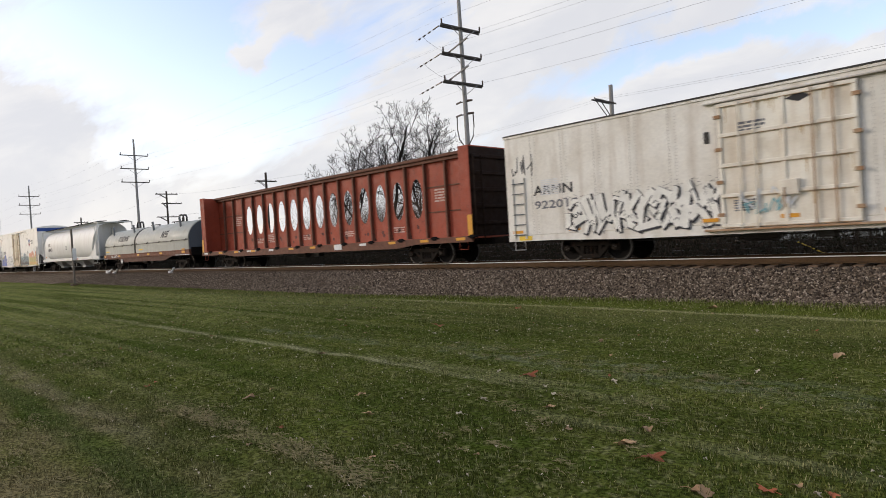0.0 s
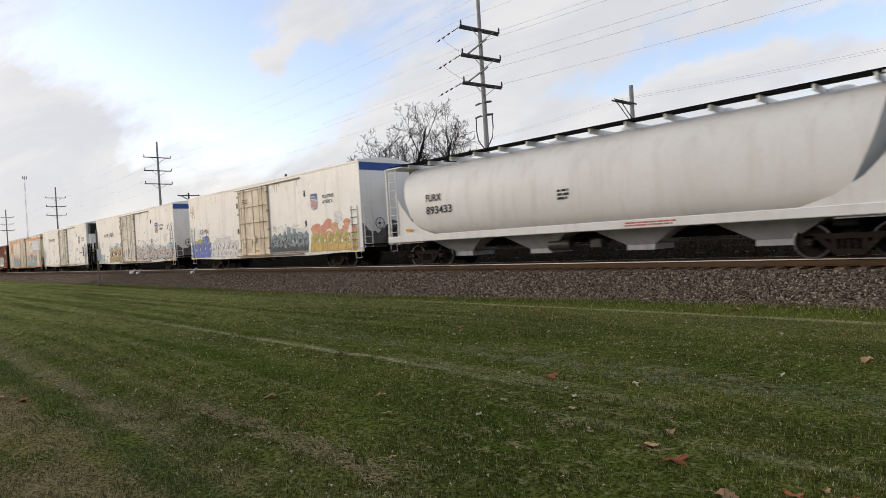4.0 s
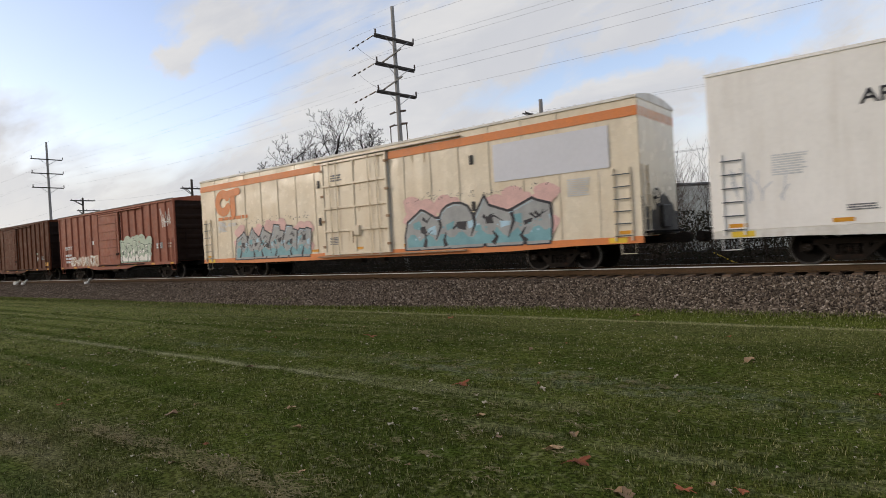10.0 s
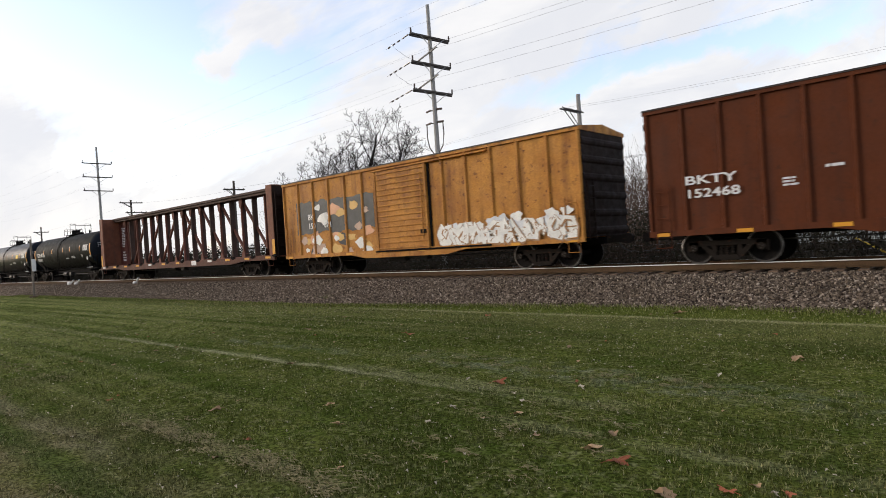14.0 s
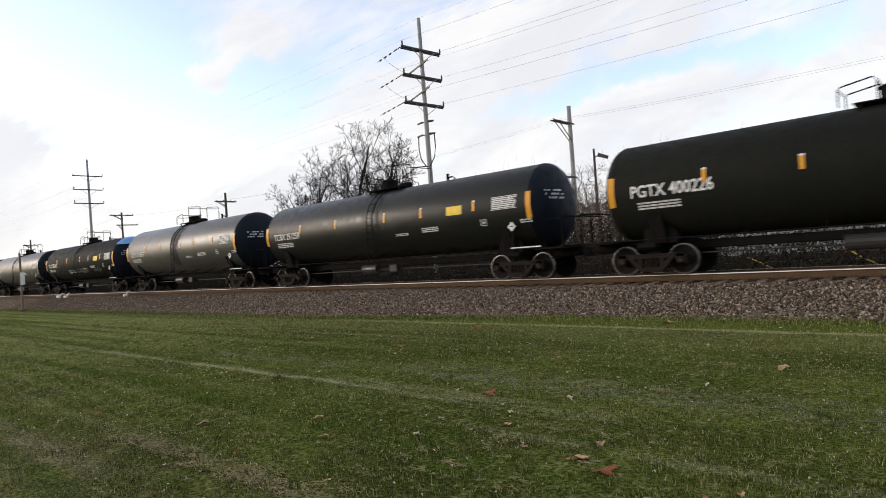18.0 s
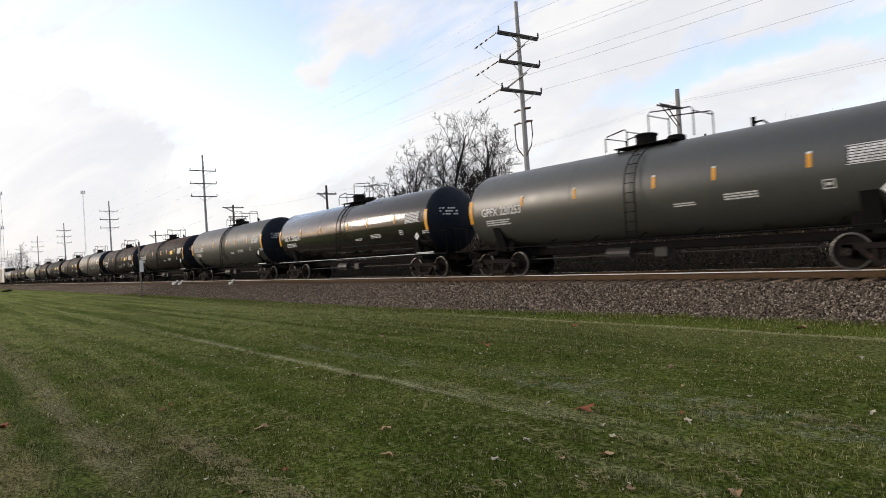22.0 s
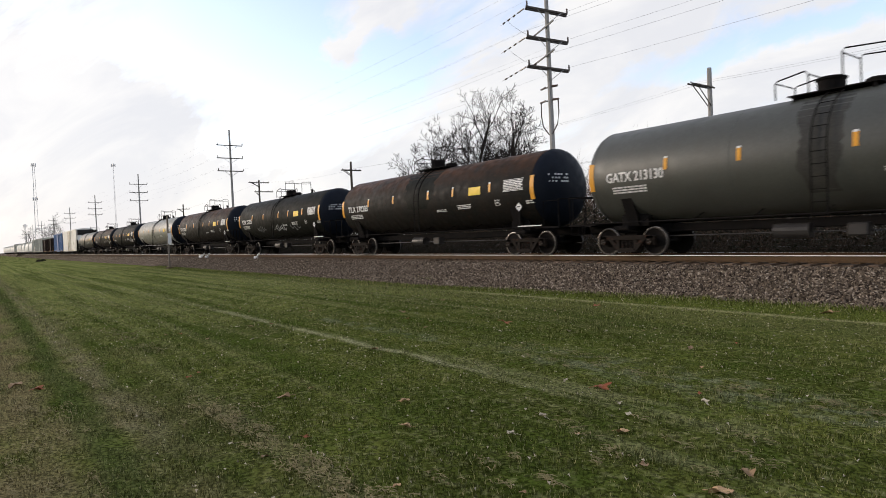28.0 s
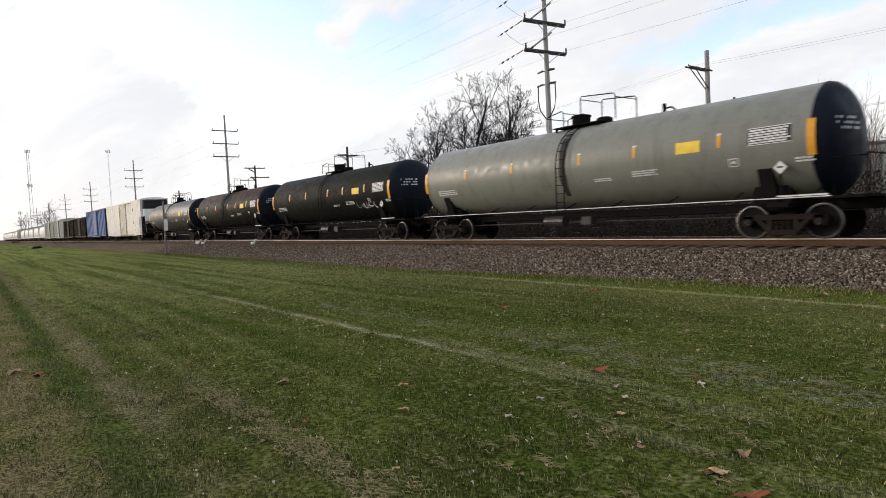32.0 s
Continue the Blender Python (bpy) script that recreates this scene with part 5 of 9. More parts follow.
        part("end_grime", b, car, "dark road grime thrown up the end")
        bars(car, s * (Lh - 1.9) - 0.4, s * (Lh - 1.9) + 0.4, base + 1.55, base + 2.1, 9, -W - 0.0085, "spray_silver", seed=int(-left) + 3 * s)
        bars(car, s * (Lh - 3.4) - 0.35, s * (Lh - 3.4) + 0.35, base + 0.55, base + 0.72, 3, -W - 0.0085, "letter_grey", seed=int(-left) + 5 * s)
        plate(car, "notice_plate", s * (Lh - 0.75) - 0.28, s * (Lh - 0.75) + 0.28, base + 0.05, base + 0.2, -W - 0.006, "sign_yellow", "yellow notice plate")
    running_gear(car, Lh + 0.5, Lh - centre_in)
    return place(car, left, right), Lh, mid, W


def cooling_unit(car, x, W, H, s=1):
    """The white refrigeration unit with a black grille, and the railed platform below it."""
    b = Build()
    x1 = x + s * 0.55
    lo, hi = min(x, x1), max(x, x1)
    b.box(lo, hi, -W + 0.25, W - 0.25, 2.35, H - 1.22, "white_clean", 0.06)
    u = part("cooling_unit", b, car, "white refrigeration unit with black grille")
    b = Build()
    b.slab([(x, H - 1.21), (x, H - 0.10), (x + s * 0.34, H - 0.12), (x + s * 0.48, H - 0.24), (x + s * 0.55, H - 0.45), (x + s * 0.57, H - 1.21)][::s], -W + 0.22, W - 0.22, "brake_dark")
    part("hood", b, u, "black rounded upper housing")
    b = Build()
    b.box(hi - 0.05 if s > 0 else lo - 0.03, hi + 0.03 if s > 0 else lo + 0.05, -W + 0.30, W - 0.3, H - 1.15, H - 0.22, "brake_dark", 0.02)
    b.box(lo + 0.15, hi - 0.02, -W + 0.235, -W + 0.26, H - 1.2, H - 0.25, "brake_dark", 0.01)
    for k in range(9):
        z = H - 1.1 + k * 0.1
        b.box(hi + 0.02 if s > 0 else lo - 0.06, hi + 0.06 if s > 0 else lo - 0.02, -W + 0.36, W - 0.36, z, z + 0.03, "under_black")
    part("grille", b, u)
    for y in (-W + 0.08, W - 0.08):
        for xx in (x + s * 0.12, x + s * 0.75, x + s * 1.35):
            b = Build()
            b.box(xx - 0.05, xx + 0.05, y - 0.05, y + 0.05, 0.85, 2.95, "under_black")
            part("platform_post", b, car)
        b = Build()
        b.tube([(x + s * 0.1, y, 2.75), (x + s * 1.35, y, 2.45)], 0.025, "under_black")
        part("platform_rail", b, car)
    b = Build()
    b.box(min(x, x + s * 1.45), max(x, x + s * 1.45), -W + 0.05, W - 0.05, 1.95, 2.03, "under_black")
    part("upper_platform", b, car, "black grating below the cooling unit")
    b = Build()
    b.box(min(x, x + s * 1.45), max(x, x + s * 1.45), -W + 0.05, W - 0.05, 0.80, 0.98, "under_black")
    part("end_platform", b, car, "black railed end platform")
    b = Build()
    b.lathe_y([(-1.2, 0.01), (-1.2, 0.36), (1.2, 0.36), (1.2, 0.01)], "brake_dark", 18, x + s * 0.62, 1.42)
    part("fuel_tank", b, car)


def emblem(car, x, z, y):
    """A broad shield: blue above, red and white stripes below."""
    w, k8 = 0.33, 0.80
    low = [(-w * 0.96, 0.02), (-w, -0.25), (-w * 0.92, -0.42), (-w * 0.62, -0.53), (-w * 0.2, -0.56), (0, -0.60), (w * 0.2, -0.56), (w * 0.62, -0.53), (w * 0.92, -0.42), (w, -0.25), (w * 0.96, 0.02)]
    top = [(w * 0.92, 0.20), (w, 0.36), (w * 0.62, 0.44), (w * 0.3, 0.40), (0, 0.44), (-w * 0.3, 0.40), (-w * 0.62, 0.44), (-w, 0.36), (-w * 0.92, 0.20)]
    em = Build()
    em.slab([(x + p * 1.05, z + q * 1.05 * k8) for p, q in low + top], y - 0.004, y, "blue_stripe")
    ob = part("shield_emblem", em, car, "red, white and blue painted shield")
    b = Build()
    b.slab([(x + p, z + q * k8) for p, q in low], y - 0.007, y - 0.004, "stencil_white")
    part("shield_ground", b, ob, "white ground of the shield")
    for k, (x0, x1) in enumerate(((-0.24, 0.24), (-0.26, 0.26))):
        bars(ob, x + x0, x + x1, z + 0.16 - 0.13 * k, z + 0.25 - 0.13 * k, 1, y - 0.005, "stencil_white", seed=k)
    for k in range(7):
        p = (k - 3) * 0.090
        lo = (-0.40, -0.49, -0.53, -0.56, -0.53, -0.49, -0.40)[k]
        b = Build()
        b.slab([(x + p - 0.024, z + lo * k8), (x + p + 0.024, z + lo * k8), (x + p + 0.024, z - 0.0), (x + p - 0.024, z - 0.0)], y - 0.010, y - 0.007, "red_shield")
        part("shield_stripe", b, ob, "red stripe")
    return ob


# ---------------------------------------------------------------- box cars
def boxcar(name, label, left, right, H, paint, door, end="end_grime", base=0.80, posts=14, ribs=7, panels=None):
    car = car_thing(name, label)
    Lh, mid, W = (right - left) / 2, (left + right) / 2, 1.50
    b = Build()
    b.box(-Lh, Lh, -W, W, base + 0.18, H - 0.05, paint, 0.015)
    part("body", b, car)
    b = Build()
    b.prism([(-W - 0.08, H - 0.14), (-W - 0.08, H - 0.02), (0, H + 0.16), (W + 0.08, H - 0.02), (W + 0.08, H - 0.14)], -Lh - 0.03, Lh + 0.03, paint)
    for k in range(15):
        x = -Lh + 0.3 + (2 * Lh - 0.6) * k / 14
        b.prism([(-W - 0.07, H - 0.02), (0, H + 0.20), (W + 0.07, H - 0.02), (0, H + 0.12)], x - 0.03, x + 0.03, paint)
    part("roof", b, car)
    b = Build()
    b.box(-Lh - 0.03, Lh + 0.03, -W - 0.10, -W - 0.075, H - 0.04, H + 0.005, "brake_dark")
    part("roof_edge", b, car, "sooty roof edge")
    d0, d1 = door[0] - mid, door[1] - mid
    rows = [-Lh + 0.06 + (2 * Lh - 0.12) * i / posts for i in range(posts + 1)]
    if panels:
        rows = [-Lh + 0.06 + (d0 - 0.2 + Lh) * i / panels[0] for i in range(panels[0])] + [Lh - 0.06 - (Lh - d1 - 0.3) * i / panels[1] for i in range(panels[1] + 1)]
    for x in rows:
        if d0 - 0.15 < x < d1 + 0.15:
            continue
        b = Build()
        b.rings([[(x - 0.075, -W, z), (x - 0.035, -W - 0.075, z), (x + 0.035, -W - 0.075, z), (x + 0.075, -W, z)] for z in (base + 0.16, H - 0.12)], paint)
        part("side_post", b, car)
        b = Build()
        b.rings([[(x - 0.075, W, z), (x - 0.035, W + 0.075, z), (x + 0.035, W + 0.075, z), (x + 0.075, W, z)] for z in (base + 0.16, H - 0.12)], paint)
        part("side_post", b, car)
    b = Build()
    for s in (-1, 1):
        y0 = s * (W + 0.04)
        b.slab([(-Lh, base + 0.04), (-Lh, base + 0.2), (Lh, base + 0.2), (Lh, base + 0.04), (d1 + 1.8, base + 0.04), (d1 + 0.8, base - 0.12), (d0 - 0.8, base - 0.12), (d0 - 1.8, base + 0.04)], y0 - 0.05, y0 + 0.05, paint)
    part("side_sill", b, car)
    b = Build()
    b.box(d0, d1, -W - 0.10, -W - 0.02, base + 0.16, H - 0.28, paint, 0.012)
    dr = part("sliding_door", b, car)
    # black bars stand for the shaded recess at each door edge
    for xx in (d0 - 0.05, d1 + 0.07):
        b = Build()
        b.box(xx - 0.05, xx + 0.05, -W - 0.05, -W, base + 0.2, H - 0.3, "under_black")
        part("door_gap", b, car, "dark bar for the shade in the door's recess")
    b = Build()
    for k in range(ribs):
        z = base + 0.25 + (H - base - 0.65) * k / (ribs - 1)
        b.box(d0 + 0.03, d1 - 0.03, -W - 0.135, -W - 0.10, z - 0.03, z + 0.03, paint, 0.01)
    for x in (d0 + 0.05, d1 - 0.05):
        b.box(x - 0.05, x + 0.05, -W - 0.14, -W - 0.10, base + 0.16, H - 0.28, paint, 0.01)
    part("door_rib", b, dr)
    b = Build()
    b.tube([(d1 - 0.25, -W - 0.16, base + 0.5), (d1 - 0.25, -W - 0.16, H - 0.6)], 0.02, paint)
    b.box(d1 - 0.4, d1 - 0.1, -W - 0.17, -W - 0.1, base + 0.75, base + 0.9, "under_black")
    part("door_latch", b, dr)
    b = Build()
    b.box(d0 - 0.1, d1 + (d1 - d0), -W - 0.15, -W, H - 0.27, H - 0.21, paint, 0.01)
    part("door_track", b, car)
    b = Build()
    b.box(d0 - 0.1, d1 + (d1 - d0), -W - 0.16, -W, base + 0.10, base + 0.16, "under_black", 0.01)
    part("door_track", b, car)
    for s in (-1, 1):
        b = Build()
        sheet = []
        for k in range(6):
            z = base + 0.25 + (H - base - 0.85) * k / 5
            sheet += [(s * (Lh + 0.012), z), (s * (Lh + 0.045), z + 0.05), (s * (Lh + 0.06), z + 0.13), (s * (Lh + 0.045), z + 0.21), (s * (Lh + 0.012), z + 0.26)]
        sheet = [(s * (Lh + 0.012), base + 0.18)] + sheet + [(s * (Lh + 0.012), H - 0.1), (s * Lh - s * 0.01, H - 0.1), (s * Lh - s * 0.01, base + 0.18)]
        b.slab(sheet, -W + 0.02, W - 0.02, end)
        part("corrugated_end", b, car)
        ladder(car, s * (Lh - 0.42) - 0.2, s * (Lh - 0.42) + 0.2, base, base + 1.5, -W - 0.06, paint, 4)
        stirrup(car, s * (Lh - 0.4), -W - 0.02, paint, base)
        end_ladder(car, s * (Lh + 0.06), -1.4, -0.98, base + 0.1, base + 2.0, end, 5, s)
    for k in range(8):
        x = -Lh + 0.4 + (2 * Lh - 0.8) * k / 7
        plate(car, "reflector_strip", x - 0.2, x + 0.2, base + 0.05, base + 0.15, -W - 0.095, "safety_yellow", "yellow reflector strip")
    running_gear(car, Lh + 0.5, Lh - 1.95)
    return place(car, left, right), Lh, mid, W


# ---------------------------------------------------------------- centre-beam flat cars
def centre_beam(name, label, left, right, H, paint, kind):
    car = car_thing(name, label)
    Lh, mid = (right - left) / 2, (left + right) / 2
    b = Build()
    for s in (-1, 1):
        b.slab([(-Lh, 0.85), (-Lh, 1.08), (Lh, 1.08), (Lh, 0.85), (Lh - 3.2, 0.85), (Lh - 4.4, 0.72), (-Lh + 4.4, 0.72), (-Lh + 3.2, 0.85)], s * 1.42 - 0.06, s * 1.42 + 0.06, "beam_rusty" if kind == "windows" else "belly_brown")
    b.box(-Lh, Lh, -1.42, 1.42, 0.98, 1.10, paint)
    part("deck", b, car)
    for s in (-1, 1):
        b = Build()
        x = s * Lh
        lo, hi = min(x, x - s * 0.16), max(x, x - s * 0.16)
        b.box(lo, hi, -1.42, 1.42, 1.0, H, paint, 0.02)
        for y in (-1.36, 1.36):
            b.box(min(x, x - s * 0.55), max(x, x - s * 0.55), y - 0.05, y + 0.05, 1.0, H, paint, 0.01)
        bh = part("bulkhead", b, car)
        b = Build()
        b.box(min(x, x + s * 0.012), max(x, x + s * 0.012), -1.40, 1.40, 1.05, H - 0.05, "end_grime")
        part("end_sheet", b, bh, "outer sheet, grime and shade in its colour")
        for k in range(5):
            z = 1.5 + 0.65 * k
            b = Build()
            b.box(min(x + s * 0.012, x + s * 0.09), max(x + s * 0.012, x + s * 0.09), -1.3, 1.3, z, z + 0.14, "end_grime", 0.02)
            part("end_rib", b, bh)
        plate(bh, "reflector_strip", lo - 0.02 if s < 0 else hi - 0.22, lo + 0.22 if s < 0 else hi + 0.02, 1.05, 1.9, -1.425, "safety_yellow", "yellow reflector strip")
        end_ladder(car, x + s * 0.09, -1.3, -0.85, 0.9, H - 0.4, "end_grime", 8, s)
        stirrup(car, s * (Lh - 0.5), -1.4, paint, 0.85)
    dirty = "beam_rusty" if kind == "windows" else "post_dark"
    b = Build()
    b.prism([(-0.40, H - 0.24), (-0.40, H - 0.10), (-0.50, H - 0.10), (-0.50, H + 0.02), (0.50, H + 0.02), (0.50, H - 0.10), (0.40, H - 0.10), (0.40, H - 0.24)], -Lh + 0.16, Lh - 0.16, dirty)
    part("top_chord", b, car)
    z0, z1 = 1.10, H - 0.24
    if kind == "windows":
        xs = [-35.38 + 1.275 * i - mid for i in range(13)]
        edges = [-Lh + 0.16, *[x - 0.6375 for x in xs], xs[-1] + 0.6375, Lh - 0.16]
        cz, rx, rz = 2.87, 0.36, 0.88
        for i, x in enumerate(xs):
            b = Build()
            a0, a1 = x - 0.6375, x + 0.6375
            k = 24
            for y in (-0.235, -0.22):
                inner = [(x + rx * math.cos(2 * math.pi * j / k), y, cz + rz * math.sin(2 * math.pi * j / k)) for j in range(k)]
                outer = []
                for j in range(k):
                    c_, s_ = math.cos(2 * math.pi * j / k), math.sin(2 * math.pi * j / k)
                    q = min((0.6375 / abs(c_)) if abs(c_) > 1e-6 else 99, ((z1 - cz) / s_) if s_ > 1e-6 else ((cz - z0) / -s_ if s_ < -1e-6 else 99))
                    outer.append((x + q * c_, y, cz + q * s_))
                b.rings([inner, outer], paint, caps=False)
                for (ex, ez) in ((a0, z0), (a1, z0), (a0, z1), (a1, z1)):
                    near = sorted(outer, key=lambda p: (p[0] - ex) ** 2 + (p[2] - ez) ** 2)[:2]
                    b.add([near[0], near[1], (ex, y, ez)], [(0, 1, 2)], paint)
            b.rings([[(x + rx * math.cos(2 * math.pi * j / k), y, cz + rz * math.sin(2 * math.pi * j / k)) for j in range(k)] for y in (-0.235, -0.22)], paint, caps=False)
            part("window_panel", b.mesh("window_panel", weld=True), car, "steel panel with an oval opening")
        for lo, hi in ((-Lh + 0.16, xs[0] - 0.6375), (xs[-1] + 0.6375, Lh - 0.16)):
            b = Build()
            b.box(lo, hi, -0.235, -0.19, z0, z1, paint)
            sp = part("solid_panel", b, car)
            for k in (1, 2):
                b = Build()
                b.box(lo + 0.05, hi - 0.05, -0.275, -0.237, z0 + (z1 - z0) * k / 3, z0 + (z1 - z0) * k / 3 + 0.05, dirty)
                part("stiffener", b, sp)
            xq = -37.15 - mid if lo < 0 else lo + 0.5
            bars(car, xq, xq + 0.85, 2.62, 3.22, 5, -0.241, "stencil_pink", seed=3)
        posts = edges[1:-1] + [-38.52 - mid, -37.28 - mid, 38.52 + mid, 37.28 + mid]
        for i, x in enumerate(posts):
            b = Build()
            b.box(x - 0.05, x + 0.05, -0.38, -0.19, z0, z1, dirty, 0.012)
            part("centre_post", b, car)
        for i in range(13):
            if i in (1, 2, 5, 8, 11):
                bars(car, xs[i] - 0.42, xs[i] + 0.42, 1.42, 1.42 + (0.5 if i == 2 else 0.3), 5 if i == 2 else 3, -0.241, "stencil_pink", seed=i)
            rg = random.Random(i)
            for k in range(2):
                b = Build()
                px_, pz_ = xs[i] + rg.uniform(-0.35, 0.35), rg.uniform(1.3, 1.75)
                w_ = rg.uniform(0.05, 0.12)
                b.slab([(px_ + w_ * math.cos(t) * rg.uniform(0.7, 1.2), pz_ + w_ * math.sin(t) * rg.uniform(0.7, 1.2)) for t in (6.283 * j / 9 for j in range(9))], -0.241, -0.237, "dark_red")
                part("rust_scab", b, car, "dark rust scab")
    else:
        for s in (-1, 1):
            b = Build()
            x = s * (Lh - 0.16)
            b.box(min(x, x - s * 1.35), max(x, x - s * 1.35), -0.05, 0.05, z0, z1, "dark_red")
            part("end_panel", b, car)
            xx = min(x, x - s * 1.35)
            bars(car, xx + 0.45, xx + 1.15, 2.5, 4.0, 12, -0.055, "stencil_white", seed=s + 4)
            bars(car, xx + 0.45, xx + 1.15, 1.4, 2.2, 4, -0.055, "stencil_white", seed=s + 7)
        n, x0, step = 15, -9.51, 1.249
        for i in range(n + 1):
            x = x0 + step * i
            b = Build()
            b.box(x - 0.05, x + 0.05, -0.17, -0.05, z0, z1, "brace_rust" if i % 2 else "post_dark", 0.012)
            b.box(x - 0.012, x + 0.012, -0.06, 0.16, z0, z1, "post_dark")
            part("centre_post", b, car)
        xl, xr = -Lh + 1.55, Lh - 1.55
        for xa, xb, up in [(x0 + step * i, x0 + step * (i + 2), True) for i in (0, 2, 4, 6)] + [(x0 + step * i, x0 + step * (i + 2), False) for i in (7, 9, 11, 13)] + [(xl, x0, False), (x0 + step * n, xr, True)]:
            b = Build()
            b.beam((xa, 0.06, z0 + 0.15 if up else z1 - 0.25), (xb, 0.06, z1 - 0.25 if up else z0 + 0.15), 0.11, 0.14, "brace_rust")
            part("diagonal_brace", b, car)
            for xt, zt, zu in ((xb if up else xa, z1, -0.50), (xa if up else xb, z0, 0.36)):
                b = Build()
                b.slab([(xt - 0.20, zt), (xt + 0.20, zt), (xt + 0.17, zt + zu * 0.5), (xt + 0.06, zt + zu), (xt - 0.10, zt + zu)], -0.19, -0.172, "brace_rust")
                part("gusset", b, car, "rusty gusset plate")
    for k in range(12):
        x = -Lh + 0.6 + (2 * Lh - 1.2) * k / 11
        plate(car, "reflector_strip", x - 0.24, x + 0.24, 0.93, 1.04, -1.482, "safety_yellow" if k % 4 else "stencil_white", "yellow reflector strip" if k % 4 else "white reflector strip")
        b = Build()
        b.box(x + 0.5, x + 0.72, -1.52, -1.40, 0.98, 1.13, "under_black", 0.015)
        b.tube([(x + 0.42, -1.49, 1.06), (x + 0.86, -1.49, 1.06)], 0.035, "under_black", 8)
        part("winch", b, car)
    if kind == "windows":
        bars(car, -34.6 - mid, -34.1 - mid, 0.94, 1.06, 1, -1.484, "stencil_white", seed=2)
        bars(car, -33.6 - mid, -32.4 - mid, 0.93, 1.07, 1, -1.484, "stencil_white", seed=5)
    plate(car, "data_plate", 2.9, 3.5, 0.80, 1.06, -1.485, "stencil_white", "white data plate")
    running_gear(car, Lh + 0.5, Lh - 3.0, 0.98)
    return place(car, left, right)


# ---------------------------------------------------------------- coil car, hopper
def coil_car(left, right):
    car = car_thing("coil_car", "brown flat coil car carrying two rounded grey steel hoods")
    Lh, mid = (right - left) / 2, (left + right) / 2
    for s in (-1, 1):
        b = Build()
        b.box(-Lh, Lh, s * 1.48 - 0.05, s * 1.48 + 0.05, 1.06, 1.33, "beam_brown")
        # below the flange a darker brown, the flange's shadow in the colour
        b.slab([(-Lh, 0.96), (-Lh, 1.06), (Lh, 1.06), (Lh, 0.96), (Lh - 3.4, 0.95), (Lh - 4.6, 0.68), (-Lh + 4.6, 0.68), (-Lh + 3.4, 0.95)], s * 1.40 - 0.05, s * 1.40 + 0.05, "belly_brown")
        b.box(-Lh, Lh, s * 1.45 - 0.12, s * 1.45 + 0.12, 1.30, 1.36, "beam_brown")
        part("side_sill", b, car)
    b = Build()
    b.box(-Lh, Lh, -1.45, 1.45, 1.0, 1.2, "beam_brown")
    part("deck", b, car)
    # light along the sill's ends, put on as pale strips
    plate(car, "side_stripe", -Lh, -Lh + 1.0, 1.00, 1.04, -1.535, "stencil_white", "pale strip for light on the sill's edge")
    plate(car, "side_stripe", Lh - 2.4, Lh, 1.00, 1.04, -1.535, "stencil_white", "pale strip for light on the sill's edge")
    prof = [(-1.46, 1.34), (-1.46, 2.02), (-1.46, 2.12)]
    prof += [(-1.46 * math.cos(t), 2.12 + 1.30 * math.sin(t)) for t in (math.pi * k / 20 for k in range(1, 20))]
    prof += [(1.46, 2.12), (1.46, 2.02), (1.46, 1.34)]
    for x0, x1, arms, lug, mark, logo in ((-59.3 - mid, -52.02 - mid, (-57.89, -52.95), -54.6, -54.05, 0), (-51.88 - mid, -41.72 - mid, (-48.81, -43.76), -45.85, -45.95, 1)):
        b = Build()
        b.rings([[(x, y * k, 1.34 + (z - 1.34) * (1 - (1 - k) * 0.8)) for y, z in prof] for x, k in ((x0, 0.97), (x0 + 0.10, 1.0), (x1 - 0.10, 1.0), (x1, 0.97))], "hood_grey", caps=False)
        hood = part("hood", b, car, smooth=True)
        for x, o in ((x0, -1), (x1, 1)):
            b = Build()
            b.prism([(y * 0.97, 1.34 + (z - 1.34) * 0.976) for y, z in prof], x - 0.01 + o * 0.002, x + 0.01 + o * 0.002, "hood_end_shade")
            part("hood_end_plate", b, hood, "blue-grey end plate, dark paint and shade in its colour")
        for x in ((x0 + 0.03, x1 - 0.03) if logo else (x1 - 0.03,)):
            b = Build()
            b.prism([(y * 1.012, (z - 1.34) * 1.008 + 1.34) for y, z in prof], x - 0.03, x + 0.03, "brake_dark" if x < x0 + 1 or not logo else "hood_grey")
            part("hood_rib", b, hood)
        b = Build()
        b.box(x0 + 0.02, x1 - 0.02, -1.50, -1.455, 2.03, 2.065, "brake_dark")
        part("hood_flange", b, hood)
        n = 5 if logo else 4
        for k in range(n):
            xc = x0 + 0.35 + (x1 - x0 - 0.7) * k / (n - 1)
            b = Build()
            b.beam((xc - 0.16, -1.51, 2.00), (xc + 0.12, -1.51, 2.12), 0.045, 0.04, "brake_dark")
            part("hood_clip", b, hood)
        for ua in arms:
            xa = ua - mid
            for s in (-1, 1):
                b = Build()
                b.beam((xa, s * 1.04, 2.80), (xa - 0.24, s * 1.04, 3.66), 0.12, 0.12, "roof_trim")
                part("guide_arm", b, hood)
        for ua, ub in ((arms[0], arms[0] + 1.9), (arms[1] - 0.2, arms[1] + 1.6)):
            b = Build()
            b.tube([(ua - mid, 0.35, 3.60), (ub - mid, 0.35, 3.56)], 0.045, "brake_dark", 6)
            for q in (0.25, 0.8):
                b.tube([(ua - mid + (ub - ua) * q, 0.35, 3.30), (ua - mid + (ub - ua) * q, 0.35, 3.6)], 0.03, "brake_dark", 5)
            part("guide_bar", b, hood)
        xm = lug - mid
        b = Build()
        b.box(xm - 0.9, xm + 0.9, -0.18, 0.18, 3.38, 3.46, "hood_grey", 0.02)
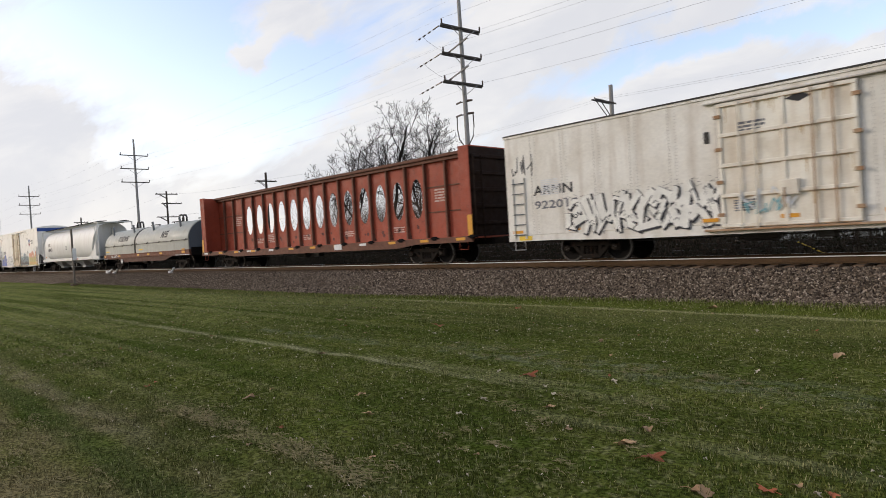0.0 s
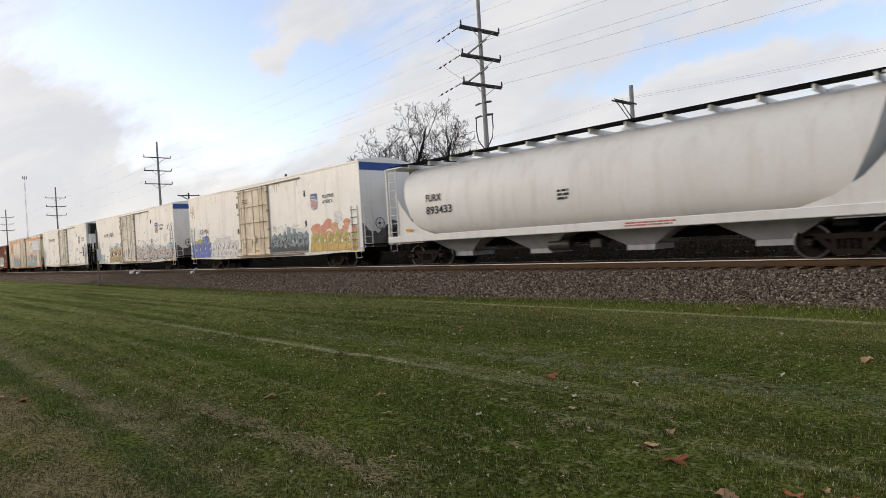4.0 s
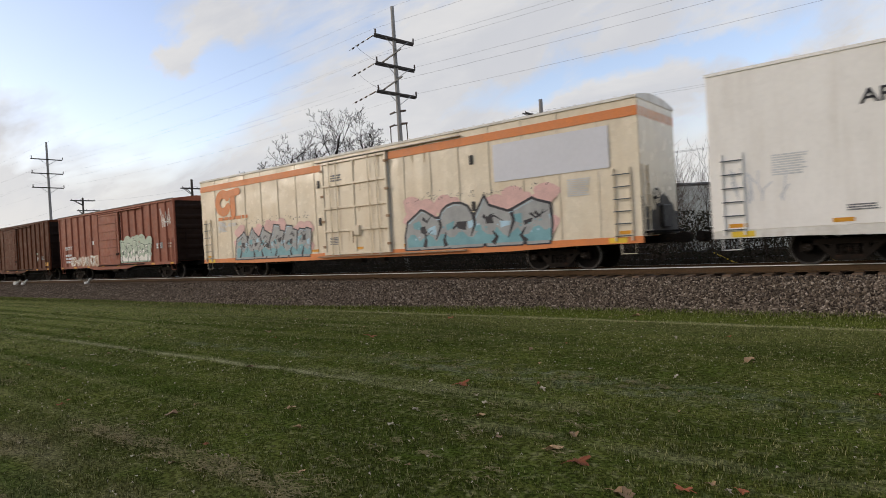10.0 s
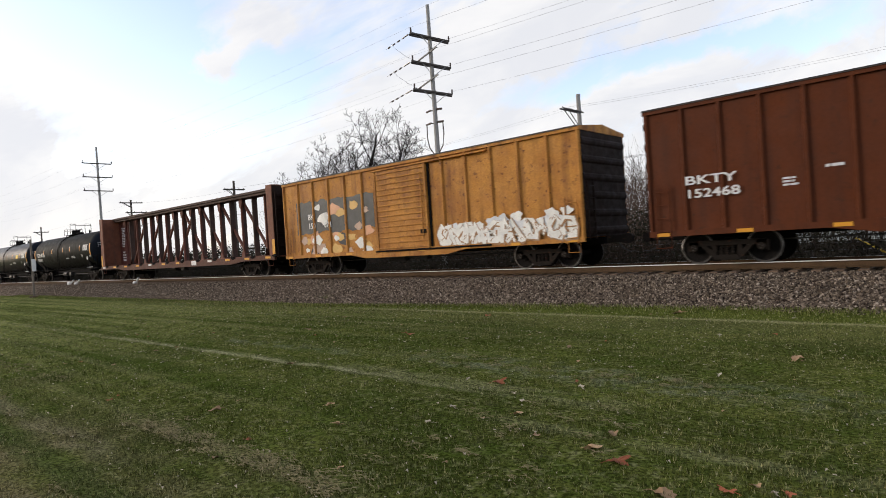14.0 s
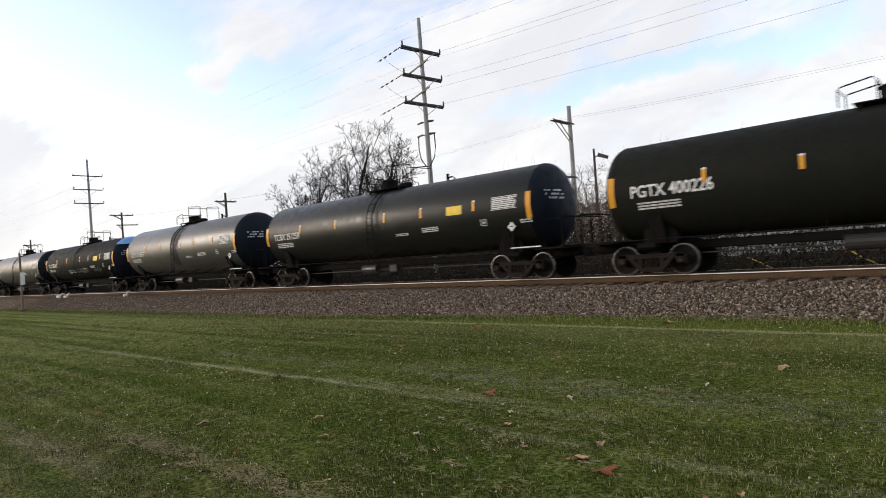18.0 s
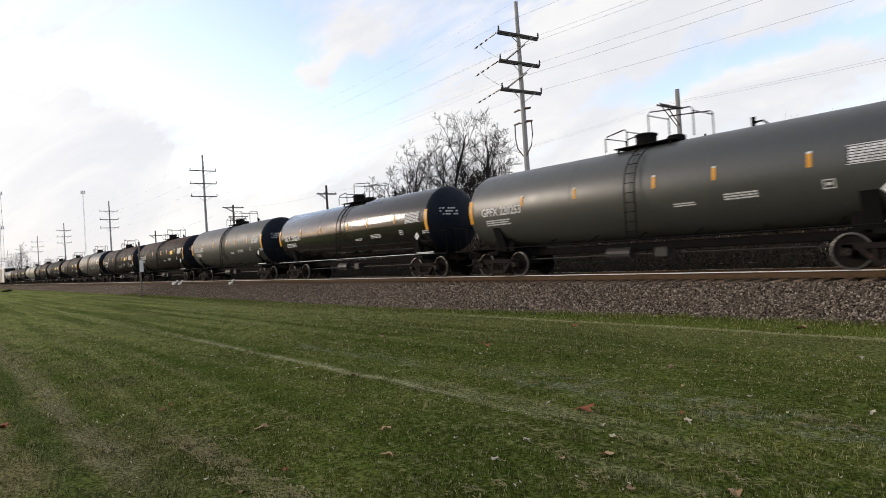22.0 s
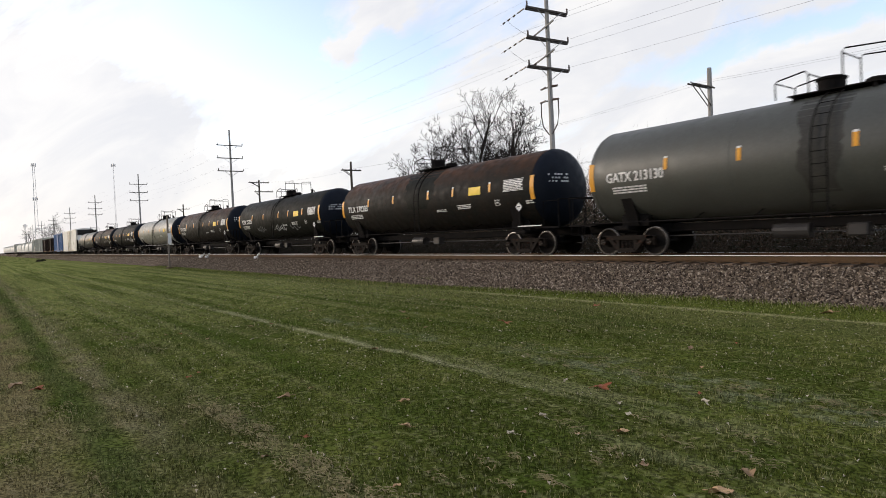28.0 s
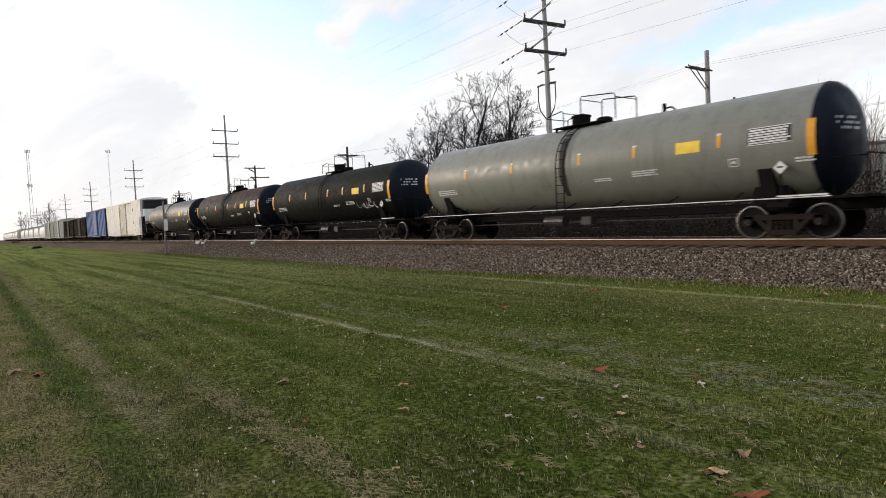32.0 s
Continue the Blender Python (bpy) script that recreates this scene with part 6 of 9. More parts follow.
        for y in (-0.12, 0.12):
            b.tube([(xm - 0.36, y, 3.42), (xm - 0.36, y, 3.78), (xm - 0.24, y, 3.92), (xm, y, 3.97), (xm + 0.24, y, 3.92), (xm + 0.36, y, 3.78), (xm + 0.36, y, 3.42)], 0.07, "brake_dark", 6)
        part("lifting_lug", b, hood)
        # the painted mark: two slanting bold shapes, and on one hood bars before them
        zc, xc = 2.58, mark - mid
        sc = 1.0 if logo else 0.88

        def q(u, v):
            """A place on the hood's curve."""
            a = math.asin(min(0.98, max(0.0, (zc + v - 2.12) / 1.30)))
            return (xc + u + v * 0.30, -1.46 * math.cos(a) - 0.018, zc + v)

        def band(b, ua, va, ub, vb, w, h):
            m = 6
            pts = []
            for i in range(m + 1):
                u, v = ua + (ub - ua) * i / m, va + (vb - va) * i / m
                pts += [q((u - w) * sc, (v - h) * sc), q((u + w) * sc, (v + h) * sc)]
            b.add(pts, [(2 * i, 2 * i + 1, 2 * i + 3, 2 * i + 2) for i in range(m)], "letter_black")
        b = Build()
        band(b, -0.50, -0.24, -0.50, 0.24, 0.075, 0)
        band(b, -0.50, 0.24, -0.10, -0.24, 0.085, 0)
        band(b, -0.10, -0.24, -0.10, 0.24, 0.075, 0)
        for ua, va, ub, vb in ((0.12, 0.185, 0.56, 0.185), (0.12, 0.0, 0.56, 0.0), (0.10, -0.185, 0.54, -0.185)):
            band(b, ua, va, ub, vb, 0, 0.055)
        band(b, 0.13, 0.0, 0.13, 0.18, 0.07, 0)
        band(b, 0.53, -0.18, 0.53, 0.0, 0.07, 0)
        part("painted_mark", b, hood, "dark painted company mark")
        if not logo:
            for k in range(6):
                b = Build()
                band(b, -2.05, -0.20 + 0.085 * k, -0.66, -0.20 + 0.085 * k, 0, 0.026)
                part("mark_bar", b, hood, "dark painted bar")
        plate(hood, "warning_bar", (x0 if not logo else x0 + 0.5) + 0.25, (x0 if not logo else x0 + 0.5) + 1.1, 1.55, 1.66, -1.463, "sign_yellow", "faded yellow warning label")
    write(car, "CR 628719", -Lh + 2.0, 1.09, 0.2, -1.54, "stencil_white", 1.75)
    b = Build()
    b.slab([(-Lh + 4.6, 0.98), (-Lh + 4.82, 0.76), (-Lh + 4.6, 0.54), (-Lh + 4.38, 0.76)], -1.56, -1.54, "stencil_white")
    part("placard", b, car)
    for k, x in enumerate((-8.6, -5.0, -0.6, 1.5, 4.0, 8.0)):
        plate(car, "reflector_strip", x - 0.25, x + 0.25, 1.14, 1.28 if k < 5 else 1.45, -1.538, "safety_yellow", "yellow reflector strip")
    for s in (-1, 1):
        stirrup(car, s * (Lh - 0.4), -1.48, "under_black", 1.0)
        b = Build()
        b.box(s * Lh - 0.06, s * Lh + 0.06, -1.4, 1.4, 0.95, 1.5, "under_black", 0.02)
        part("end_sill", b, car)
    running_gear(car, Lh + 0.55, Lh - 2.4, 1.0)
    return place(car, left, right)


def hopper(name, label, left, right, paint, reporting=None, top=4.35):
    car = car_thing(name, label)
    Lh, mid = (right - left) / 2, (left + right) / 2
    W = 1.56
    e = Lh - 1.15
    prof = [(-1.18, 1.34), (-1.36, 1.52), (-1.48, 1.78), (-1.545, 2.15), (-1.56, 2.55), (-1.54, 2.95), (-1.46, 3.35), (-1.32, 3.70), (-1.10, 4.00), (-0.80, 4.22), (-0.40, top)]
    prof = prof + [(-y, z) for y, z in reversed(prof)]

    def end_x(z):
        """The end sheet slopes out from the sill to the roof."""
        t = min(1.0, max(0.0, (z - 1.34) / (4.05 - 1.34)))
        return e - 1.05 * (1 - t) ** 1.7
    b = Build()
    b.rings([[(s * end_x(z) * k, y, z) for y, z in prof] for s, k in ((-1, 1.0), (-1, 0.5), (1, 0.5), (1, 1.0))], paint, caps=False)
    part("body", b, car, smooth=True)
    for s in (-1, 1):
        b = Build()
        half = len(prof) // 2
        rows = [[(s * (end_x(z) - 0.004), y * q, z) for q in (1, 0.5, 0, -0.5, -1)] for y, z in prof[:half]]
        b.add([p for r in rows for p in r], [(5 * i + j, 5 * i + j + 1, 5 * i + j + 6, 5 * i + j + 5) for i in range(half - 1) for j in range(4)], paint)
        part("slope_sheet", b, car, "pale sloping end sheet", smooth=True)
        for y in (-1.47, 1.47):
            b = Build()
            b.slab([(s * (e - 2.0), 1.34), (s * (e - 1.1), 1.62), (s * (e - 0.45), 2.05), (s * (e + 0.10), 2.65), (s * (e + 0.45), 3.25), (s * (e + 0.45), 1.34)][::s], y - 0.02, y + 0.02, paint)
            part("shear_plate", b, car, "white side gusset at the car's end")
        for y in (-1.46, 1.46):
            b = Build()
            b.box(s * (Lh - 0.08) - 0.04, s * (Lh - 0.08) + 0.04, y - 0.04, y + 0.04, 1.05, top + 0.05, paint)
            part("end_post", b, car)
        b = Build()
        b.box(min(s * Lh, s * e), max(s * Lh, s * e), -1.5, 1.5, top + 0.02, top + 0.07, paint)
        part("end_walkway", b, car)
        ladder(car, s * (Lh - 0.55) - 0.24, s * (Lh - 0.55) + 0.24, 1.0, top, -1.48, paint, 9)
        b = Build()
        b.box(min(s * Lh, s * (Lh - 2.3)), max(s * Lh, s * (Lh - 2.3)), -1.45, 1.45, 1.02, 1.12, "hopper_dark")
        part("end_platform", b, car)
        b = Build()
        b.slab([(s * (Lh - 0.3), 1.1), (s * (Lh - 0.3), 3.9), (s * (e - 0.05), 3.9), (s * (e - 1.1), 1.1)][::s], -0.05, 0.05, "hopper_dark")
        part("end_web", b, car)
        stirrup(car, s * (Lh - 0.4), -1.5, paint, 1.0)
        b = Build()
        b.lathe_x([(s * (e + 0.2), 0.01), (s * (e + 0.2), 0.22), (s * (e + 0.9), 0.22), (s * (e + 0.9), 0.01)], "under_black", 12, 0.4, 1.35)
        part("brake_cylinder", b, car)
    b = Build()
    for s in (-1, 1):
        b.box(-Lh + 0.05, Lh - 0.05, s * 1.5 - 0.05, s * 1.5 + 0.05, 1.08, 1.36, paint, 0.02)
    part("side_sill", b, car)
    for k in (-1.5, -0.5, 0.5, 1.5):
        b = Build()
        x = k * (2 * e - 1.6) / 4
        w = (2 * e - 2) / 8
        b.rings([[(x - w * q, -1.3 * r, z), (x + w * q, -1.3 * r, z), (x + w * q, 1.3 * r, z), (x - w * q, 1.3 * r, z)] for q, r, z in ((0.95, 1.0, 1.32), (0.25, 0.5, 0.55), (0.25, 0.5, 0.38))], "hopper_dark")
        part("discharge_hopper", b, car)
    b = Build()
    for y in (-0.95, 0.95):
        b.box(-Lh + 0.1, Lh - 0.1, y - 0.3, y + 0.3, top + 0.14, top + 0.18, "under_black")
    for k in range(14):
        x = -e + 0.2 + (2 * e - 0.4) * k / 13
        b.box(x - 0.03, x + 0.03, -1.2, 1.2, top - 0.03, top + 0.14, paint)
    part("running_board", b, car, "dark roof walkway")
    for k in range(6):
        b = Build()
        x = -e + 1.2 + (2 * e - 2.4) * k / 5
        b.lathe_z([(top - 0.02, 0.32), (top + 0.1, 0.32), (top + 0.14, 0.25), (top + 0.14, 0.01)], paint, 14, x, 0)
        part("roof_hatch", b, car)
    if reporting:
        write(car, reporting[0], -Lh + 2.75, 2.72, 0.30, -1.575, "letter_black", 0.95)
        write(car, reporting[1], -Lh + 2.75, 2.20, 0.32, -1.575, "letter_black", 1.55)
        bars(car, -0.5, 0.0, 2.2, 2.6, 3, -1.572, "letter_black", seed=4)
        plate(car, "reflector_strip", -Lh + 1.35, -Lh + 1.75, 1.55, 1.65, -1.555, "safety_yellow", "yellow reflector strip")
        bars(car, 2.0, 4.0, 1.14, 1.3, 2, -1.556, "red_shield", seed=5)
    running_gear(car, Lh + 0.5, Lh - 2.1, 1.05)
    return place(car, left, right), Lh, mid, W


# ---------------------------------------------------------------- tank cars
SHELL = [2.56, 1.49]     # height of the axis and radius of the tank in hand


def tank_point(x, z, lift=0.012):
    """A point of the shell's near side at that height."""
    ZT, RT = SHELL
    d = min(0.999, max(-0.999, (z - ZT) / RT))
    return (x, -math.sqrt(1 - d * d) * RT - lift, z)


def on_tank(b, x0, x1, z0, z1, mat, lift=0.012, n=4):
    """A patch that follows the shell's curve."""
    rows = [[tank_point(x, z0 + (z1 - z0) * k / n, lift) for x in (x0, x1)] for k in range(n + 1)]
    b.add([p for r in rows for p in r], [(2 * k, 2 * k + 1, 2 * k + 3, 2 * k + 2) for k in range(n)], mat)


def ragged(car, name, x0, x1, z0, z1, mat, lift, seed, label):
    """A stain that has run down the shell, narrower below, with uneven edges."""
    rg = random.Random(seed + 90)
    n, b, pts, o = 22, Build(), [], [0.0, 0.0]
    for k in range(n + 1):
        t = k / n
        w = 0.55 + 0.45 * t
        o = [v * 0.7 + rg.gauss(0, 0.07) for v in o]
        z = z0 + (z1 - z0) * t
        pts += [tank_point(x0 * (w + o[0]), z, lift), tank_point(x1 * (w + o[1]), z, lift)]
    b.add(pts, [(2 * k, 2 * k + 1, 2 * k + 3, 2 * k + 2) for k in range(n)], mat)
    part(name, b, car, label, smooth=True)


def tank_car(label, mark_l, mark_r, shell, head=None, words=None, long_hood=False, panel="stencil_white", yellow_panel=True, blue_top=False, words_mat="stencil_white", patch=None, seed=0,
             strips=5, diamond=True, rail_mat="under_black", bigger=0.0, soot=0, big=1.22):
    ZT, RT = 2.56 + bigger * 0.4, 1.49 + bigger
    SHELL[:] = [ZT, RT]
    car = car_thing("tank_car", label)
    rng = random.Random(seed)
    left, right = mark_l - 0.55, mark_r + 0.55
    mid, Lh = (left + right) / 2, (right - left) / 2
    straight = Lh - 0.62
    b = Build()
    prof = []
    for k in range(9):
        t = math.pi / 2 * k / 8
        prof.append((-straight - 0.62 * math.cos(t), max(0.02, RT * math.sin(t))))
    prof.append((-0.05, RT + 0.004))
    prof += [(-x, r) for x, r in reversed(prof[:-1])]
    prof.insert(10, (0.05, RT + 0.004))
    b.lathe_x(prof, shell, 40, 0.0, ZT)
    part("shell", b, car, smooth=True)
    # right end only: a darker cap carries that end's shade
    b = Build()
    pr = []
    for k in range(9):
        t = math.pi / 2 * k / 8.3
        pr.append((straight + 0.02 + 0.635 * math.cos(t), max(0.01, (RT + 0.006) * math.sin(t))))
    b.lathe_x(pr, head or "head_shade", 40, 0.0, ZT)
    hd = part("tank_head", b, car, "tank end, its shade and sky tint in the colour", smooth=True)
    b = Build()
    for k in range(3):
        for q in range(7):
            yy, zz = -1.0 + 0.13 * q, ZT + 0.42 - 0.13 * k
            rr = math.hypot(yy, zz - ZT) / (RT + 0.006)
            xx = straight + 0.03 + 0.635 * math.sqrt(max(0.02, 1 - rr * rr))
            if (q + k + seed) % 4:
                b.box(xx - 0.004, xx + 0.006, yy, yy + 0.10, zz, zz + 0.065, "spray_silver")
    tagged(part("small_lettering", b, hd, "small pale stencils"), kind="stuff")
    for x in (-straight, -straight / 3, straight / 3, straight):
        b = Build()
        b.lathe_x([(x - 0.02, RT), (x - 0.012, RT + 0.007), (x + 0.012, RT + 0.007), (x + 0.02, RT)], shell, 40, 0, ZT)
        part("weld_band", b, car, smooth=True)
    if blue_top:
        b = Build()
        for s in (1,):
            pr = []
            for k in range(8):
                t = math.pi / 2 * k / 7
                pr.append((s * (straight + 0.03 + 0.64 * math.cos(t)), max(0.05, (RT + 0.012) * math.sin(t))))
            n = 16
            rings = [[(x, r * math.cos(a), max(ZT + 0.95, ZT + r * math.sin(a))) for a in (math.radians(38 + 104 * j / n) for j in range(n + 1))] for x, r in pr]
            b.rings(rings, "sky_blue_paint", caps=False, closed=False)
        part("head_stripe", b, car, "light blue cap painted on the tank end", smooth=True)
    if soot:
        ragged(car, "soot_band", -0.42 * soot, 0.36 * soot, ZT - 1.0, ZT + RT * 0.985, "tank_soot", 0.006, seed, "sooty stain beside the ladder")
    if shell == "tank_rusty":
        ragged(car, "spill_stain", -1.5, 1.2, ZT - 0.4, ZT + RT * 0.985, "tank_black", 0.005, seed, "black spill stain below the fittings")
    # dome fittings with the railed platform round them
    b = Build()
    b.box(-1.15, 1.0, -0.62, 0.62, ZT + RT + 0.02, ZT + RT + 0.05, "under_black")
    for x in (-1.0, 0.85):
        for y in (-0.55, 0.55):
            b.box(x - 0.03, x + 0.03, y - 0.03, y + 0.03, ZT + 1.25, ZT + RT + 0.03, "under_black")
    part("platform", b, car)
    zt = ZT + RT
    b = Build()
    xd = -0.30
    b.lathe_z([(zt - 0.05, 0.33), (zt + 0.41, 0.33), (zt + 0.45, 0.30), (zt + 0.45, 0.01)], shell if long_hood else "under_black", 18, xd, 0)
    b.lathe_z([(zt + 0.37, 0.37), (zt + 0.42, 0.37)], "under_black", 18, xd, 0)
    part("valve_housing", b, car)
    b = Build()
    b.lathe_z([(zt - 0.05, 0.28), (zt + 0.18, 0.28), (zt + 0.22, 0.2), (zt + 0.22, 0.01)], "under_black", 14, 0.75, 0)
    part("manway", b, car)
    for x0, x1, h0, h1 in ((-1.45, -0.62, 0.50, 0.62), (0.18, 1.65, 0.98, 0.86)):
        b = Build()
        for y in (-0.6, 0.6):
            b.tube([(x0, y, zt + 0.0), (x0, y, zt + h0 - 0.06), (x0 + 0.06, y, zt + h0), (x1 - 0.08, y, zt + h1), (x1, y, zt + h1 - 0.08), (x1, y, zt + 0.0)], 0.02, "under_black", 6)
        b.tube([(x0, -0.6, zt + h0 * 0.9), (x0, 0.6, zt + h0 * 0.9)], 0.018, "under_black", 5)
        b.tube([(x1, -0.6, zt + h1 * 0.85), (x1, 0.6, zt + h1 * 0.85)], 0.018, "under_black", 5)
        part("handrail", b, car, "black pipe handrail")
    b = Build()
    b.lathe_z([(zt - 0.05, 0.06), (zt + 0.28, 0.06), (zt + 0.28, 0.01)], "under_black", 10, 3.1, 0)
    b.tube([(3.1, 0, zt + 0.12), (3.35, 0, zt + 0.14), (3.5, 0, zt + 0.02)], 0.03, "under_black")
    part("relief_valve", b, car)
    b = Build()
    zz = [1.0 + (zt + 0.05 - 1.0) * k / 12 for k in range(13)]
    for x in (-0.18, 0.18):
        pts = [(x, -RT - 0.14, z) if z < ZT + 0.2 else (x, tank_point(x, min(z, zt - 0.02))[1] - 0.12, z) for z in zz]
        b.tube(pts, 0.022, "under_black", 5)
    for i in range(11):
        z = 1.05 + (zt - 1.1) * i / 10
        y = -RT - 0.14 if z < ZT + 0.2 else tank_point(0, min(z, zt - 0.02))[1] - 0.12
        b.tube([(-0.18, y, z), (0.18, y, z)], 0.012, "under_black", 5)
    part("ladder", b, car)
    b = Build()
    b.tube([(-Lh + 0.15, -1.42, 1.08), (Lh - 0.15, -1.42, 1.08)], 0.022 if rail_mat == "under_black" else 0.016, rail_mat, 6)
    b.tube([(-Lh + 0.15, 1.42, 1.08), (Lh - 0.15, 1.42, 1.08)], 0.028, "under_black", 6)
    for k in range(9):
        x = -Lh + 0.6 + (2 * Lh - 1.2) * k / 8
        b.tube([(x, -1.42, 1.08), (x, -0.75, 1.32)], 0.018, "under_black", 5)
    part("side_rail", b, car, "pipe rail along the tank's foot")
    for s in (-1, 1):
        b = Build()
        x = s * (Lh - 1.75)
        ring = [(RT * 0.995 * math.cos(a), ZT + RT * 0.995 * math.sin(a)) for a in (math.radians(205 + 130 * j / 10) for j in range(11))]
        ring += [(1.0, 0.95), (-1.0, 0.95)]
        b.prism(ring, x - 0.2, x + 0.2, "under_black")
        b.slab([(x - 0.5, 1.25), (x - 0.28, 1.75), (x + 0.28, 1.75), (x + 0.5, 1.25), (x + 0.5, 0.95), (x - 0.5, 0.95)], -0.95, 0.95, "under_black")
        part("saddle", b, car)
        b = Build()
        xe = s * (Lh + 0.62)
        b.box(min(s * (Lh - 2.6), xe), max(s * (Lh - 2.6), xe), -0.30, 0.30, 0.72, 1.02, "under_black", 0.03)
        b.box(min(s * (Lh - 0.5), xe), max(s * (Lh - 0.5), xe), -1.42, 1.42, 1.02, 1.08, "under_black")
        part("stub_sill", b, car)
        b = Build()
        for y in (-1.35, -0.6, 0.6, 1.35):
            b.tube([(xe, y, 1.05), (xe, y, 2.05)], 0.022, "under_black", 5)
        b.tube([(s * (Lh - 0.1), -1.38, 1.05), (s * (Lh - 0.1), -1.38, 2.0), (xe, -1.38, 2.0), (xe, -1.38, 1.05)], 0.024, "under_black", 5)
        b.tube([(xe, -1.35, 2.05), (xe, 1.35, 2.05)], 0.022, "under_black", 5)
        part("end_rail", b, car)
        stirrup(car, s * (Lh + 0.3), -1.4, "under_black", 1.0)
        xm = s * (Lh - 0.55)
        b = Build()
        on_tank(b, xm - 0.10, xm + 0.10, ZT - 0.45, ZT + 0.45, "safety_yellow", 0.014)
        part("reflector_strip", b, car, "tall yellow reflector strip")
    for k in range(strips):
        x = -Lh + 3.3 + (2 * Lh - 6.2) * k / (strips - 1)
        if abs(x) < 0.4:
            x += 0.55
        b = Build()
        on_tank(b, x - 0.06, x + 0.06, ZT + 0.0, ZT + 0.34, "safety_yellow", 0.014)
        part("reflector_strip", b, car, "yellow reflector strip")
        b = Build()
        on_tank(b, x - 0.06, x + 0.06, ZT + 0.34, ZT + 0.395, "stencil_white", 0.014, 2)
        part("reflector_tip", b, car, "white upper end of the strip")
    if words:
        pts, faces = letters(words, 0.25 * big, 0.155 * big * len(words))
        each_letter(car, [tank_point(-Lh + 1.15 + p[0], ZT - 0.22 + p[1], 0.013) for p in pts], faces, words_mat)
    r2 = random.Random(seed + 3)

    def note(x0, x1, z0, z1, rows, mat):
        b = Build()
        h = (z1 - z0) / rows
        for i in range(rows):
            x = x0
            while x < x1 - 0.1 * r2.random():
                w = min(x1 - x, h * r2.uniform(1.0, 2.8))
                on_tank(b, x, x + w, z1 - (i + 0.85) * h, z1 - (i + 0.25) * h, mat, 0.013, 1)
                x += w + h * 0.35
        part("small_lettering", b, car)
    note(-Lh + 1.35, -Lh + 2.6, ZT - 0.60, ZT - 0.36, 3, words_mat)
    note(1.3, 2.0, ZT - 0.62, ZT - 0.5, 2, words_mat)
    note(2.8, 3.7, ZT - 0.58, ZT - 0.38, 3, words_mat)
    note(Lh - 0.95, Lh - 0.5, ZT - 0.6, ZT - 0.45, 2, words_mat)
    if panel:
        b = Build()
        on_tank(b, Lh - 2.1, Lh - 1.0, ZT - 0.06, ZT + 0.40, "spray_ink", 0.012)
        p = part("stencil_panel", b, car, "white stencilled notice panel")
        b = Build()
        on_tank(b, Lh - 2.1, Lh - 1.0, ZT - 0.06, ZT - 0.04, panel, 0.017, 1)
        on_tank(b, Lh - 2.1, Lh - 1.0, ZT + 0.38, ZT + 0.40, panel, 0.017, 1)
        for k in range(6):
            x = Lh - 2.06
            while x < Lh - 1.1:
                w = r2.uniform(0.06, 0.2)
                on_tank(b, x, min(x + w, Lh - 1.03), ZT - 0.02 + 0.066 * k, ZT + 0.025 + 0.066 * k, panel, 0.017, 1)
                x += w + 0.025
        part("stencil_line", b, p)
    if yellow_panel:
        b = Build()
        on_tank(b, Lh - 4.2, Lh - 3.45, ZT - 0.05, ZT + 0.28, "sign_yellow", 0.013)
        part("notice_plate", b, car, "yellow notice plate")
    b = Build()
    for z0, z1 in ((-0.36, -0.335), (-0.56, -0.535)):
        on_tank(b, Lh - 2.65, Lh - 2.38, ZT + z0, ZT + z1, words_mat, 0.013, 1)
    for x in (Lh - 2.65, Lh - 2.405):
        on_tank(b, x, x + 0.025, ZT - 0.54, ZT - 0.35, words_mat, 0.013, 1)
    on_tank(b, Lh - 2.58, Lh - 2.45, ZT - 0.48, ZT - 0.41, words_mat, 0.013, 1)
    part("stencil_frame", b, car)
    if diamond:
        b = Build()
        b.slab([(Lh - 1.3, 1.70), (Lh - 1.13, 1.87), (Lh - 1.3, 2.04), (Lh - 1.47, 1.87)], -1.46, -1.44, "stencil_white")
        b.box(Lh - 1.33, Lh - 1.27, -1.44, -1.41, 1.1, 1.75, "under_black")
        b.box(Lh - 1.38, Lh - 1.22, -1.464, -1.46, 1.86, 1.90, "letter_black")
        part("placard", b, car, "white diamond hazard placard")
        plate(car, "step_plate", Lh - 1.4, Lh - 0.2, 1.11, 1.15, -1.44, "stencil_white", "pale step edge")
    if patch:
        for k in range(patch):
            x = rng.uniform(-Lh + 3.5, Lh - 3)
            scr = Build()
            mat = "spray_faded" if k else "spray_silver"
            n, tall, fold = 40, rng.uniform(0.16, 0.26), rng.randint(3, 6)
            line = [(x + 1.5 * i / n + 0.09 * math.sin(6.283 * fold * i / n + 1.2), ZT - 0.68 + tall * math.sin(6.283 * fold * i / n) * (0.7 + 0.3 * math.sin(9.0 * i / n + k))) for i in range(n + 1)]
            wide = [0.035 + 0.03 * rng.random() for _ in line]
            scr.add([tank_point(px + s * w * 0.6, pz + s * w * 0.6, 0.014) for (px, pz), w in zip(line, wide) for s in (-1, 1)],
                    [(2 * i, 2 * i + 2, 2 * i + 3, 2 * i + 1) for i in range(n)], mat)
            part("graffiti_tag", scr, car, "faded sprayed scribble")
    running_gear(car, Lh + 0.95, Lh - 1.45, 0.98)
    return place(car, left, right)


# ---------------------------------------------------------------- ground, track
def ground_height(x, y):
    return 0.10 * math.exp(-((y - 8.5) / 3.5) ** 2) * min(1.0, max(0.0, (-x - 2) / 6))


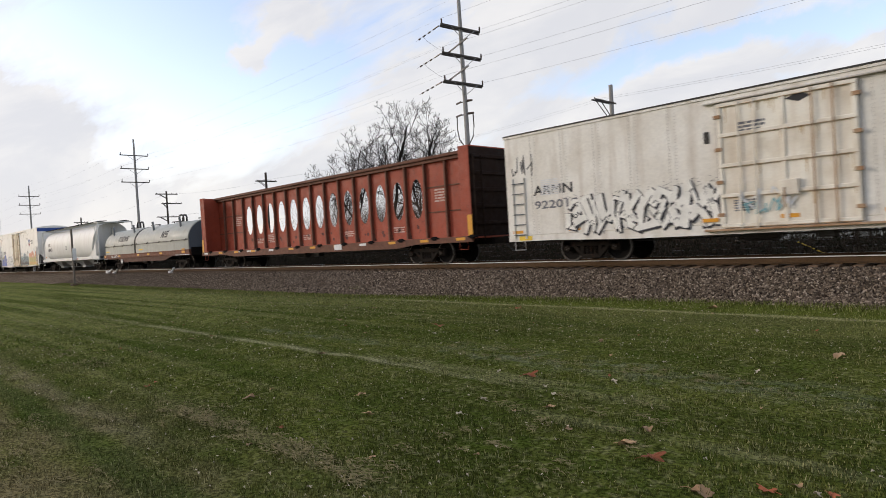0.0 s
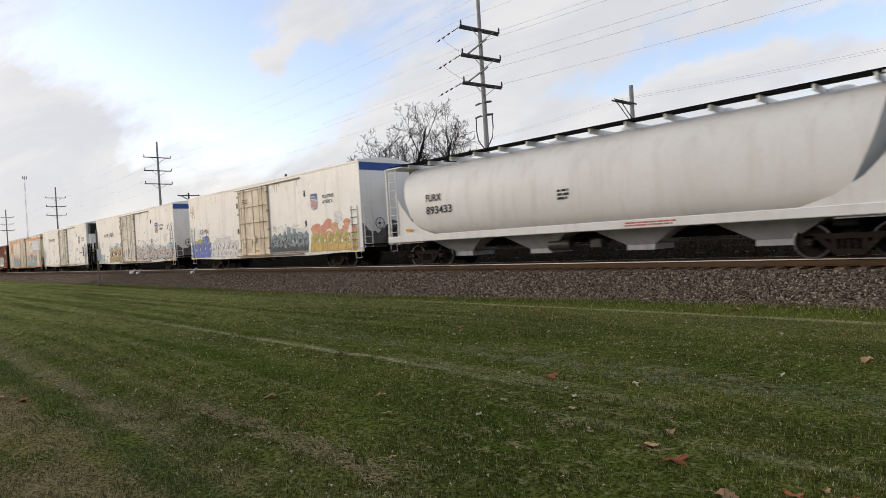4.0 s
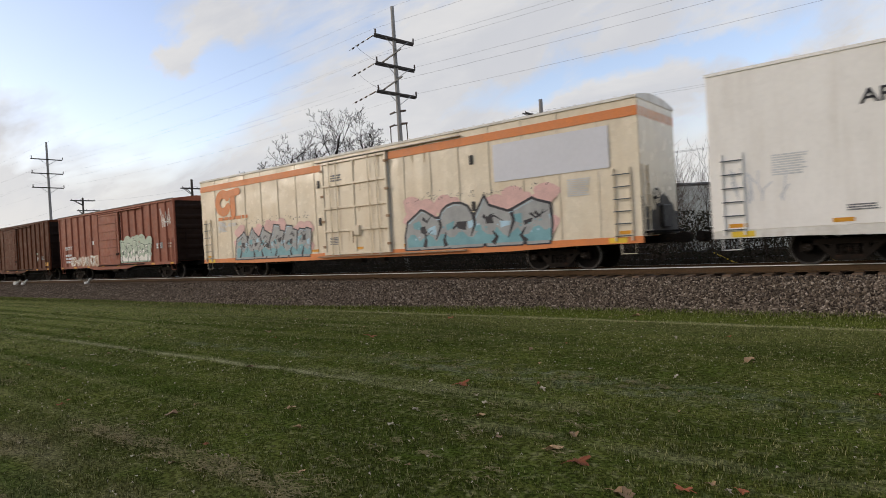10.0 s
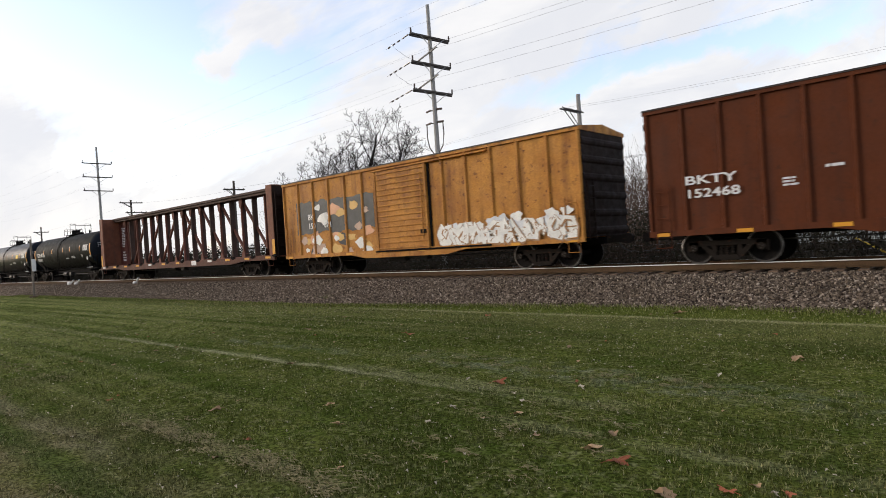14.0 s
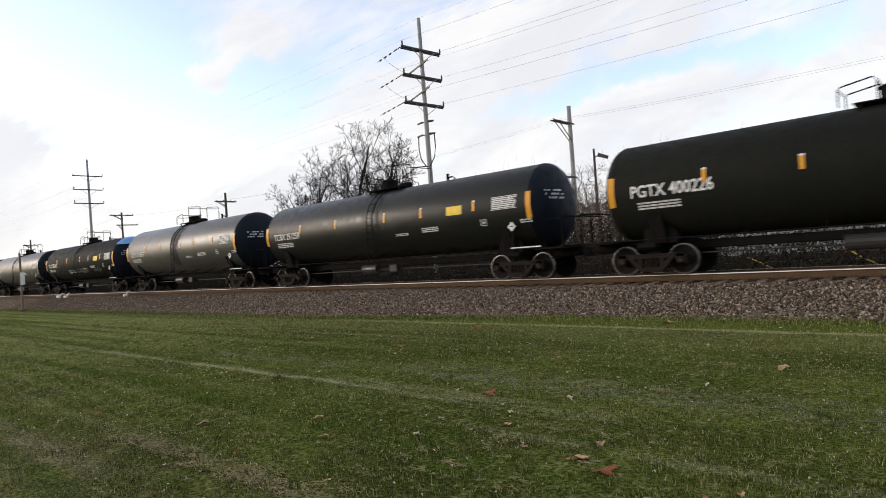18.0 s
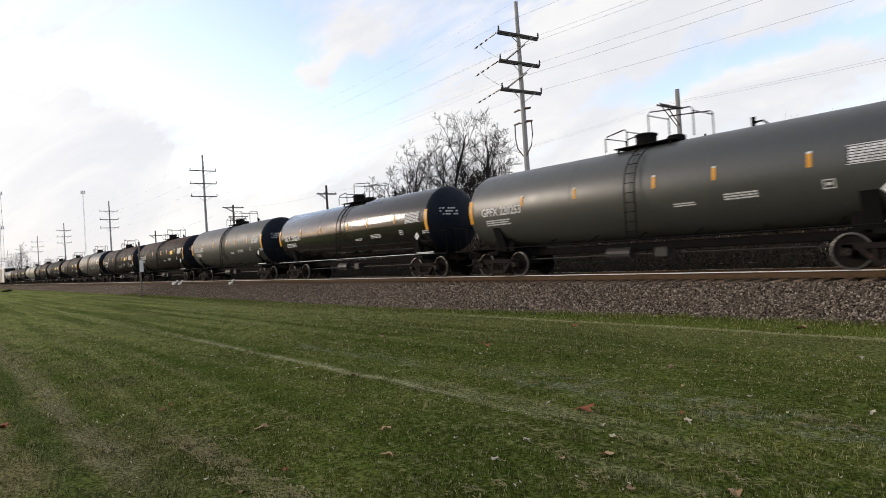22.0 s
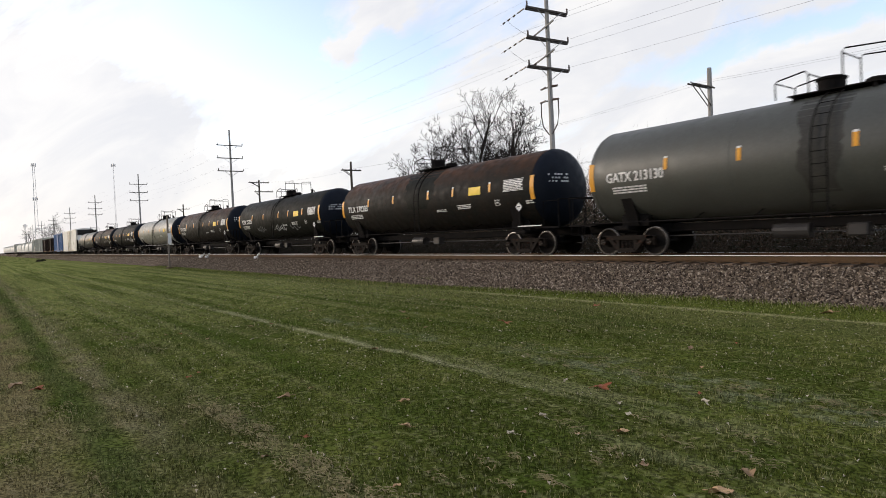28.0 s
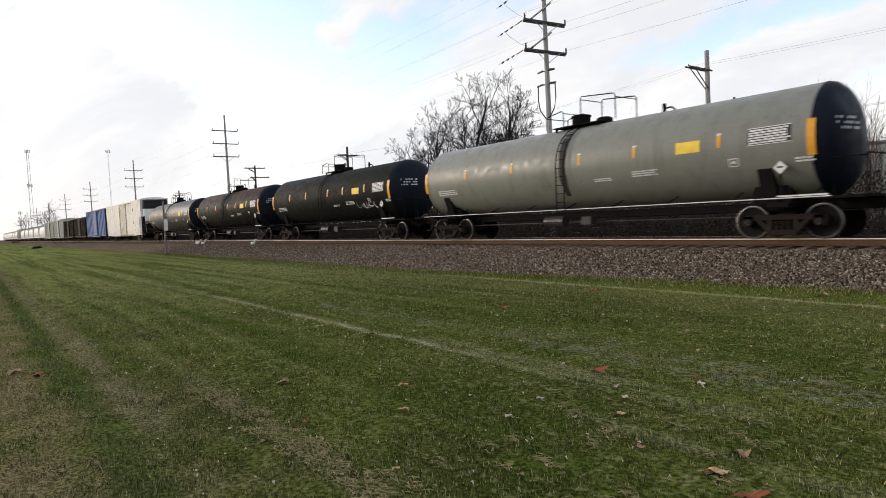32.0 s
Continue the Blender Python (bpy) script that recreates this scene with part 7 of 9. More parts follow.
def axis(points):
    out = []
    for a, b, n in points:
        out += [a + (b - a) * i / n for i in range(n)]
    return out + [points[-1][1]]


def make_ground():
    xs = axis([(-3000, -300, 8), (-300, -60, 12), (-60, -30, 20), (-30, 6, 60), (6, 60, 8), (60, 3000, 8)])
    ys = axis([(-3000, -40, 8), (-40, 0, 8), (0, 15, 40), (15, 60, 12), (60, 3000, 10)])
    rng = random.Random(4)
    v = [(x, y, ground_height(x, y) + (rng.uniform(-0.012, 0.012) if 0 < y < 15 and -40 < x < 6 else 0)) for y in ys for x in xs]
    n = len(xs)
    f = [(j * n + i, j * n + i + 1, (j + 1) * n + i + 1, (j + 1) * n + i) for j in range(len(ys) - 1) for i in range(n - 1)]
    b = Build()
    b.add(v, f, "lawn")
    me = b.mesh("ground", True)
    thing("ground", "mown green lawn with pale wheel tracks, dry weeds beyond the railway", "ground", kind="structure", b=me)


def bed_profile(y):
    """Height of the ballast at that distance."""
    pts = [(13.9, -0.03), (14.6, 0.06), (17.3, 0.585), (20.6, 0.585), (23.4, 0.0), (24.2, -0.03)]
    for (a, za), (b, zb) in zip(pts, pts[1:]):
        if a <= y <= b:
            return za + (zb - za) * (y - a) / (b - a)
    return -0.03


def bed_shift(x):
    """How far the foot of the stones lies beyond its mean line."""
    return float(np.interp(x, [-60, -36, -24, -18, -14, -10, -6, 0], [-0.15, -0.55, -0.80, -0.75, -0.15, 0.35, 0.50, 0.50]))


def make_ballast():
    rng = np.random.default_rng(3)
    xs = axis([(-3000, -400, 10), (-400, -90, 60), (-90, 8, 330), (8, 3000, 12)])
    ys = [13.9, 14.2, 14.5, 14.8, 15.1, 15.5, 15.9, 16.3, 16.7, 17.0, 17.3, 17.6, 18.0, 19.0, 20.0, 20.6, 21.5, 22.5, 23.4, 24.2]
    v, f = [], []
    for x in xs:
        for y in ys:
            e = (0.06 * math.sin(x * 0.83 + 1) if y < 15 else 0) + bed_shift(x) * min(1.0, max(0.0, (17.3 - y) / 2.8))
            v.append((x, y + e, bed_profile(y) + rng.uniform(-0.02, 0.02)))
    n = len(ys)
    for i in range(len(xs) - 1):
        for j in range(n - 1):
            f.append((i * n + j, (i + 1) * n + j, (i + 1) * n + j + 1, i * n + j + 1))
    b = Build()
    b.add(v, f, "ballast")
    thing("ballast", "bed of crushed purplish grey stone under the track", "ballast", kind="structure", b=b)
    # loose stones over the near slope
    k = 84000
    x = np.concatenate([rng.uniform(-30, 4, k - 24000), rng.uniform(-62, -30, 24000)])
    y = 14.15 + 3.75 * rng.random(k) ** 0.9
    z = np.interp(y, [13.9, 14.6, 17.3, 20.6], [-0.03, 0.06, 0.585, 0.585])
    y = y + np.array([bed_shift(q) for q in x]) * np.clip((17.3 - y) / 2.8, 0, 1)
    octa = np.array([(1, 0, 0), (-1, 0, 0), (0, 1, 0), (0, -1, 0), (0, 0, 1), (0, 0, -1)], float)
    tri = np.array([(0, 2, 4), (2, 1, 4), (1, 3, 4), (3, 0, 4), (2, 0, 5), (1, 2, 5), (3, 1, 5), (0, 3, 5)])
    size = rng.uniform(0.018, 0.046, (k, 1, 1)) * rng.uniform(0.6, 1.25, (k, 1, 3))
    a = rng.uniform(0, 6.28, k)
    t = rng.uniform(-0.7, 0.7, k)
    pts = octa[None] * size + rng.normal(0, 0.006, (k, 6, 3))
    ca, sa, ct, st = np.cos(a)[:, None], np.sin(a)[:, None], np.cos(t)[:, None], np.sin(t)[:, None]
    px, py, pz = pts[..., 0], pts[..., 1], pts[..., 2]
    py, pz = py * ct - pz * st, py * st + pz * ct
    px, py = px * ca - py * sa, px * sa + py * ca
    pts = np.stack([px + x[:, None], py + y[:, None], pz + z[:, None] + 0.012], -1)
    faces = (tri[None] + 6 * np.arange(k)[:, None, None]).reshape(-1, 3)
    thing("ballast_stones", "loose crushed stone on the slope of the track bed", "stones", kind="stuff", b=arrays_mesh("ballast_stones", pts.reshape(-1, 3), faces, "stone"))


def make_track():
    prof = [(-0.07, -0.186), (0.07, -0.186), (0.07, -0.172), (0.012, -0.150), (0.010, -0.045), (0.034, -0.032), (0.036, -0.006), (0.028, -0.001)]
    head = [(0.028, -0.001), (0.0, 0.0), (-0.028, -0.001)]
    for s in (-1, 1):
        b = Build()
        y = YC + s * GAUGE
        ring = prof + head[1:] + [(-0.036, -0.006), (-0.034, -0.032), (-0.010, -0.045), (-0.012, -0.150), (-0.07, -0.172)]
        xs = axis([(-3000, -200, 8), (-200, 20, 40), (20, 600, 4)])
        b.rings([[(x, y + p, RAIL + q) for p, q in ring] for x in xs], "rail_web")
        b.add([(x, y + p, RAIL + 0.002) for x in (xs[0], xs[-1]) for p in (-0.027, 0.027)], [(0, 2, 3, 1)], "rail_head_glint")
        # near rail only: the glint on the head's corner as a pale strip
        if s < 0:
            b.add([(x, y + p, RAIL + q) for x in (xs[0], xs[-1]) for p, q in ((-0.0378, -0.022), (-0.0385, -0.006), (-0.022, 0.004))], [(0, 3, 4, 1), (1, 4, 5, 2)], "rail_head_glint")
        thing("rail", "rust-brown steel rail, worn head with sky glint in its colour", "rail", group="rails", kind="structure", b=b)
    b = Build()
    b.box(-0.115, 0.115, -1.30, 1.30, -0.18, 0.0, "tie", 0.012)
    tie = b.mesh("tie")
    b = Build()
    b.box(-0.10, 0.10, -0.17, 0.17, 0.0, 0.02, "rail_web", 0.004)
    for sx in (-0.06, 0.06):
        for sy in (-0.11, 0.11):
            b.box(sx - 0.015, sx + 0.015, sy - 0.015, sy + 0.015, 0.02, 0.045, "rail_web")
    tieplate = b.mesh("tie_plate")
    bed = tagged(new("track_ties"), "row of weathered wooden railway ties", "railway ties", kind="structure")
    rng = random.Random(8)
    for i in range(250):
        x = 4 - 0.495 * i
        part("tie", tie, bed, at=pose(x + rng.uniform(-0.02, 0.02), YC + rng.uniform(-0.04, 0.04), RAIL - 0.207, 0, 0, rng.uniform(-0.6, 0.6)))
        if i < 110:
            part("tie_plate", tieplate, bed, at=pose(x, YC - GAUGE, RAIL - 0.205))


def make_grass():
    rng = np.random.default_rng(12)
    n = 760000
    r, th = 2.3 + 62 * rng.random(n) ** 1.5, np.radians(rng.uniform(76, 186, n))
    x, y = r * np.cos(th) + 0.5, r * np.sin(th) * 1.0 + 0.2
    ok = (y < 14.35 + np.interp(x, [-60, -36, -24, -18, -14, -10, -6, 0], [-0.15, -0.55, -0.80, -0.75, -0.15, 0.35, 0.50, 0.50])) & (y > -1.5)
    ok &= rng.random(n) < np.clip((r - 2.0) / 3.2, 0.0, 1.0) ** 1.3
    # the same turf all round, thinner away from the view
    m = 110000
    rr, tt = 9.0 * rng.random(m) ** 0.7, rng.uniform(0, 6.283, m)
    around = (rng.random(m) < np.clip((4.6 - rr) / 2.4, 0.0, 1.0)) | (np.abs(np.degrees(tt) - 131) > 55 + rng.normal(0, 3, m))
    x, y = np.concatenate([x[ok], (rr * np.cos(tt) + 0.5)[around]]), np.concatenate([y[ok], (rr * np.sin(tt) + 0.2)[around]])
    edge_x = rng.uniform(-60, 4, 26000)
    edge_y = 14.30 + np.array([bed_shift(q) for q in edge_x]) - np.abs(rng.normal(-0.1, 0.42, 26000))
    tuft = 0.45 + 1.1 * (0.5 + 0.25 * np.sin(x * 9.1 + 2.1 * np.sin(y * 5.3)) + 0.25 * np.sin(y * 11.7 + 1.7 * np.sin(x * 6.1)))
    h = np.concatenate([rng.uniform(0.020, 0.042, len(x)) * tuft, rng.uniform(0.05, 0.13, 26000)])
    x, y = np.concatenate([x, edge_x]), np.concatenate([y, edge_y])
    n = len(x)
    far = np.clip(np.hypot(x, y) / 9, 1, 3)
    w, a = rng.uniform(0.0030, 0.0055, n) * far, rng.uniform(0, 6.28, n)
    lean, b = rng.uniform(0.1, 0.65, n) * h, rng.uniform(0, 6.28, n)
    z = 0.10 * np.exp(-((y - 8.5) / 3.5) ** 2) * np.clip((-x - 2) / 6, 0, 1) - 0.004
    z = np.maximum(z, np.interp(y - np.interp(x, [-60, -36, -24, -18, -14, -10, -6, 0], [-0.15, -0.55, -0.80, -0.75, -0.15, 0.35, 0.50, 0.50]), [13.9, 14.6, 17.3], [-0.03, 0.06, 0.585]))
    p = np.stack([np.stack([x + w * np.cos(a), y + w * np.sin(a), z], -1), np.stack([x - w * np.cos(a), y - w * np.sin(a), z], -1),
                  np.stack([x + lean * np.cos(b), y + lean * np.sin(b), z + h], -1)], 1)
    V, F = [p.reshape(-1, 3)], [np.arange(3 * n).reshape(-1, 3)]
    me = arrays_mesh("lawn_grass", np.concatenate(V), np.concatenate(F), "blades")
    thing("lawn_grass", "short mown grass blades, longer along the stone's edge", "grass", kind="stuff", b=me)


def make_thatch():
    """Dry clods and raked-up dead grass in lines along the lawn."""
    rng = np.random.default_rng(44)
    cx, cy, cr = [], [], []
    for x0, x1, y0, wob, n in ((-8.2, -3.9, 2.98, 0.10, 70), (-16.0, -11.0, 3.3, 0.12, 26), (-9.5, -5.6, 1.2, 0.35, 40), (-13.0, -7.0, 2.2, 0.30, 16), (-7.5, -2.0, 7.35, 0.25, 26), (-4.6, -2.4, 4.6, 0.8, 22)):
        cx.append(rng.uniform(x0, x1, n))
        cy.append(y0 + rng.normal(0, wob, n))
        cr.append(rng.uniform(0.03, 0.10, n))
    cx, cy, cr = np.concatenate(cx), np.concatenate(cy), np.concatenate(cr)
    m = 18
    k = len(cx) * m
    X = np.repeat(cx, m) + rng.normal(0, 1, k) * np.repeat(cr, m) * 1.3
    Y = np.repeat(cy, m) + rng.normal(0, 1, k) * np.repeat(cr, m) * 0.6
    Z = 0.10 * np.exp(-((Y - 8.5) / 3.5) ** 2) * np.clip((-X - 2) / 6, 0, 1) + 0.012 + rng.random(k) * 0.035
    a, ln, w = rng.uniform(-0.9, 0.9, k), rng.uniform(0.02, 0.06, k), rng.uniform(0.003, 0.007, k)
    dx, dy = np.cos(a) * ln, np.sin(a) * ln
    p = np.stack([np.stack([X - dx, Y - dy, Z], -1), np.stack([X + dy * 0.1, Y - w, Z + 0.01], -1), np.stack([X + dx, Y + dy, Z + rng.uniform(-0.01, 0.02, k)], -1), np.stack([X - dy * 0.1, Y + w, Z + 0.012], -1)], 1)
    thing("dry_thatch", "raked lines of dry dead grass lying on the lawn", "dead grass", kind="stuff", b=arrays_mesh("dry_thatch", p.reshape(-1, 3), np.arange(4 * k).reshape(-1, 4), "thatch"))


LEAF_SHAPES = []


def make_leaves():
    for sh, mat in ((5, "leaf_tan"), (7, "leaf_red"), (4, "leaf_pale")):
        b = Build()
        n = sh * 4
        ring = []
        for k in range(n):
            t = 2 * math.pi * k / n
            r = 0.055 * (0.62 + 0.38 * abs(math.cos(t * sh / 2)) ** 0.7) * (1.15 if math.cos(t) > 0.5 else 0.9)
            r *= (0.74 if sh == 4 else 1.0) * (1.0 + 0.16 * math.sin(5 * t + sh))
            ring.append((r * math.cos(t) * 1.25, r * math.sin(t), 0.012 + 0.011 * math.sin(2 * t + sh) + 0.008 * math.cos(3 * t)))
        b.add([(0, 0, 0.006), *ring], [(0, 1 + k, 1 + (k + 1) % n) for k in range(n)], mat)
        b.add([(p[0], p[1], p[2] - 0.003) for p in [(0, 0, 0.006), *ring]], [(0, 1 + (k + 1) % n, 1 + k) for k in range(n)], mat)
        b.tube([(-0.05, 0, 0.012), (-0.08, 0.006, 0.01), (-0.11, 0.0, 0.004)], 0.0022, mat, 4)
        LEAF_SHAPES.append(b.mesh("fallen_leaf"))
    # the larger leaves lie where the turf shows them; kind 0 tan, 1 red-brown, 2 pale
    spots = [(-2.74, 5.30, 0, 1.15), (-2.71, 4.84, 0, 1.35), (-2.38, 4.66, 1, 1.35), (-1.82, 4.24, 0, 1.25), (-1.47, 4.53, 1, 1.0), (-1.34, 4.73, 0, 0.8), (-1.20, 4.66, 2, 0.7), (-7.33, 3.72, 0, 1.25),
             (-6.15, 4.60, 0, 0.9), (-5.42, 4.12, 0, 1.0), (-4.55, 4.68, 2, 0.85), (-4.70, 5.24, 2, 0.9), (-4.43, 6.08, 2, 1.0), (-3.90, 5.40, 0, 0.9), (-4.14, 5.84, 2, 0.8), (-4.94, 6.44, 1, 1.35), (-3.86, 6.69, 2, 1.05),
             (-3.82, 7.97, 2, 0.8), (-2.67, 8.07, 2, 0.9), (-2.10, 9.48, 0, 1.5), (-5.42, 13.76, 0, 1.9), (-5.35, 8.94, 0, 0.9), (-7.50, 8.85, 2, 1.1), (-12.17, 8.57, 0, 1.4), (-8.90, 5.88, 0, 1.0), (-9.09, 8.87, 1, 1.5),
             (-11.69, 4.94, 2, 0.9), (-10.78, 1.30, 0, 1.5), (-10.26, 1.52, 1, 1.4), (-5.43, 6.39, 2, 0.8), (-3.33, 4.90, 0, 0.7), (-3.62, 11.01, 2, 1.0), (-9.6, 12.2, 1, 1.4)]
    rng = random.Random(21)
    for _ in range(130):
        x, y = rng.uniform(-22, 0.5), rng.uniform(2.5, 13.6)
        spots.append((x, y, rng.choice((0, 0, 1, 2, 2, 2)), rng.uniform(0.28, 0.68)))
    words = ("tan curled leaf lying on the mown lawn", "red-brown lobed leaf lying on the mown lawn", "pale dry leaf lying on the mown lawn")
    for x, y, k, s in spots:
        ob = thing("fallen_leaf", words[k], "leaf", group="leaves on the lawn", b=LEAF_SHAPES[k])
        ob.matrix_basis = pose(x, y, ground_height(x, y) + 0.018, rng.uniform(-14, 14), rng.uniform(-14, 14), rng.uniform(0, 360)) @ Matrix.Scale(s, 4)
    n = 3400
    r2 = np.random.default_rng(5)
    x, y = r2.uniform(-30, 2, n), r2.uniform(2, 14, n)
    a, s = r2.uniform(0, 6.28, n), r2.uniform(0.006, 0.020, n)
    z = 0.10 * np.exp(-((y - 8.5) / 3.5) ** 2) * np.clip((-x - 2) / 6, 0, 1) + 0.035
    q = np.stack([np.stack([x + s * np.cos(a + o), y + s * 0.7 * np.sin(a + o), z + 0.012 * np.cos(2 * o + a)], -1) for o in (0, 1.6, 3.1, 4.7)], 1)
    thing("leaf_litter", "small scattered scraps of dry leaf in the grass", "leaf litter", kind="stuff", b=arrays_mesh("leaf_litter", q.reshape(-1, 3), np.arange(4 * n).reshape(-1, 4), "leaf_pale"))


# ---------------------------------------------------------------- poles and wires
def power_pole(x):
    pole = thing("power_pole", "tall grey wooden power pole with three crossarms", "utility pole", group="power poles")
    pole.matrix_basis = pose(x, POLE_Y, 0)
    b = Build()
    b.tube([(0, 0, -0.5), (0.05, 0, 7), (0.0, 0.0, 14), (-0.06, 0, 20.9)], 0.24, "pole_wood", 12, 0.14)
    part("shaft", b, pole)
    first = x == POLE_X
    a0, a1 = (-2.05, 1.95) if first else (-2.2, 2.1)
    for z in (18.25, 16.1, 13.95):
        b = Build()
        for s in ((-1, 1) if first else (1,)):
            b.box(s * 0.19 - 0.05, s * 0.19 + 0.05, a0 - 0.12 * s, a1 - 0.12 * s, z - 0.075, z + 0.075, "arm_wood", 0.01)
        arm = part("crossarm", b, pole, "double wooden crossarm" if first else "wooden crossarm", at=pose(0, 0, 0, 0, 0, -7 if first else 0))
        for s in (-1, 1):
            b = Build()
            b.tube([(0.26, s * 1.15, z - 0.06), (0.19, 0, z - 0.88)], 0.028, "steel", 5)
            part("brace", b, arm, "thin steel brace")
        for s in (a0 + 0.06, a1 - 0.06):
            b = Build()
            b.lathe_z([(z + 0.07, 0.03), (z + 0.12, 0.075), (z + 0.20, 0.05), (z + 0.27, 0.08), (z + 0.34, 0.05), (z + 0.42, 0.07), (z + 0.48, 0.01)], "insulator", 8, 0.1, s)
            part("insulator", b, arm)
        if first:
            b = Build()
            b.tube([(-0.25, a0 + 0.05, z + 0.02), (-1.0, a0 + 0.05, z - 0.07)], 0.055, "insulator", 7)
            b.tube([(-1.0, a0 + 0.05, z - 0.07), (-3.3, a0 + 0.05, z - 0.32)], 0.014, "insulator", 5)
            for k in range(3):
                xk = -1.35 - 0.65 * k
                b.tube([(xk, a0 + 0.05, z - 0.07 + (xk + 1.0) * 0.11), (xk - 0.24, a0 + 0.05, z - 0.09 + (xk + 0.76) * 0.11)], 0.06, "insulator", 6)
            part("strain_insulator", b, arm, "string of dark strain insulators")
    for z, w in ((17.15, 1.15), (15.0, 1.15)) if first else ():
        b = Build()
        b.beam((-w, -0.25, z - 0.42), (w * 0.72, -0.25, z + 0.16), 0.09, 0.10, "pole_wood")
        part("jumper_arm", b, pole, "slanting grey wooden jumper arm")
        b = Build()
        b.tube([(-w - 0.28, -0.25, z - 0.52), (-w + 0.1, -0.25, z - 0.42)], 0.07, "insulator", 7)
        part("jumper_insulator", b, pole)
        b = Build()
        b.tube([(-w - 0.2, -0.25, z - 0.46), (-w - 0.7, -0.9, z - 0.05), (-w - 1.1, -1.6, z + 0.5), (-w - 1.2, -2.0, z + 0.85)], 0.012, "wire", 4)
        part("jumper_wire", b, pole)
    for z, w in ((12.55, 0.72), (11.55, 0.80)) if first else ():
        b = Build()
        b.beam((-w, 0.0, z + 0.06), (w, 0.0, z - 0.03), 0.07, 0.10, "arm_wood")
        part("small_bracket", b, pole)
        for s in (-1, 1):
            b = Build()
            b.tube([(s * w * 0.45, -0.1, z + 0.05), (s * w * 1.15, -0.1, z - 0.02)], 0.075, "insulator", 7)
            part("insulator", b, pole)
    if x != POLE_X:
        return pole
    b = Build()
    for s in (-1, 1):
        b.tube([(s * 0.85, -0.1, 11.5), (s * 0.88, -0.1, 10.5), (s * 0.72, -0.1, 9.7), (s * 0.15, -0.1, 9.0)], 0.045, "insulator", 6)
    part("drop_cable", b, pole)
    return pole


def sag(b, p, q, drop, r, mat="wire", n=14):
    pts = []
    for i in range(n + 1):
        t = i / n
        pts.append((p[0] + (q[0] - p[0]) * t, p[1] + (q[1] - p[1]) * t, p[2] + (q[2] - p[2]) * t - 4 * drop * t * (1 - t)))
    b.tube(pts, r, mat, 4)


def make_poles():
    xs = [POLE_X - POLE_STEP * k for k in range(-1, 9)]
    for x in xs:
        power_pole(x)
    for z in (18.6, 16.45, 14.3):
        for y in (-2.28, 2.08):
            for a, c in zip(xs, xs[1:]):
                b = Build()
                sag(b, (a, POLE_Y + y, z), (c, POLE_Y + y, z), 0.7, 0.0065 if a > POLE_X else 0.0042)
                thing("power_line", "thin dark overhead power line strung between poles", "power line", group="power lines", b=b)
    for a, c in zip(xs, xs[1:]):
        b = Build()
        sag(b, (a, POLE_Y, 20.9), (c, POLE_Y, 20.9), 0.6, 0.004)
        thing("power_line", "thin earth wire over the pole tops", "power line", group="power lines", b=b)

    def small(x, y, h, kind, lean=0.0):
        p = thing("telephone_pole", "short dark wooden pole with crossarms and insulators", "utility pole", group="telephone poles")
        p.matrix_basis = pose(x, y, 0, 0, lean, 0)
        b = Build()
        b.tube([(0, 0, -0.5), (0, 0, h)], 0.27 if kind == "side" else 0.20, "pole_wood" if kind == "side" else "pole_dark", 10, 0.22 if kind == "side" else 0.15)
        part("shaft", b, p)
        tiers = {"side": ((h - 1.95, -3.6, 0.55), (h - 7.8, -3.2, 0.55)), "tee": ((h - 1.2, -1.5, 1.5),), "multi": ((h - 0.5, -1.9, 1.9), (h - 2.2, -0.9, 2.6), (h - 4.6, -1.9, 1.9))}[kind]
        for z, a, c in tiers:
            b = Build()
            for s in (-1, 1):
                b.box(s * 0.2 - 0.05, s * 0.2 + 0.05, a, c, z - 0.07, z + 0.07, "arm_wood")
            arm = part("crossarm", b, p)
            b = Build()
            b.tube([(0.24, a * 0.75, z), (0.16, 0, z - 1.9 if kind == "side" else z - 0.8)], 0.05, "arm_wood", 5)
            b.tube([(-0.24, a * 0.75, z), (-0.16, 0, z - 1.9 if kind == "side" else z - 0.8)], 0.05, "arm_wood", 5)
            part("brace", b, arm)
            for t in (0.05, 0.4, 0.75, 0.98):
                b = Build()
                b.lathe_z([(z + 0.07, 0.025), (z + 0.15, 0.06), (z + 0.24, 0.03)], "insulator", 8, 0, a + (c - a) * t)
                part("insulator", b, arm)
        return p
    small(-33.1, 60.0, 17.2, "side")
    small(-77.7, 44.0, 12.6, "tee")
    small(-112.9, 44.0, 13.4, "multi")
    small(-165.4, 44.0, 12.2, "tee")
    spans = []
    for y in (-2.4, -1.5):
        spans += [((-33.1, 60 + y, 15.5), (32.0, 62 + y, 16.0), 0.9, 0.007), ((-33.1, 60 + y, 15.5), (-77.7, 44, 11.6), 0.9, 0.006),
                  ((-33.1, 60 + y, 9.6), (32.0, 58 + y, 9.3), 0.5, 0.013), ((-33.1, 60 + y, 9.6), (-112.9, 44, 9.0), 0.7, 0.009)]
    spans += [((-77.7, 44, 11.4), (-112.9, 44, 12.9), 0.4, 0.007), ((-112.9, 44, 12.9), (-165.4, 44, 11.0), 0.4, 0.007)]
    for p, q, d, r in spans:
        b = Build()
        sag(b, p, q, d, r)
        thing("telephone_cable", "sagging telephone cable between the short poles", "cable", group="telephone cables", b=b)
    lamp = thing("street_lamp", "dark slim pole with a small floodlight head", "street lamp")
    lamp.matrix_basis = pose(-25.4, 50.0, 0)
    b = Build()
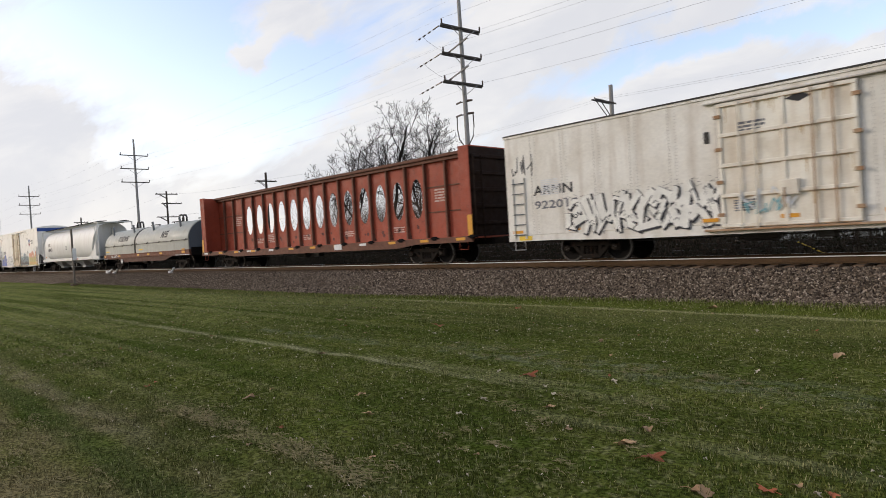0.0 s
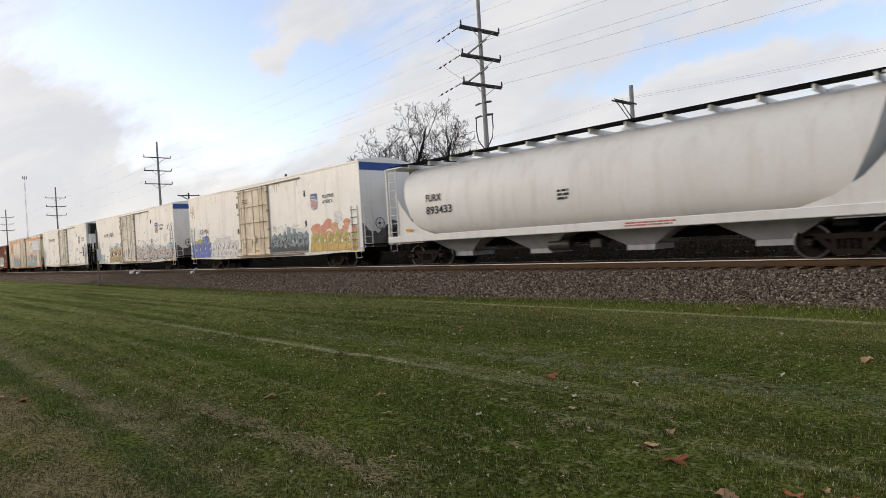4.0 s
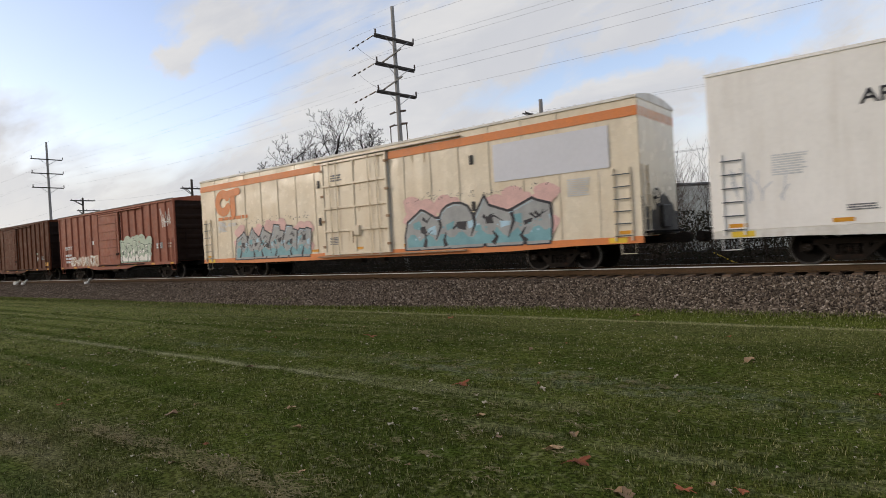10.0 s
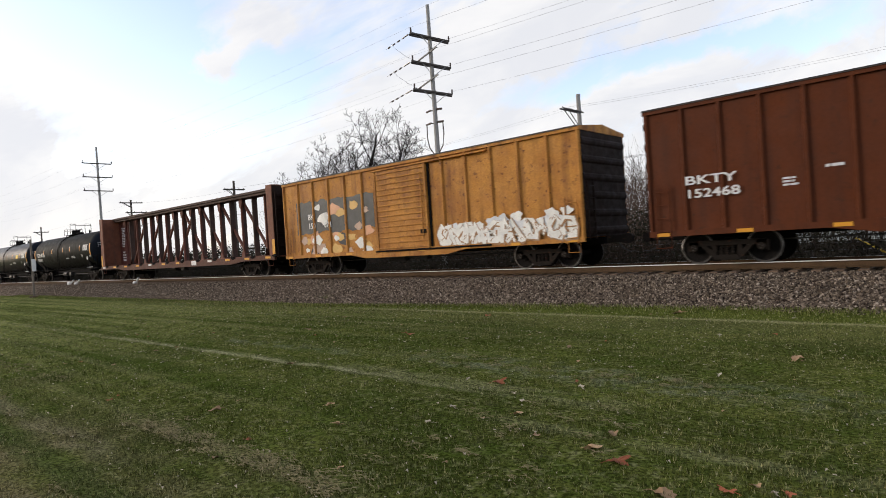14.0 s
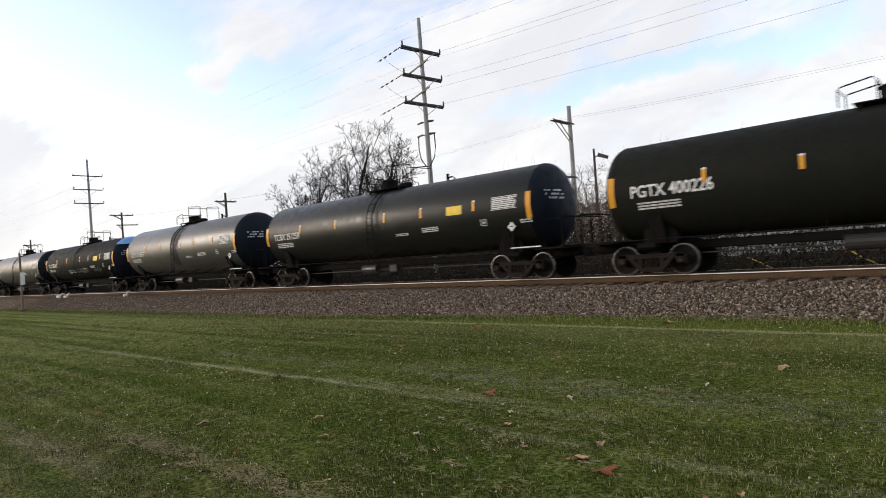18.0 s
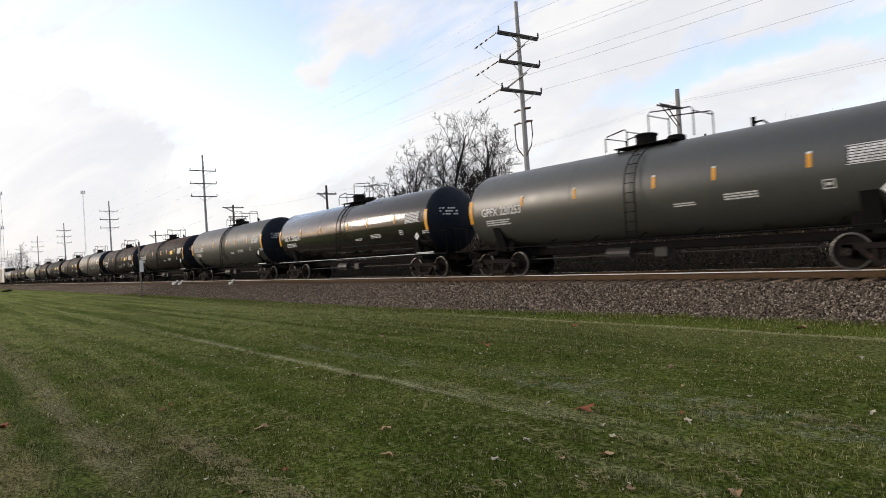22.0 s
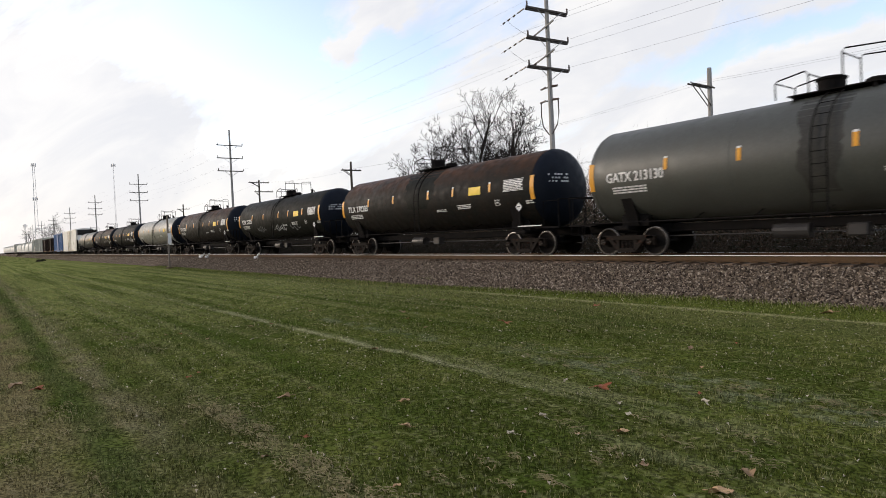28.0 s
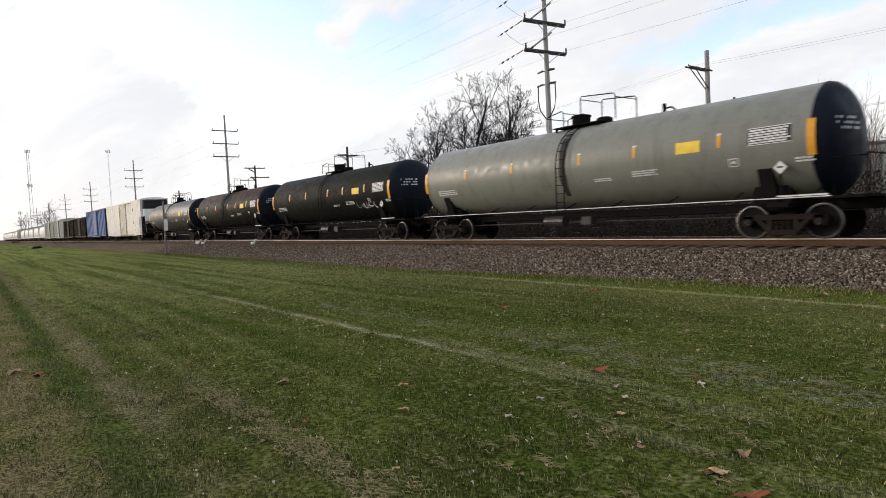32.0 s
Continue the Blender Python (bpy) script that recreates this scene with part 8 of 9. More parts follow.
    b.tube([(0, 0, -0.4), (0, 0, 10.4)], 0.14, "pole_dark", 8, 0.10)
    part("shaft", b, lamp)
    b = Build()
    b.tube([(0, 0, 9.6), (0.35, 0, 9.75), (0.6, 0, 9.75)], 0.05, "brake_dark", 6)
    part("bracket", b, lamp)
    b = Build()
    b.slab([(0.5, 9.95), (1.25, 9.60), (1.15, 9.35), (0.45, 9.62)], -0.25, 0.25, "brake_dark")
    part("lamp_head", b, lamp, "dark floodlight head, unlit")
    # guy wires with yellow guards behind the track
    for (xa, za), (xb, zb) in (((-8.0, 0.85), (-6.4, 0.12)), ((-4.36, 1.1), (-2.7, 0.12))):
        g = thing("guy_wire", "guy wire with a yellow plastic guard", "guy wire", group="guy wires")
        b = Build()
        b.tube([(xa, 30, za), (xb, 30, zb - 0.12)], 0.035, "sign_yellow", 6)
        part("guard", b, g, "yellow plastic guard")
        b = Build()
        b.tube([(xa, 30, za), (xa - (xb - xa) * 6.0, 30 + 4, za + (za - zb) * 6.0)], 0.012, "wire", 4)
        part("cable", b, g)


def make_signpost():
    p = thing("trackside_sign", "slim grey steel post with a small white side sign", "sign")
    p.matrix_basis = pose(-52.7, 13.3, 0)
    b = Build()
    b.box(-0.06, 0.06, -0.06, 0.06, -0.1, 4.3, "post_grey", 0.01)
    part("post", b, p)
    b = Build()
    b.box(0.08, 0.11, -0.05, 0.22, 1.95, 2.85, "white_marker", 0.01)
    part("sign_panel", b, p, "white sign plate")
    b = Build()
    b.box(-0.25, 0.25, -0.25, 0.25, -0.05, 0.16, "tie", 0.03)
    part("footing", b, p)
    for x, s in ((-59.3, 0.62), (-57.6, 0.5), (-45.4, 0.45)):
        m = thing("track_marker", "small white-painted marker blocks beside the rail", "marker", group="white markers by the rail")
        m.matrix_basis = pose(x, 17.65, RAIL - 0.28, 0, 0, 20 * s)
        b = Build()
        b.box(-0.45 * s, 0.2 * s, -0.12, 0.12, 0.0, 0.30 * s + 0.06, "white_marker", 0.04)
        b.beam((0.1, 0, 0.12), (0.95 * s, 0, 0.40), 0.08, 0.12, "white_marker")
        part("block", b, m)


# ---------------------------------------------------------------- trees, brush, buildings
def branch(b, p, d, length, r, level, rng, mat, thin=0.011, up=0.10, spread=1.0):
    """A tapering limb that wanders upwards, with side shoots set round it by the golden angle."""
    n = 5 if level > 1 else 3
    pts = [p]
    for i in range(n):
        d = (d + Vector((rng.gauss(0, 0.13), rng.gauss(0, 0.13), rng.gauss(0, 0.09) + up))).normalized()
        pts.append(pts[-1] + d * length / n)
    b.tube(pts, r, mat, 6 if r > 0.07 else (4 if r > 0.025 else 3), max(thin * 0.75, r * 0.28))
    if level == 0:
        return
    kids = (0, 3, 4, 5, 5)[level] + rng.randint(0, 1)
    turn = rng.uniform(0, 6.28)
    for k in range(kids):
        t = 0.26 + 0.70 * (k + rng.random() * 0.8) / kids
        i = min(n - 1, int(t * n))
        q = pts[i].lerp(pts[i + 1], t * n - i)
        a = (pts[i + 1] - pts[i]).normalized()
        side = a.orthogonal().normalized()
        turn += 2.4 + rng.uniform(-0.5, 0.5)
        out = side * math.cos(turn) + a.cross(side) * math.sin(turn)
        ang = rng.uniform(0.5, 0.95) * spread
        nd = (a * math.cos(ang) + out * math.sin(ang)).normalized()
        rr = (r + (r * 0.28 - r) * t) * rng.uniform(0.58, 0.78)
        branch(b, q, nd, length * rng.uniform(0.42, 0.62) * (1.12 - 0.45 * t), max(thin, rr), level - 1, rng, mat, thin, up, spread)


def tree(x, y, h, seed, depth=4, label="tall bare deciduous tree with fine twigs", mat="bark", r=None, trunks=1, spread=1.0, lean=(0.0, 0.0), fine=0.0):
    """h: height of the topmost twigs. The trunk forks low into several leaders."""
    rng = random.Random(seed)
    t = thing("tree", label, "tree", group="bare trees behind the railway")
    t.matrix_basis = pose(x, y, 0)
    b = Build()
    c = Build()
    thin = fine or (0.019 if mat == "bark" else 0.03)
    for k in range(trunks):
        d = Vector((rng.gauss(lean[0], 0.06), rng.gauss(lean[1], 0.06), 1)).normalized()
        tl = h * 0.30
        r0 = r or h * 0.0165
        top = Vector((rng.uniform(-0.3, 0.3) * trunks, rng.uniform(-0.3, 0.3), -0.2))
        pts = [top, top + d * tl * 0.5, top + d * tl]
        b.tube(pts, r0, mat, 8, r0 * 0.8)
        for j in range(4):
            a = 1.57 * j + rng.uniform(-0.4, 0.4)
            w = 0.55 * spread if j else 0.1
            nd = (d + Vector((math.cos(a) * w, math.sin(a) * w, 0.0))).normalized()
            branch(c, pts[-1] - d * (0.02 + 0.30 * rng.random() * (j > 0)) * tl, nd, h * (0.60 if j == 0 else rng.uniform(0.40, 0.52)), r0 * (0.72 if j == 0 else 0.5), depth - 1, rng, mat, thin, 0.08, spread)
    part("trunk", b, t)
    part("crown", c, t)
    return t


def make_trees():
    for x, y, h, s, ln in ((-71.0, 51.0, 13.5, 3, (-0.05, 0.0)), (-66.0, 50.0, 17.0, 5, (0.10, 0.0)), (-59.5, 50.5, 19.5, 8, (0.0, 0.0)), (-56.0, 52.0, 17.5, 13, (0.08, 0.0)), (-53.6, 50.0, 15.5, 21, (0.08, 0.0)), (-50.8, 49.5, 13.5, 34, (0.12, 0.0))):
        tree(x, y, h, s, 5, lean=ln)
    for i, (x, y, h) in enumerate(((-60, 82, 12), (-52, 84, 13), (-47, 78, 11), (-39, 74, 12), (-33, 70, 10))):
        tree(x, y, h, 40 + i, 4, "smaller bare tree in the distance", "bark_far")
    for i, (x, y, h) in enumerate(((-17.5, 50, 9.5), (-15.2, 47, 8.5), (-12.4, 49, 10), (-9.4, 46, 8.5), (-20.5, 46, 8), (-6.0, 48, 9), (-24, 44, 7.5), (-3.0, 47, 8.5), (-27.0, 46, 8.0), (-1, 44, 7))):
        tree(x, y, h, 60 + i, 3, "slender bare sapling in front of the metal shed", "bark_grey", r=0.05, trunks=2, spread=0.55, fine=0.009)
    for i, (x, y, h) in enumerate(((-520, 44, 27), (-536, 49, 27), (-480, 60, 15), (-560, 70, 18), (-610, 40, 22), (-450, 84, 13))):
        tree(x, y, h, 80 + i, 4, "distant bare tree on the skyline", "bark_far", r=0.4)
    # dry brush along the far side of the track
    rng = random.Random(31)
    for name, label, mat, count, lo, hi in (("brush_stems", "thicket of dry brown brush stems behind the track", "brush_twigs", 4200, 1.2, 3.0), ("brush_far", "taller dry brush by the shed", "brush_twigs", 900, 1.8, 4.6), ("brush_thicket", "dense tall reddish brown thicket behind the track", "brush_red", 5200, 3.6, 7.2)):
        b = Build()
        for _ in range(count):
            x = rng.uniform(-125, 4) if name == "brush_stems" else (rng.uniform(-60, 6) if name == "brush_far" else rng.uniform(-58, -14))
            y = rng.uniform(25.5, 34) if name == "brush_stems" else rng.uniform(36, 48)
            h = rng.uniform(lo, hi) * (0.7 + 0.3 * math.sin(x * 0.31) ** 2)
            p = Vector((x, y, -0.05))
            d = Vector((rng.gauss(0, 0.3), rng.gauss(0, 0.3), 1)).normalized()
            pts = [p]
            for k in range(3):
                d = (d + Vector((rng.gauss(0, 0.2), rng.gauss(0, 0.2), 0))).normalized()
                pts.append(pts[-1] + d * h / 3)
            b.tube(pts, 0.014, mat, 3, 0.005)
            for k in range(3):
                q = pts[1 + k % 3]
                e = (d + Vector((rng.gauss(0, 0.7), rng.gauss(0, 0.7), 0.2))).normalized()
                b.tube([q, q + e * h * 0.3], 0.008, mat, 3, 0.003)
        thing(name, label, "brush", kind="stuff", b=b)
    r2 = np.random.default_rng(9)
    n = 130000
    x, y = r2.uniform(-130, 6, n), r2.uniform(25, 34.5, n)
    z = r2.random(n) ** 1.15 * (2.75 + 0.35 * np.sin(x * 0.31) ** 2 + 0.25 * np.sin(x * 1.1))
    z = np.abs(z)
    u = r2.normal(0, 1, (n, 2, 3))
    u /= np.linalg.norm(u, axis=2, keepdims=True)
    s = r2.uniform(0.04, 0.10, (n, 1))
    c = np.stack([x, y, z], -1)
    q = np.stack([c + u[:, 0] * s, c + u[:, 1] * s * 0.6, c - u[:, 0] * s, c - u[:, 1] * s * 0.6], 1)
    thing("brush_leaves", "dry brown and green leaves in the brush", "brush", kind="stuff", b=arrays_mesh("brush_leaves", q.reshape(-1, 3), np.arange(4 * n).reshape(-1, 4), "brush_leaves"))
    n = 150000
    x, y = r2.uniform(-58, -13, n), r2.uniform(36.5, 44, n)
    z = r2.random(n) ** 1.1 * (5.0 + 1.2 * np.sin(x * 0.5) ** 2 + 0.6 * np.sin(x * 1.7)) * np.clip((x + 60) / 8, 0.3, 1)
    u = r2.normal(0, 1, (n, 2, 3))
    u /= np.linalg.norm(u, axis=2, keepdims=True)
    s = r2.uniform(0.018, 0.055, (n, 1))
    c = np.stack([x, y, z], -1)
    q = np.stack([c + u[:, 0] * s, c + u[:, 1] * s * 0.6, c - u[:, 0] * s, c - u[:, 1] * s * 0.6], 1)
    thing("thicket_leaves", "dry red-brown leaves clinging to the tall thicket", "brush", kind="stuff", b=arrays_mesh("thicket_leaves", q.reshape(-1, 3), np.arange(4 * n).reshape(-1, 4), "brush_red"))
    n = 60000
    x = r2.uniform(-900, -160, n)
    y = 30 + 90 * r2.random(n) + 0.05 * (-x)
    top = 2.5 + 2.0 * np.sin(x * 0.05) ** 2 + 1.5 * np.sin(x * 0.013 + 1) ** 2
    z = r2.random(n) * top
    c = np.stack([x, y, z], -1)
    u = r2.normal(0, 1, (n, 2, 3))
    s = r2.uniform(0.12, 0.35, (n, 1))
    q = np.stack([c + u[:, 0] * s, c + u[:, 1] * s * 0.6, c - u[:, 0] * s, c - u[:, 1] * s * 0.6], 1)
    thing("distant_scrub", "low grey-brown scrub along the line in the distance", "scrub", kind="stuff", b=arrays_mesh("distant_scrub", q.reshape(-1, 3), np.arange(4 * n).reshape(-1, 4), "brush_leaves"))
    for i, (x, y, s) in enumerate(((-126, 9.8, 0.5), (-134, 11.0, 0.45), (-300, 16.0, 1.8))):
        k = 900
        th = r2.uniform(0, 6.28, k)
        rr = r2.random(k) ** 0.5 * s * 0.9
        c = np.stack([rr * np.cos(th) * 1.5, rr * np.sin(th), r2.random(k) * (1.0 - 0.8 * rr / s) * s], -1)
        u = r2.normal(0, 1, (k, 2, 3))
        sz = r2.uniform(0.03, 0.07, (k, 1))
        q = np.stack([c + u[:, 0] * sz, c + u[:, 1] * sz, c - u[:, 0] * sz, c - u[:, 1] * sz], 1)
        t = thing("bush", "small dark bush at the lawn's edge", "bush", group="bushes by the track", b=arrays_mesh("bush", q.reshape(-1, 3), np.arange(4 * k).reshape(-1, 4), "brush_leaves"))
        t.matrix_basis = pose(x, y, 0)
    for x, y, s in ((-19.3, 14.5, 1.0), (-20.3, 14.6, 0.7), (-8.2, 14.4, 0.5)):
        b = Build()
        rg = random.Random(int(-x * 10))
        for _ in range(60):
            a, h = rg.uniform(0, 6.28), rg.uniform(0.12, 0.3) * s
            p = (rg.gauss(0, 0.13) * s, rg.gauss(0, 0.08) * s, -0.01)
            b.add([(p[0] - 0.008, p[1], 0), (p[0] + 0.008, p[1], 0), (p[0] + math.cos(a) * h * 0.6, p[1] + math.sin(a) * h * 0.6, h)], [(0, 1, 2)], "blades")
        t = thing("weed_tuft", "tuft of green weeds at the foot of the ballast", "weeds", group="weeds at the ballast", b=b)
        t.matrix_basis = pose(x, y, 0.04)


def make_buildings():
    h = thing("metal_shed", "long grey-green metal-clad industrial shed", "building")
    # corner nearest the railway, then the long wall away to the right
    ax, ay, bx, by = -20.4, 60.0, 26.0, 70.0
    cx, cy = -31.0, 78.0

    def wall(name, p, q, z0, z1, mat, step=0.45):
        b = Build()
        n = int(math.hypot(q[0] - p[0], q[1] - p[1]) / step)
        d = Vector((q[0] - p[0], q[1] - p[1], 0)).normalized()
        nrm = Vector((d.y, -d.x, 0))
        top = []
        for i in range(n + 1):
            t = i / n
            base = Vector((p[0] + (q[0] - p[0]) * t, p[1] + (q[1] - p[1]) * t, 0))
            z = z0 + (z1 - z0) * t
            for k, o in ((0, 0.0), (0.16, 0.0), (0.22, 0.018), (0.34, 0.018)):
                top.append((base + d * k * 1.1 + nrm * o, z))
        pts = [(v.x, v.y, -0.2) for v, z in top] + [(v.x, v.y, z) for v, z in top]
        m = len(top)
        b.add(pts, [(i, i + 1, m + i + 1, m + i) for i in range(m - 1)], mat)
        back = [(v.x - nrm.x * 0.3, v.y - nrm.y * 0.3, zz) for (v, z) in (top[0], top[-1]) for zz in (-0.2, z)]
        b.add(back, [(0, 1, 3, 2)], mat)
        part(name, b, h)
        t = Build()
        v0, v1 = top[0], top[-1]
        t.tube([(v0[0].x, v0[0].y, v0[1] + 0.05), (v1[0].x, v1[0].y, v1[1] + 0.05)], 0.16, "roof_trim", 4)
        part("eave_trim", t, h)
    wall("front_wall", (ax, ay), (bx, by), 6.4, 3.9, "metal_siding")
    wall("side_wall", (cx, cy), (ax, ay), 7.2, 6.4, "beige_siding")
    b = Build()
    b.add([(ax, ay, 6.45), (bx, by, 3.95), (bx - 8, by + 30, 5.6), (cx, cy, 7.25)], [(0, 1, 2, 3)], "roof_trim")
    b.add([(ax, ay, 6.3), (bx, by, 3.8), (bx - 8, by + 30, 5.45), (cx, cy, 7.1)], [(3, 2, 1, 0)], "roof_trim")
    part("roof", b, h)
    # fence in front of the shed
    f = thing("wire_fence", "low wire fence on dark posts behind the brush", "fence")
    for k in range(24):
        b = Build()
        x = -46 + 2.3 * k
        b.tube([(x, 35.0, -0.1), (x, 35.0, 1.5)], 0.04, "pole_dark", 5)
        part("post", b, f)
    b = Build()
    for z in (0.4, 0.75, 1.1, 1.42):
        b.tube([(-46, 34.95, z), (6.9, 34.95, z)], 0.012, "wire", 4)
    part("wire", b, f)
    for x, y, hh, wide in ((-590, 42.5, 72, 2.6), (-610, 103, 77, 1.0), (-700, 41, 28, 1.6)):
        t = thing("radio_tower", "slender lattice radio tower far down the line", "tower", group="distant towers")
        t.matrix_basis = pose(x, y, 0)
        b = Build()
        for a, c in ((-1, -1), (1, -1), (0, 1)):
            b.tube([(a * wide * 0.5, c * wide * 0.5, -0.3), (a * wide * 0.22, c * wide * 0.22, hh)], 0.13 if wide > 1.3 else 0.05, "hazy_mast", 4)
        n = 16
        for k in range(n):
            z0, z1 = hh * k / n, hh * (k + 1) / n
            w0, w1 = wide * (0.5 - 0.28 * k / n), wide * (0.5 - 0.28 * (k + 1) / n)
            b.tube([(-w0, -w0, z0), (w1, -w1, z1)], 0.06, "hazy_mast", 3)
            b.tube([(w0, -w0, z0), (0, w1, z1)], 0.06, "hazy_mast", 3)
        part("mast", b, t)
        b = Build()
        for z in ((hh - 1, hh * 0.61) if wide > 2 else (hh - 2,)):
            for k in range(6):
                a = k * 1.05
                b.box(1.6 * math.cos(a) - 0.25, 1.6 * math.cos(a) + 0.25, 1.6 * math.sin(a) - 0.25, 1.6 * math.sin(a) + 0.25, z - 1.2, z + 1.2, "hazy_mast")
            b.tube([(-1.6, 0, z), (1.6, 0, z)], 0.1, "hazy_mast", 4)
        part("antenna", b, t)


# ---------------------------------------------------------------- the train, from its head
def make_train():
    W = 1.57
    S = -W - 0.008
    # older white reefer with riveted seams
    car, Lh, mid, _ = reefer("refrigerator_car", "old dirty white riveted refrigerator car with graffiti", -13.92, 4.6, 4.53, "white_dirty", (-6.45, -3.2), 15, True, "white_dirty", end="white_dirty")
    write(car, "ARMN", -12.72 - mid, 2.33, 0.33, S, "letter_black", 1.55)
    write(car, "922019", -12.72 - mid, 1.86, 0.27, S, "letter_grey", 1.75)
    graffiti(car, -11.4 - mid, -6.1 - mid, 0.86, 2.25, S, ["chalk", "chalk"], "ink", 3, 6)
    scribble(car, -6.0 - mid, -4.4 - mid, 1.2, 1.9, S - 0.11, "silver", seed=8, n=4, w=0.05)
    scribble(car, -5.9 - mid, -4.9 - mid, 1.1, 1.6, S - 0.11, "teal", seed=6, n=3, w=0.04)
    scribble(car, -13.65 - mid, -12.7 - mid, 3.0, 3.9, S, seed=4, n=3)
    b = Build()
    b.slab([(-4.75 - mid, 4.05), (-4.45 - mid, 4.17), (-4.15 - mid, 4.05), (-4.45 - mid, 3.93)], -W - 0.085, -W - 0.075, "letter_black")
    part("vent_flap", b, car)

    centre_beam("centerbeam_car", "empty red center-beam lumber car with oval openings in its wall", -39.64, -15.81, 4.58, "red_rust", "windows")
    coil_car(-59.49, -41.51)
    hopper("hopper_car", "pale grey covered hopper car with rounded sides", -80.85, -60.9, "hopper_grey", ("FURX", "893433"))

    # three newer white reefers
    car, Lh, mid, _ = reefer("refrigerator_car", "white insulated refrigerator car with bright graffiti and a blue end stripe", -103.62, -82.70, 5.15, "white_clean", (-95.5, -91.7), 7, end_band="blue_stripe", door_mat="door_yellowed")
    emblem(car, -85.9 - mid - 0.9, 3.55, S)
    write(car, "BUILDING", -86.0 - mid, 3.60, 0.17, S, "letter_black", 1.05)
    write(car, "AMERICA", -86.0 - mid, 3.33, 0.17, S, "letter_black", 0.95)
    write(car, "ARMN", -101.9 - mid, 2.45, 0.36, S, "letter_black", 1.5)
    write(car, "110896", -101.9 - mid, 1.98, 0.34, S, "letter_black", 1.6)
    piece(car, -91.55 - mid, -87.55 - mid, 0.88, 2.30, S, "steel_blue", "ink", "ink", 16, 7, ("silver", "chalk"), 0.035, "sky", "sky", "sfs", 4)
    piece(car, -87.3 - mid, -83.05 - mid, 0.88, 2.12, S, "olive", "gold", "brown", 17, 6, ("coral", "coral", "orange", "coral"), 0.022, "chalk", "chalk", "sfs", 4, cloud_top=1.12)
    piece(car, -103.4 - mid, -100.1 - mid, 0.88, 2.15, S, "blue", "blue", "ink", 13, 4, ("blue", "olive"), 0.03, "silver", "silver", "rf")
    piece(car, -100.0 - mid, -95.95 - mid, 0.88, 2.1, S, "chalk", "silver", "faded", 14, 6, ("silver",), 0.018, None, "silver", "fs")
    scribble(car, -103.3 - mid, -102.6 - mid, 3.6, 4.6, S, "brown", seed=9, n=3)

    car, Lh, mid, _ = reefer("refrigerator_car", "white insulated refrigerator car with large pale graffiti along its foot", -127.57, -106.73, 5.17, "white_clean", (-119.6, -115.75), 7, end_band="blue_stripe")
    emblem(car, -110.5 - mid, 3.5, S)
    write(car, "BUILDING", -110.03 - mid + 0.1, 3.52, 0.17, S, "letter_black", 1.05)
    write(car, "AMERICA", -110.03 - mid + 0.1, 3.25, 0.17, S, "letter_black", 0.95)
    write(car, "ARMN 110274", -125.1 - mid, 3.28, 0.36, S, "letter_black", 3.1)
    piece(car, -123.5 - mid, -119.75 - mid, 0.88, 2.40, S, "tan", "olive_dull", "ink", 27, 3, ("sky", "sky", "silver"), 0.040, None, "chalk", "rfs", 8, 0.95)
    graffiti(car, -115.6 - mid, -111.2 - mid, 0.86, 2.2, S, ["sky", "orange"], "ink", 22, 5, back=["silver"])
    graffiti(car, -111.1 - mid, -107.0 - mid, 0.86, 2.0, S, ["orange", "sky"], "ink", 23, 4, back=["silver", "sky"])
    plate(car, "paper_patch", -111.5 - mid, -110.3 - mid, 1.75, 2.1, S - 0.02, "white_marker", "white painted-over patch", 0.003)
    graffiti(car, -127.3 - mid, -125.2 - mid, 0.9, 1.7, S, ["silver", "sky"], "teal", 24, 3)
    scribble(car, -108.2 - mid, -107.0 - mid, 3.0, 3.7, S, seed=12, n=3)
    scribble(car, -115.3 - mid, -110.0 - mid, 2.3, 2.7, S, seed=14, n=6, w=0.02)
    plate(car, "paint_patch", -125.2 - mid, -123.4 - mid, 1.0, 3.2, S + 0.004, "white_clean", "fresh white paint patch", 0.003)
    cooling_unit(car, -Lh, W, 5.17, -1)

    car, Lh, mid, _ = reefer("refrigerator_car", "clean white refrigerator car with a cooling unit on its end", -152.50, -131.55, 5.19, "white_clean", (-143.6, -139.7), 7)
    emblem(car, -134.2 - mid - 0.35, 3.5, S)
    write(car, "BUILDING", -133.45 - mid - 0.1, 3.56, 0.17, S, "letter_black", 1.05)
    write(car, "AMERICA", -133.45 - mid - 0.1, 3.29, 0.17, S, "letter_black", 0.95)
    write(car, "ARMN 110045", -149.1 - mid, 3.78, 0.34, S, "letter_black", 3.3)
    scribble(car, -133.0 - mid, -132.0 - mid, 1.3, 2.6, S, seed=31, n=3)
    plate(car, "graffiti_block", -133.3 - mid, -132.9 - mid, 1.7, 2.7, S, "spray_ink", "dark sprayed blob", 0.003)
    plate(car, "data_panel", -146.0 - mid, -145.2 - mid, 1.1, 1.5, S, "stencil_white", "grey data panel", 0.004)
    scribble(car, -152.2 - mid, -150.5 - mid, 1.6, 2.6, S, "silver", seed=33, n=4)
    plate(car, "notice_plate", -147.3 - mid, -147.0 - mid, 2.4, 2.7, S, "sign_yellow", "small yellow notice")
    plate(car, "door_handle_slot", -134.6 - mid, -133.6 - mid, 2.02, 2.10, S, "brake_dark", "dark recessed handle", 0.03)
    cooling_unit(car, Lh, W, 5.19, 1)

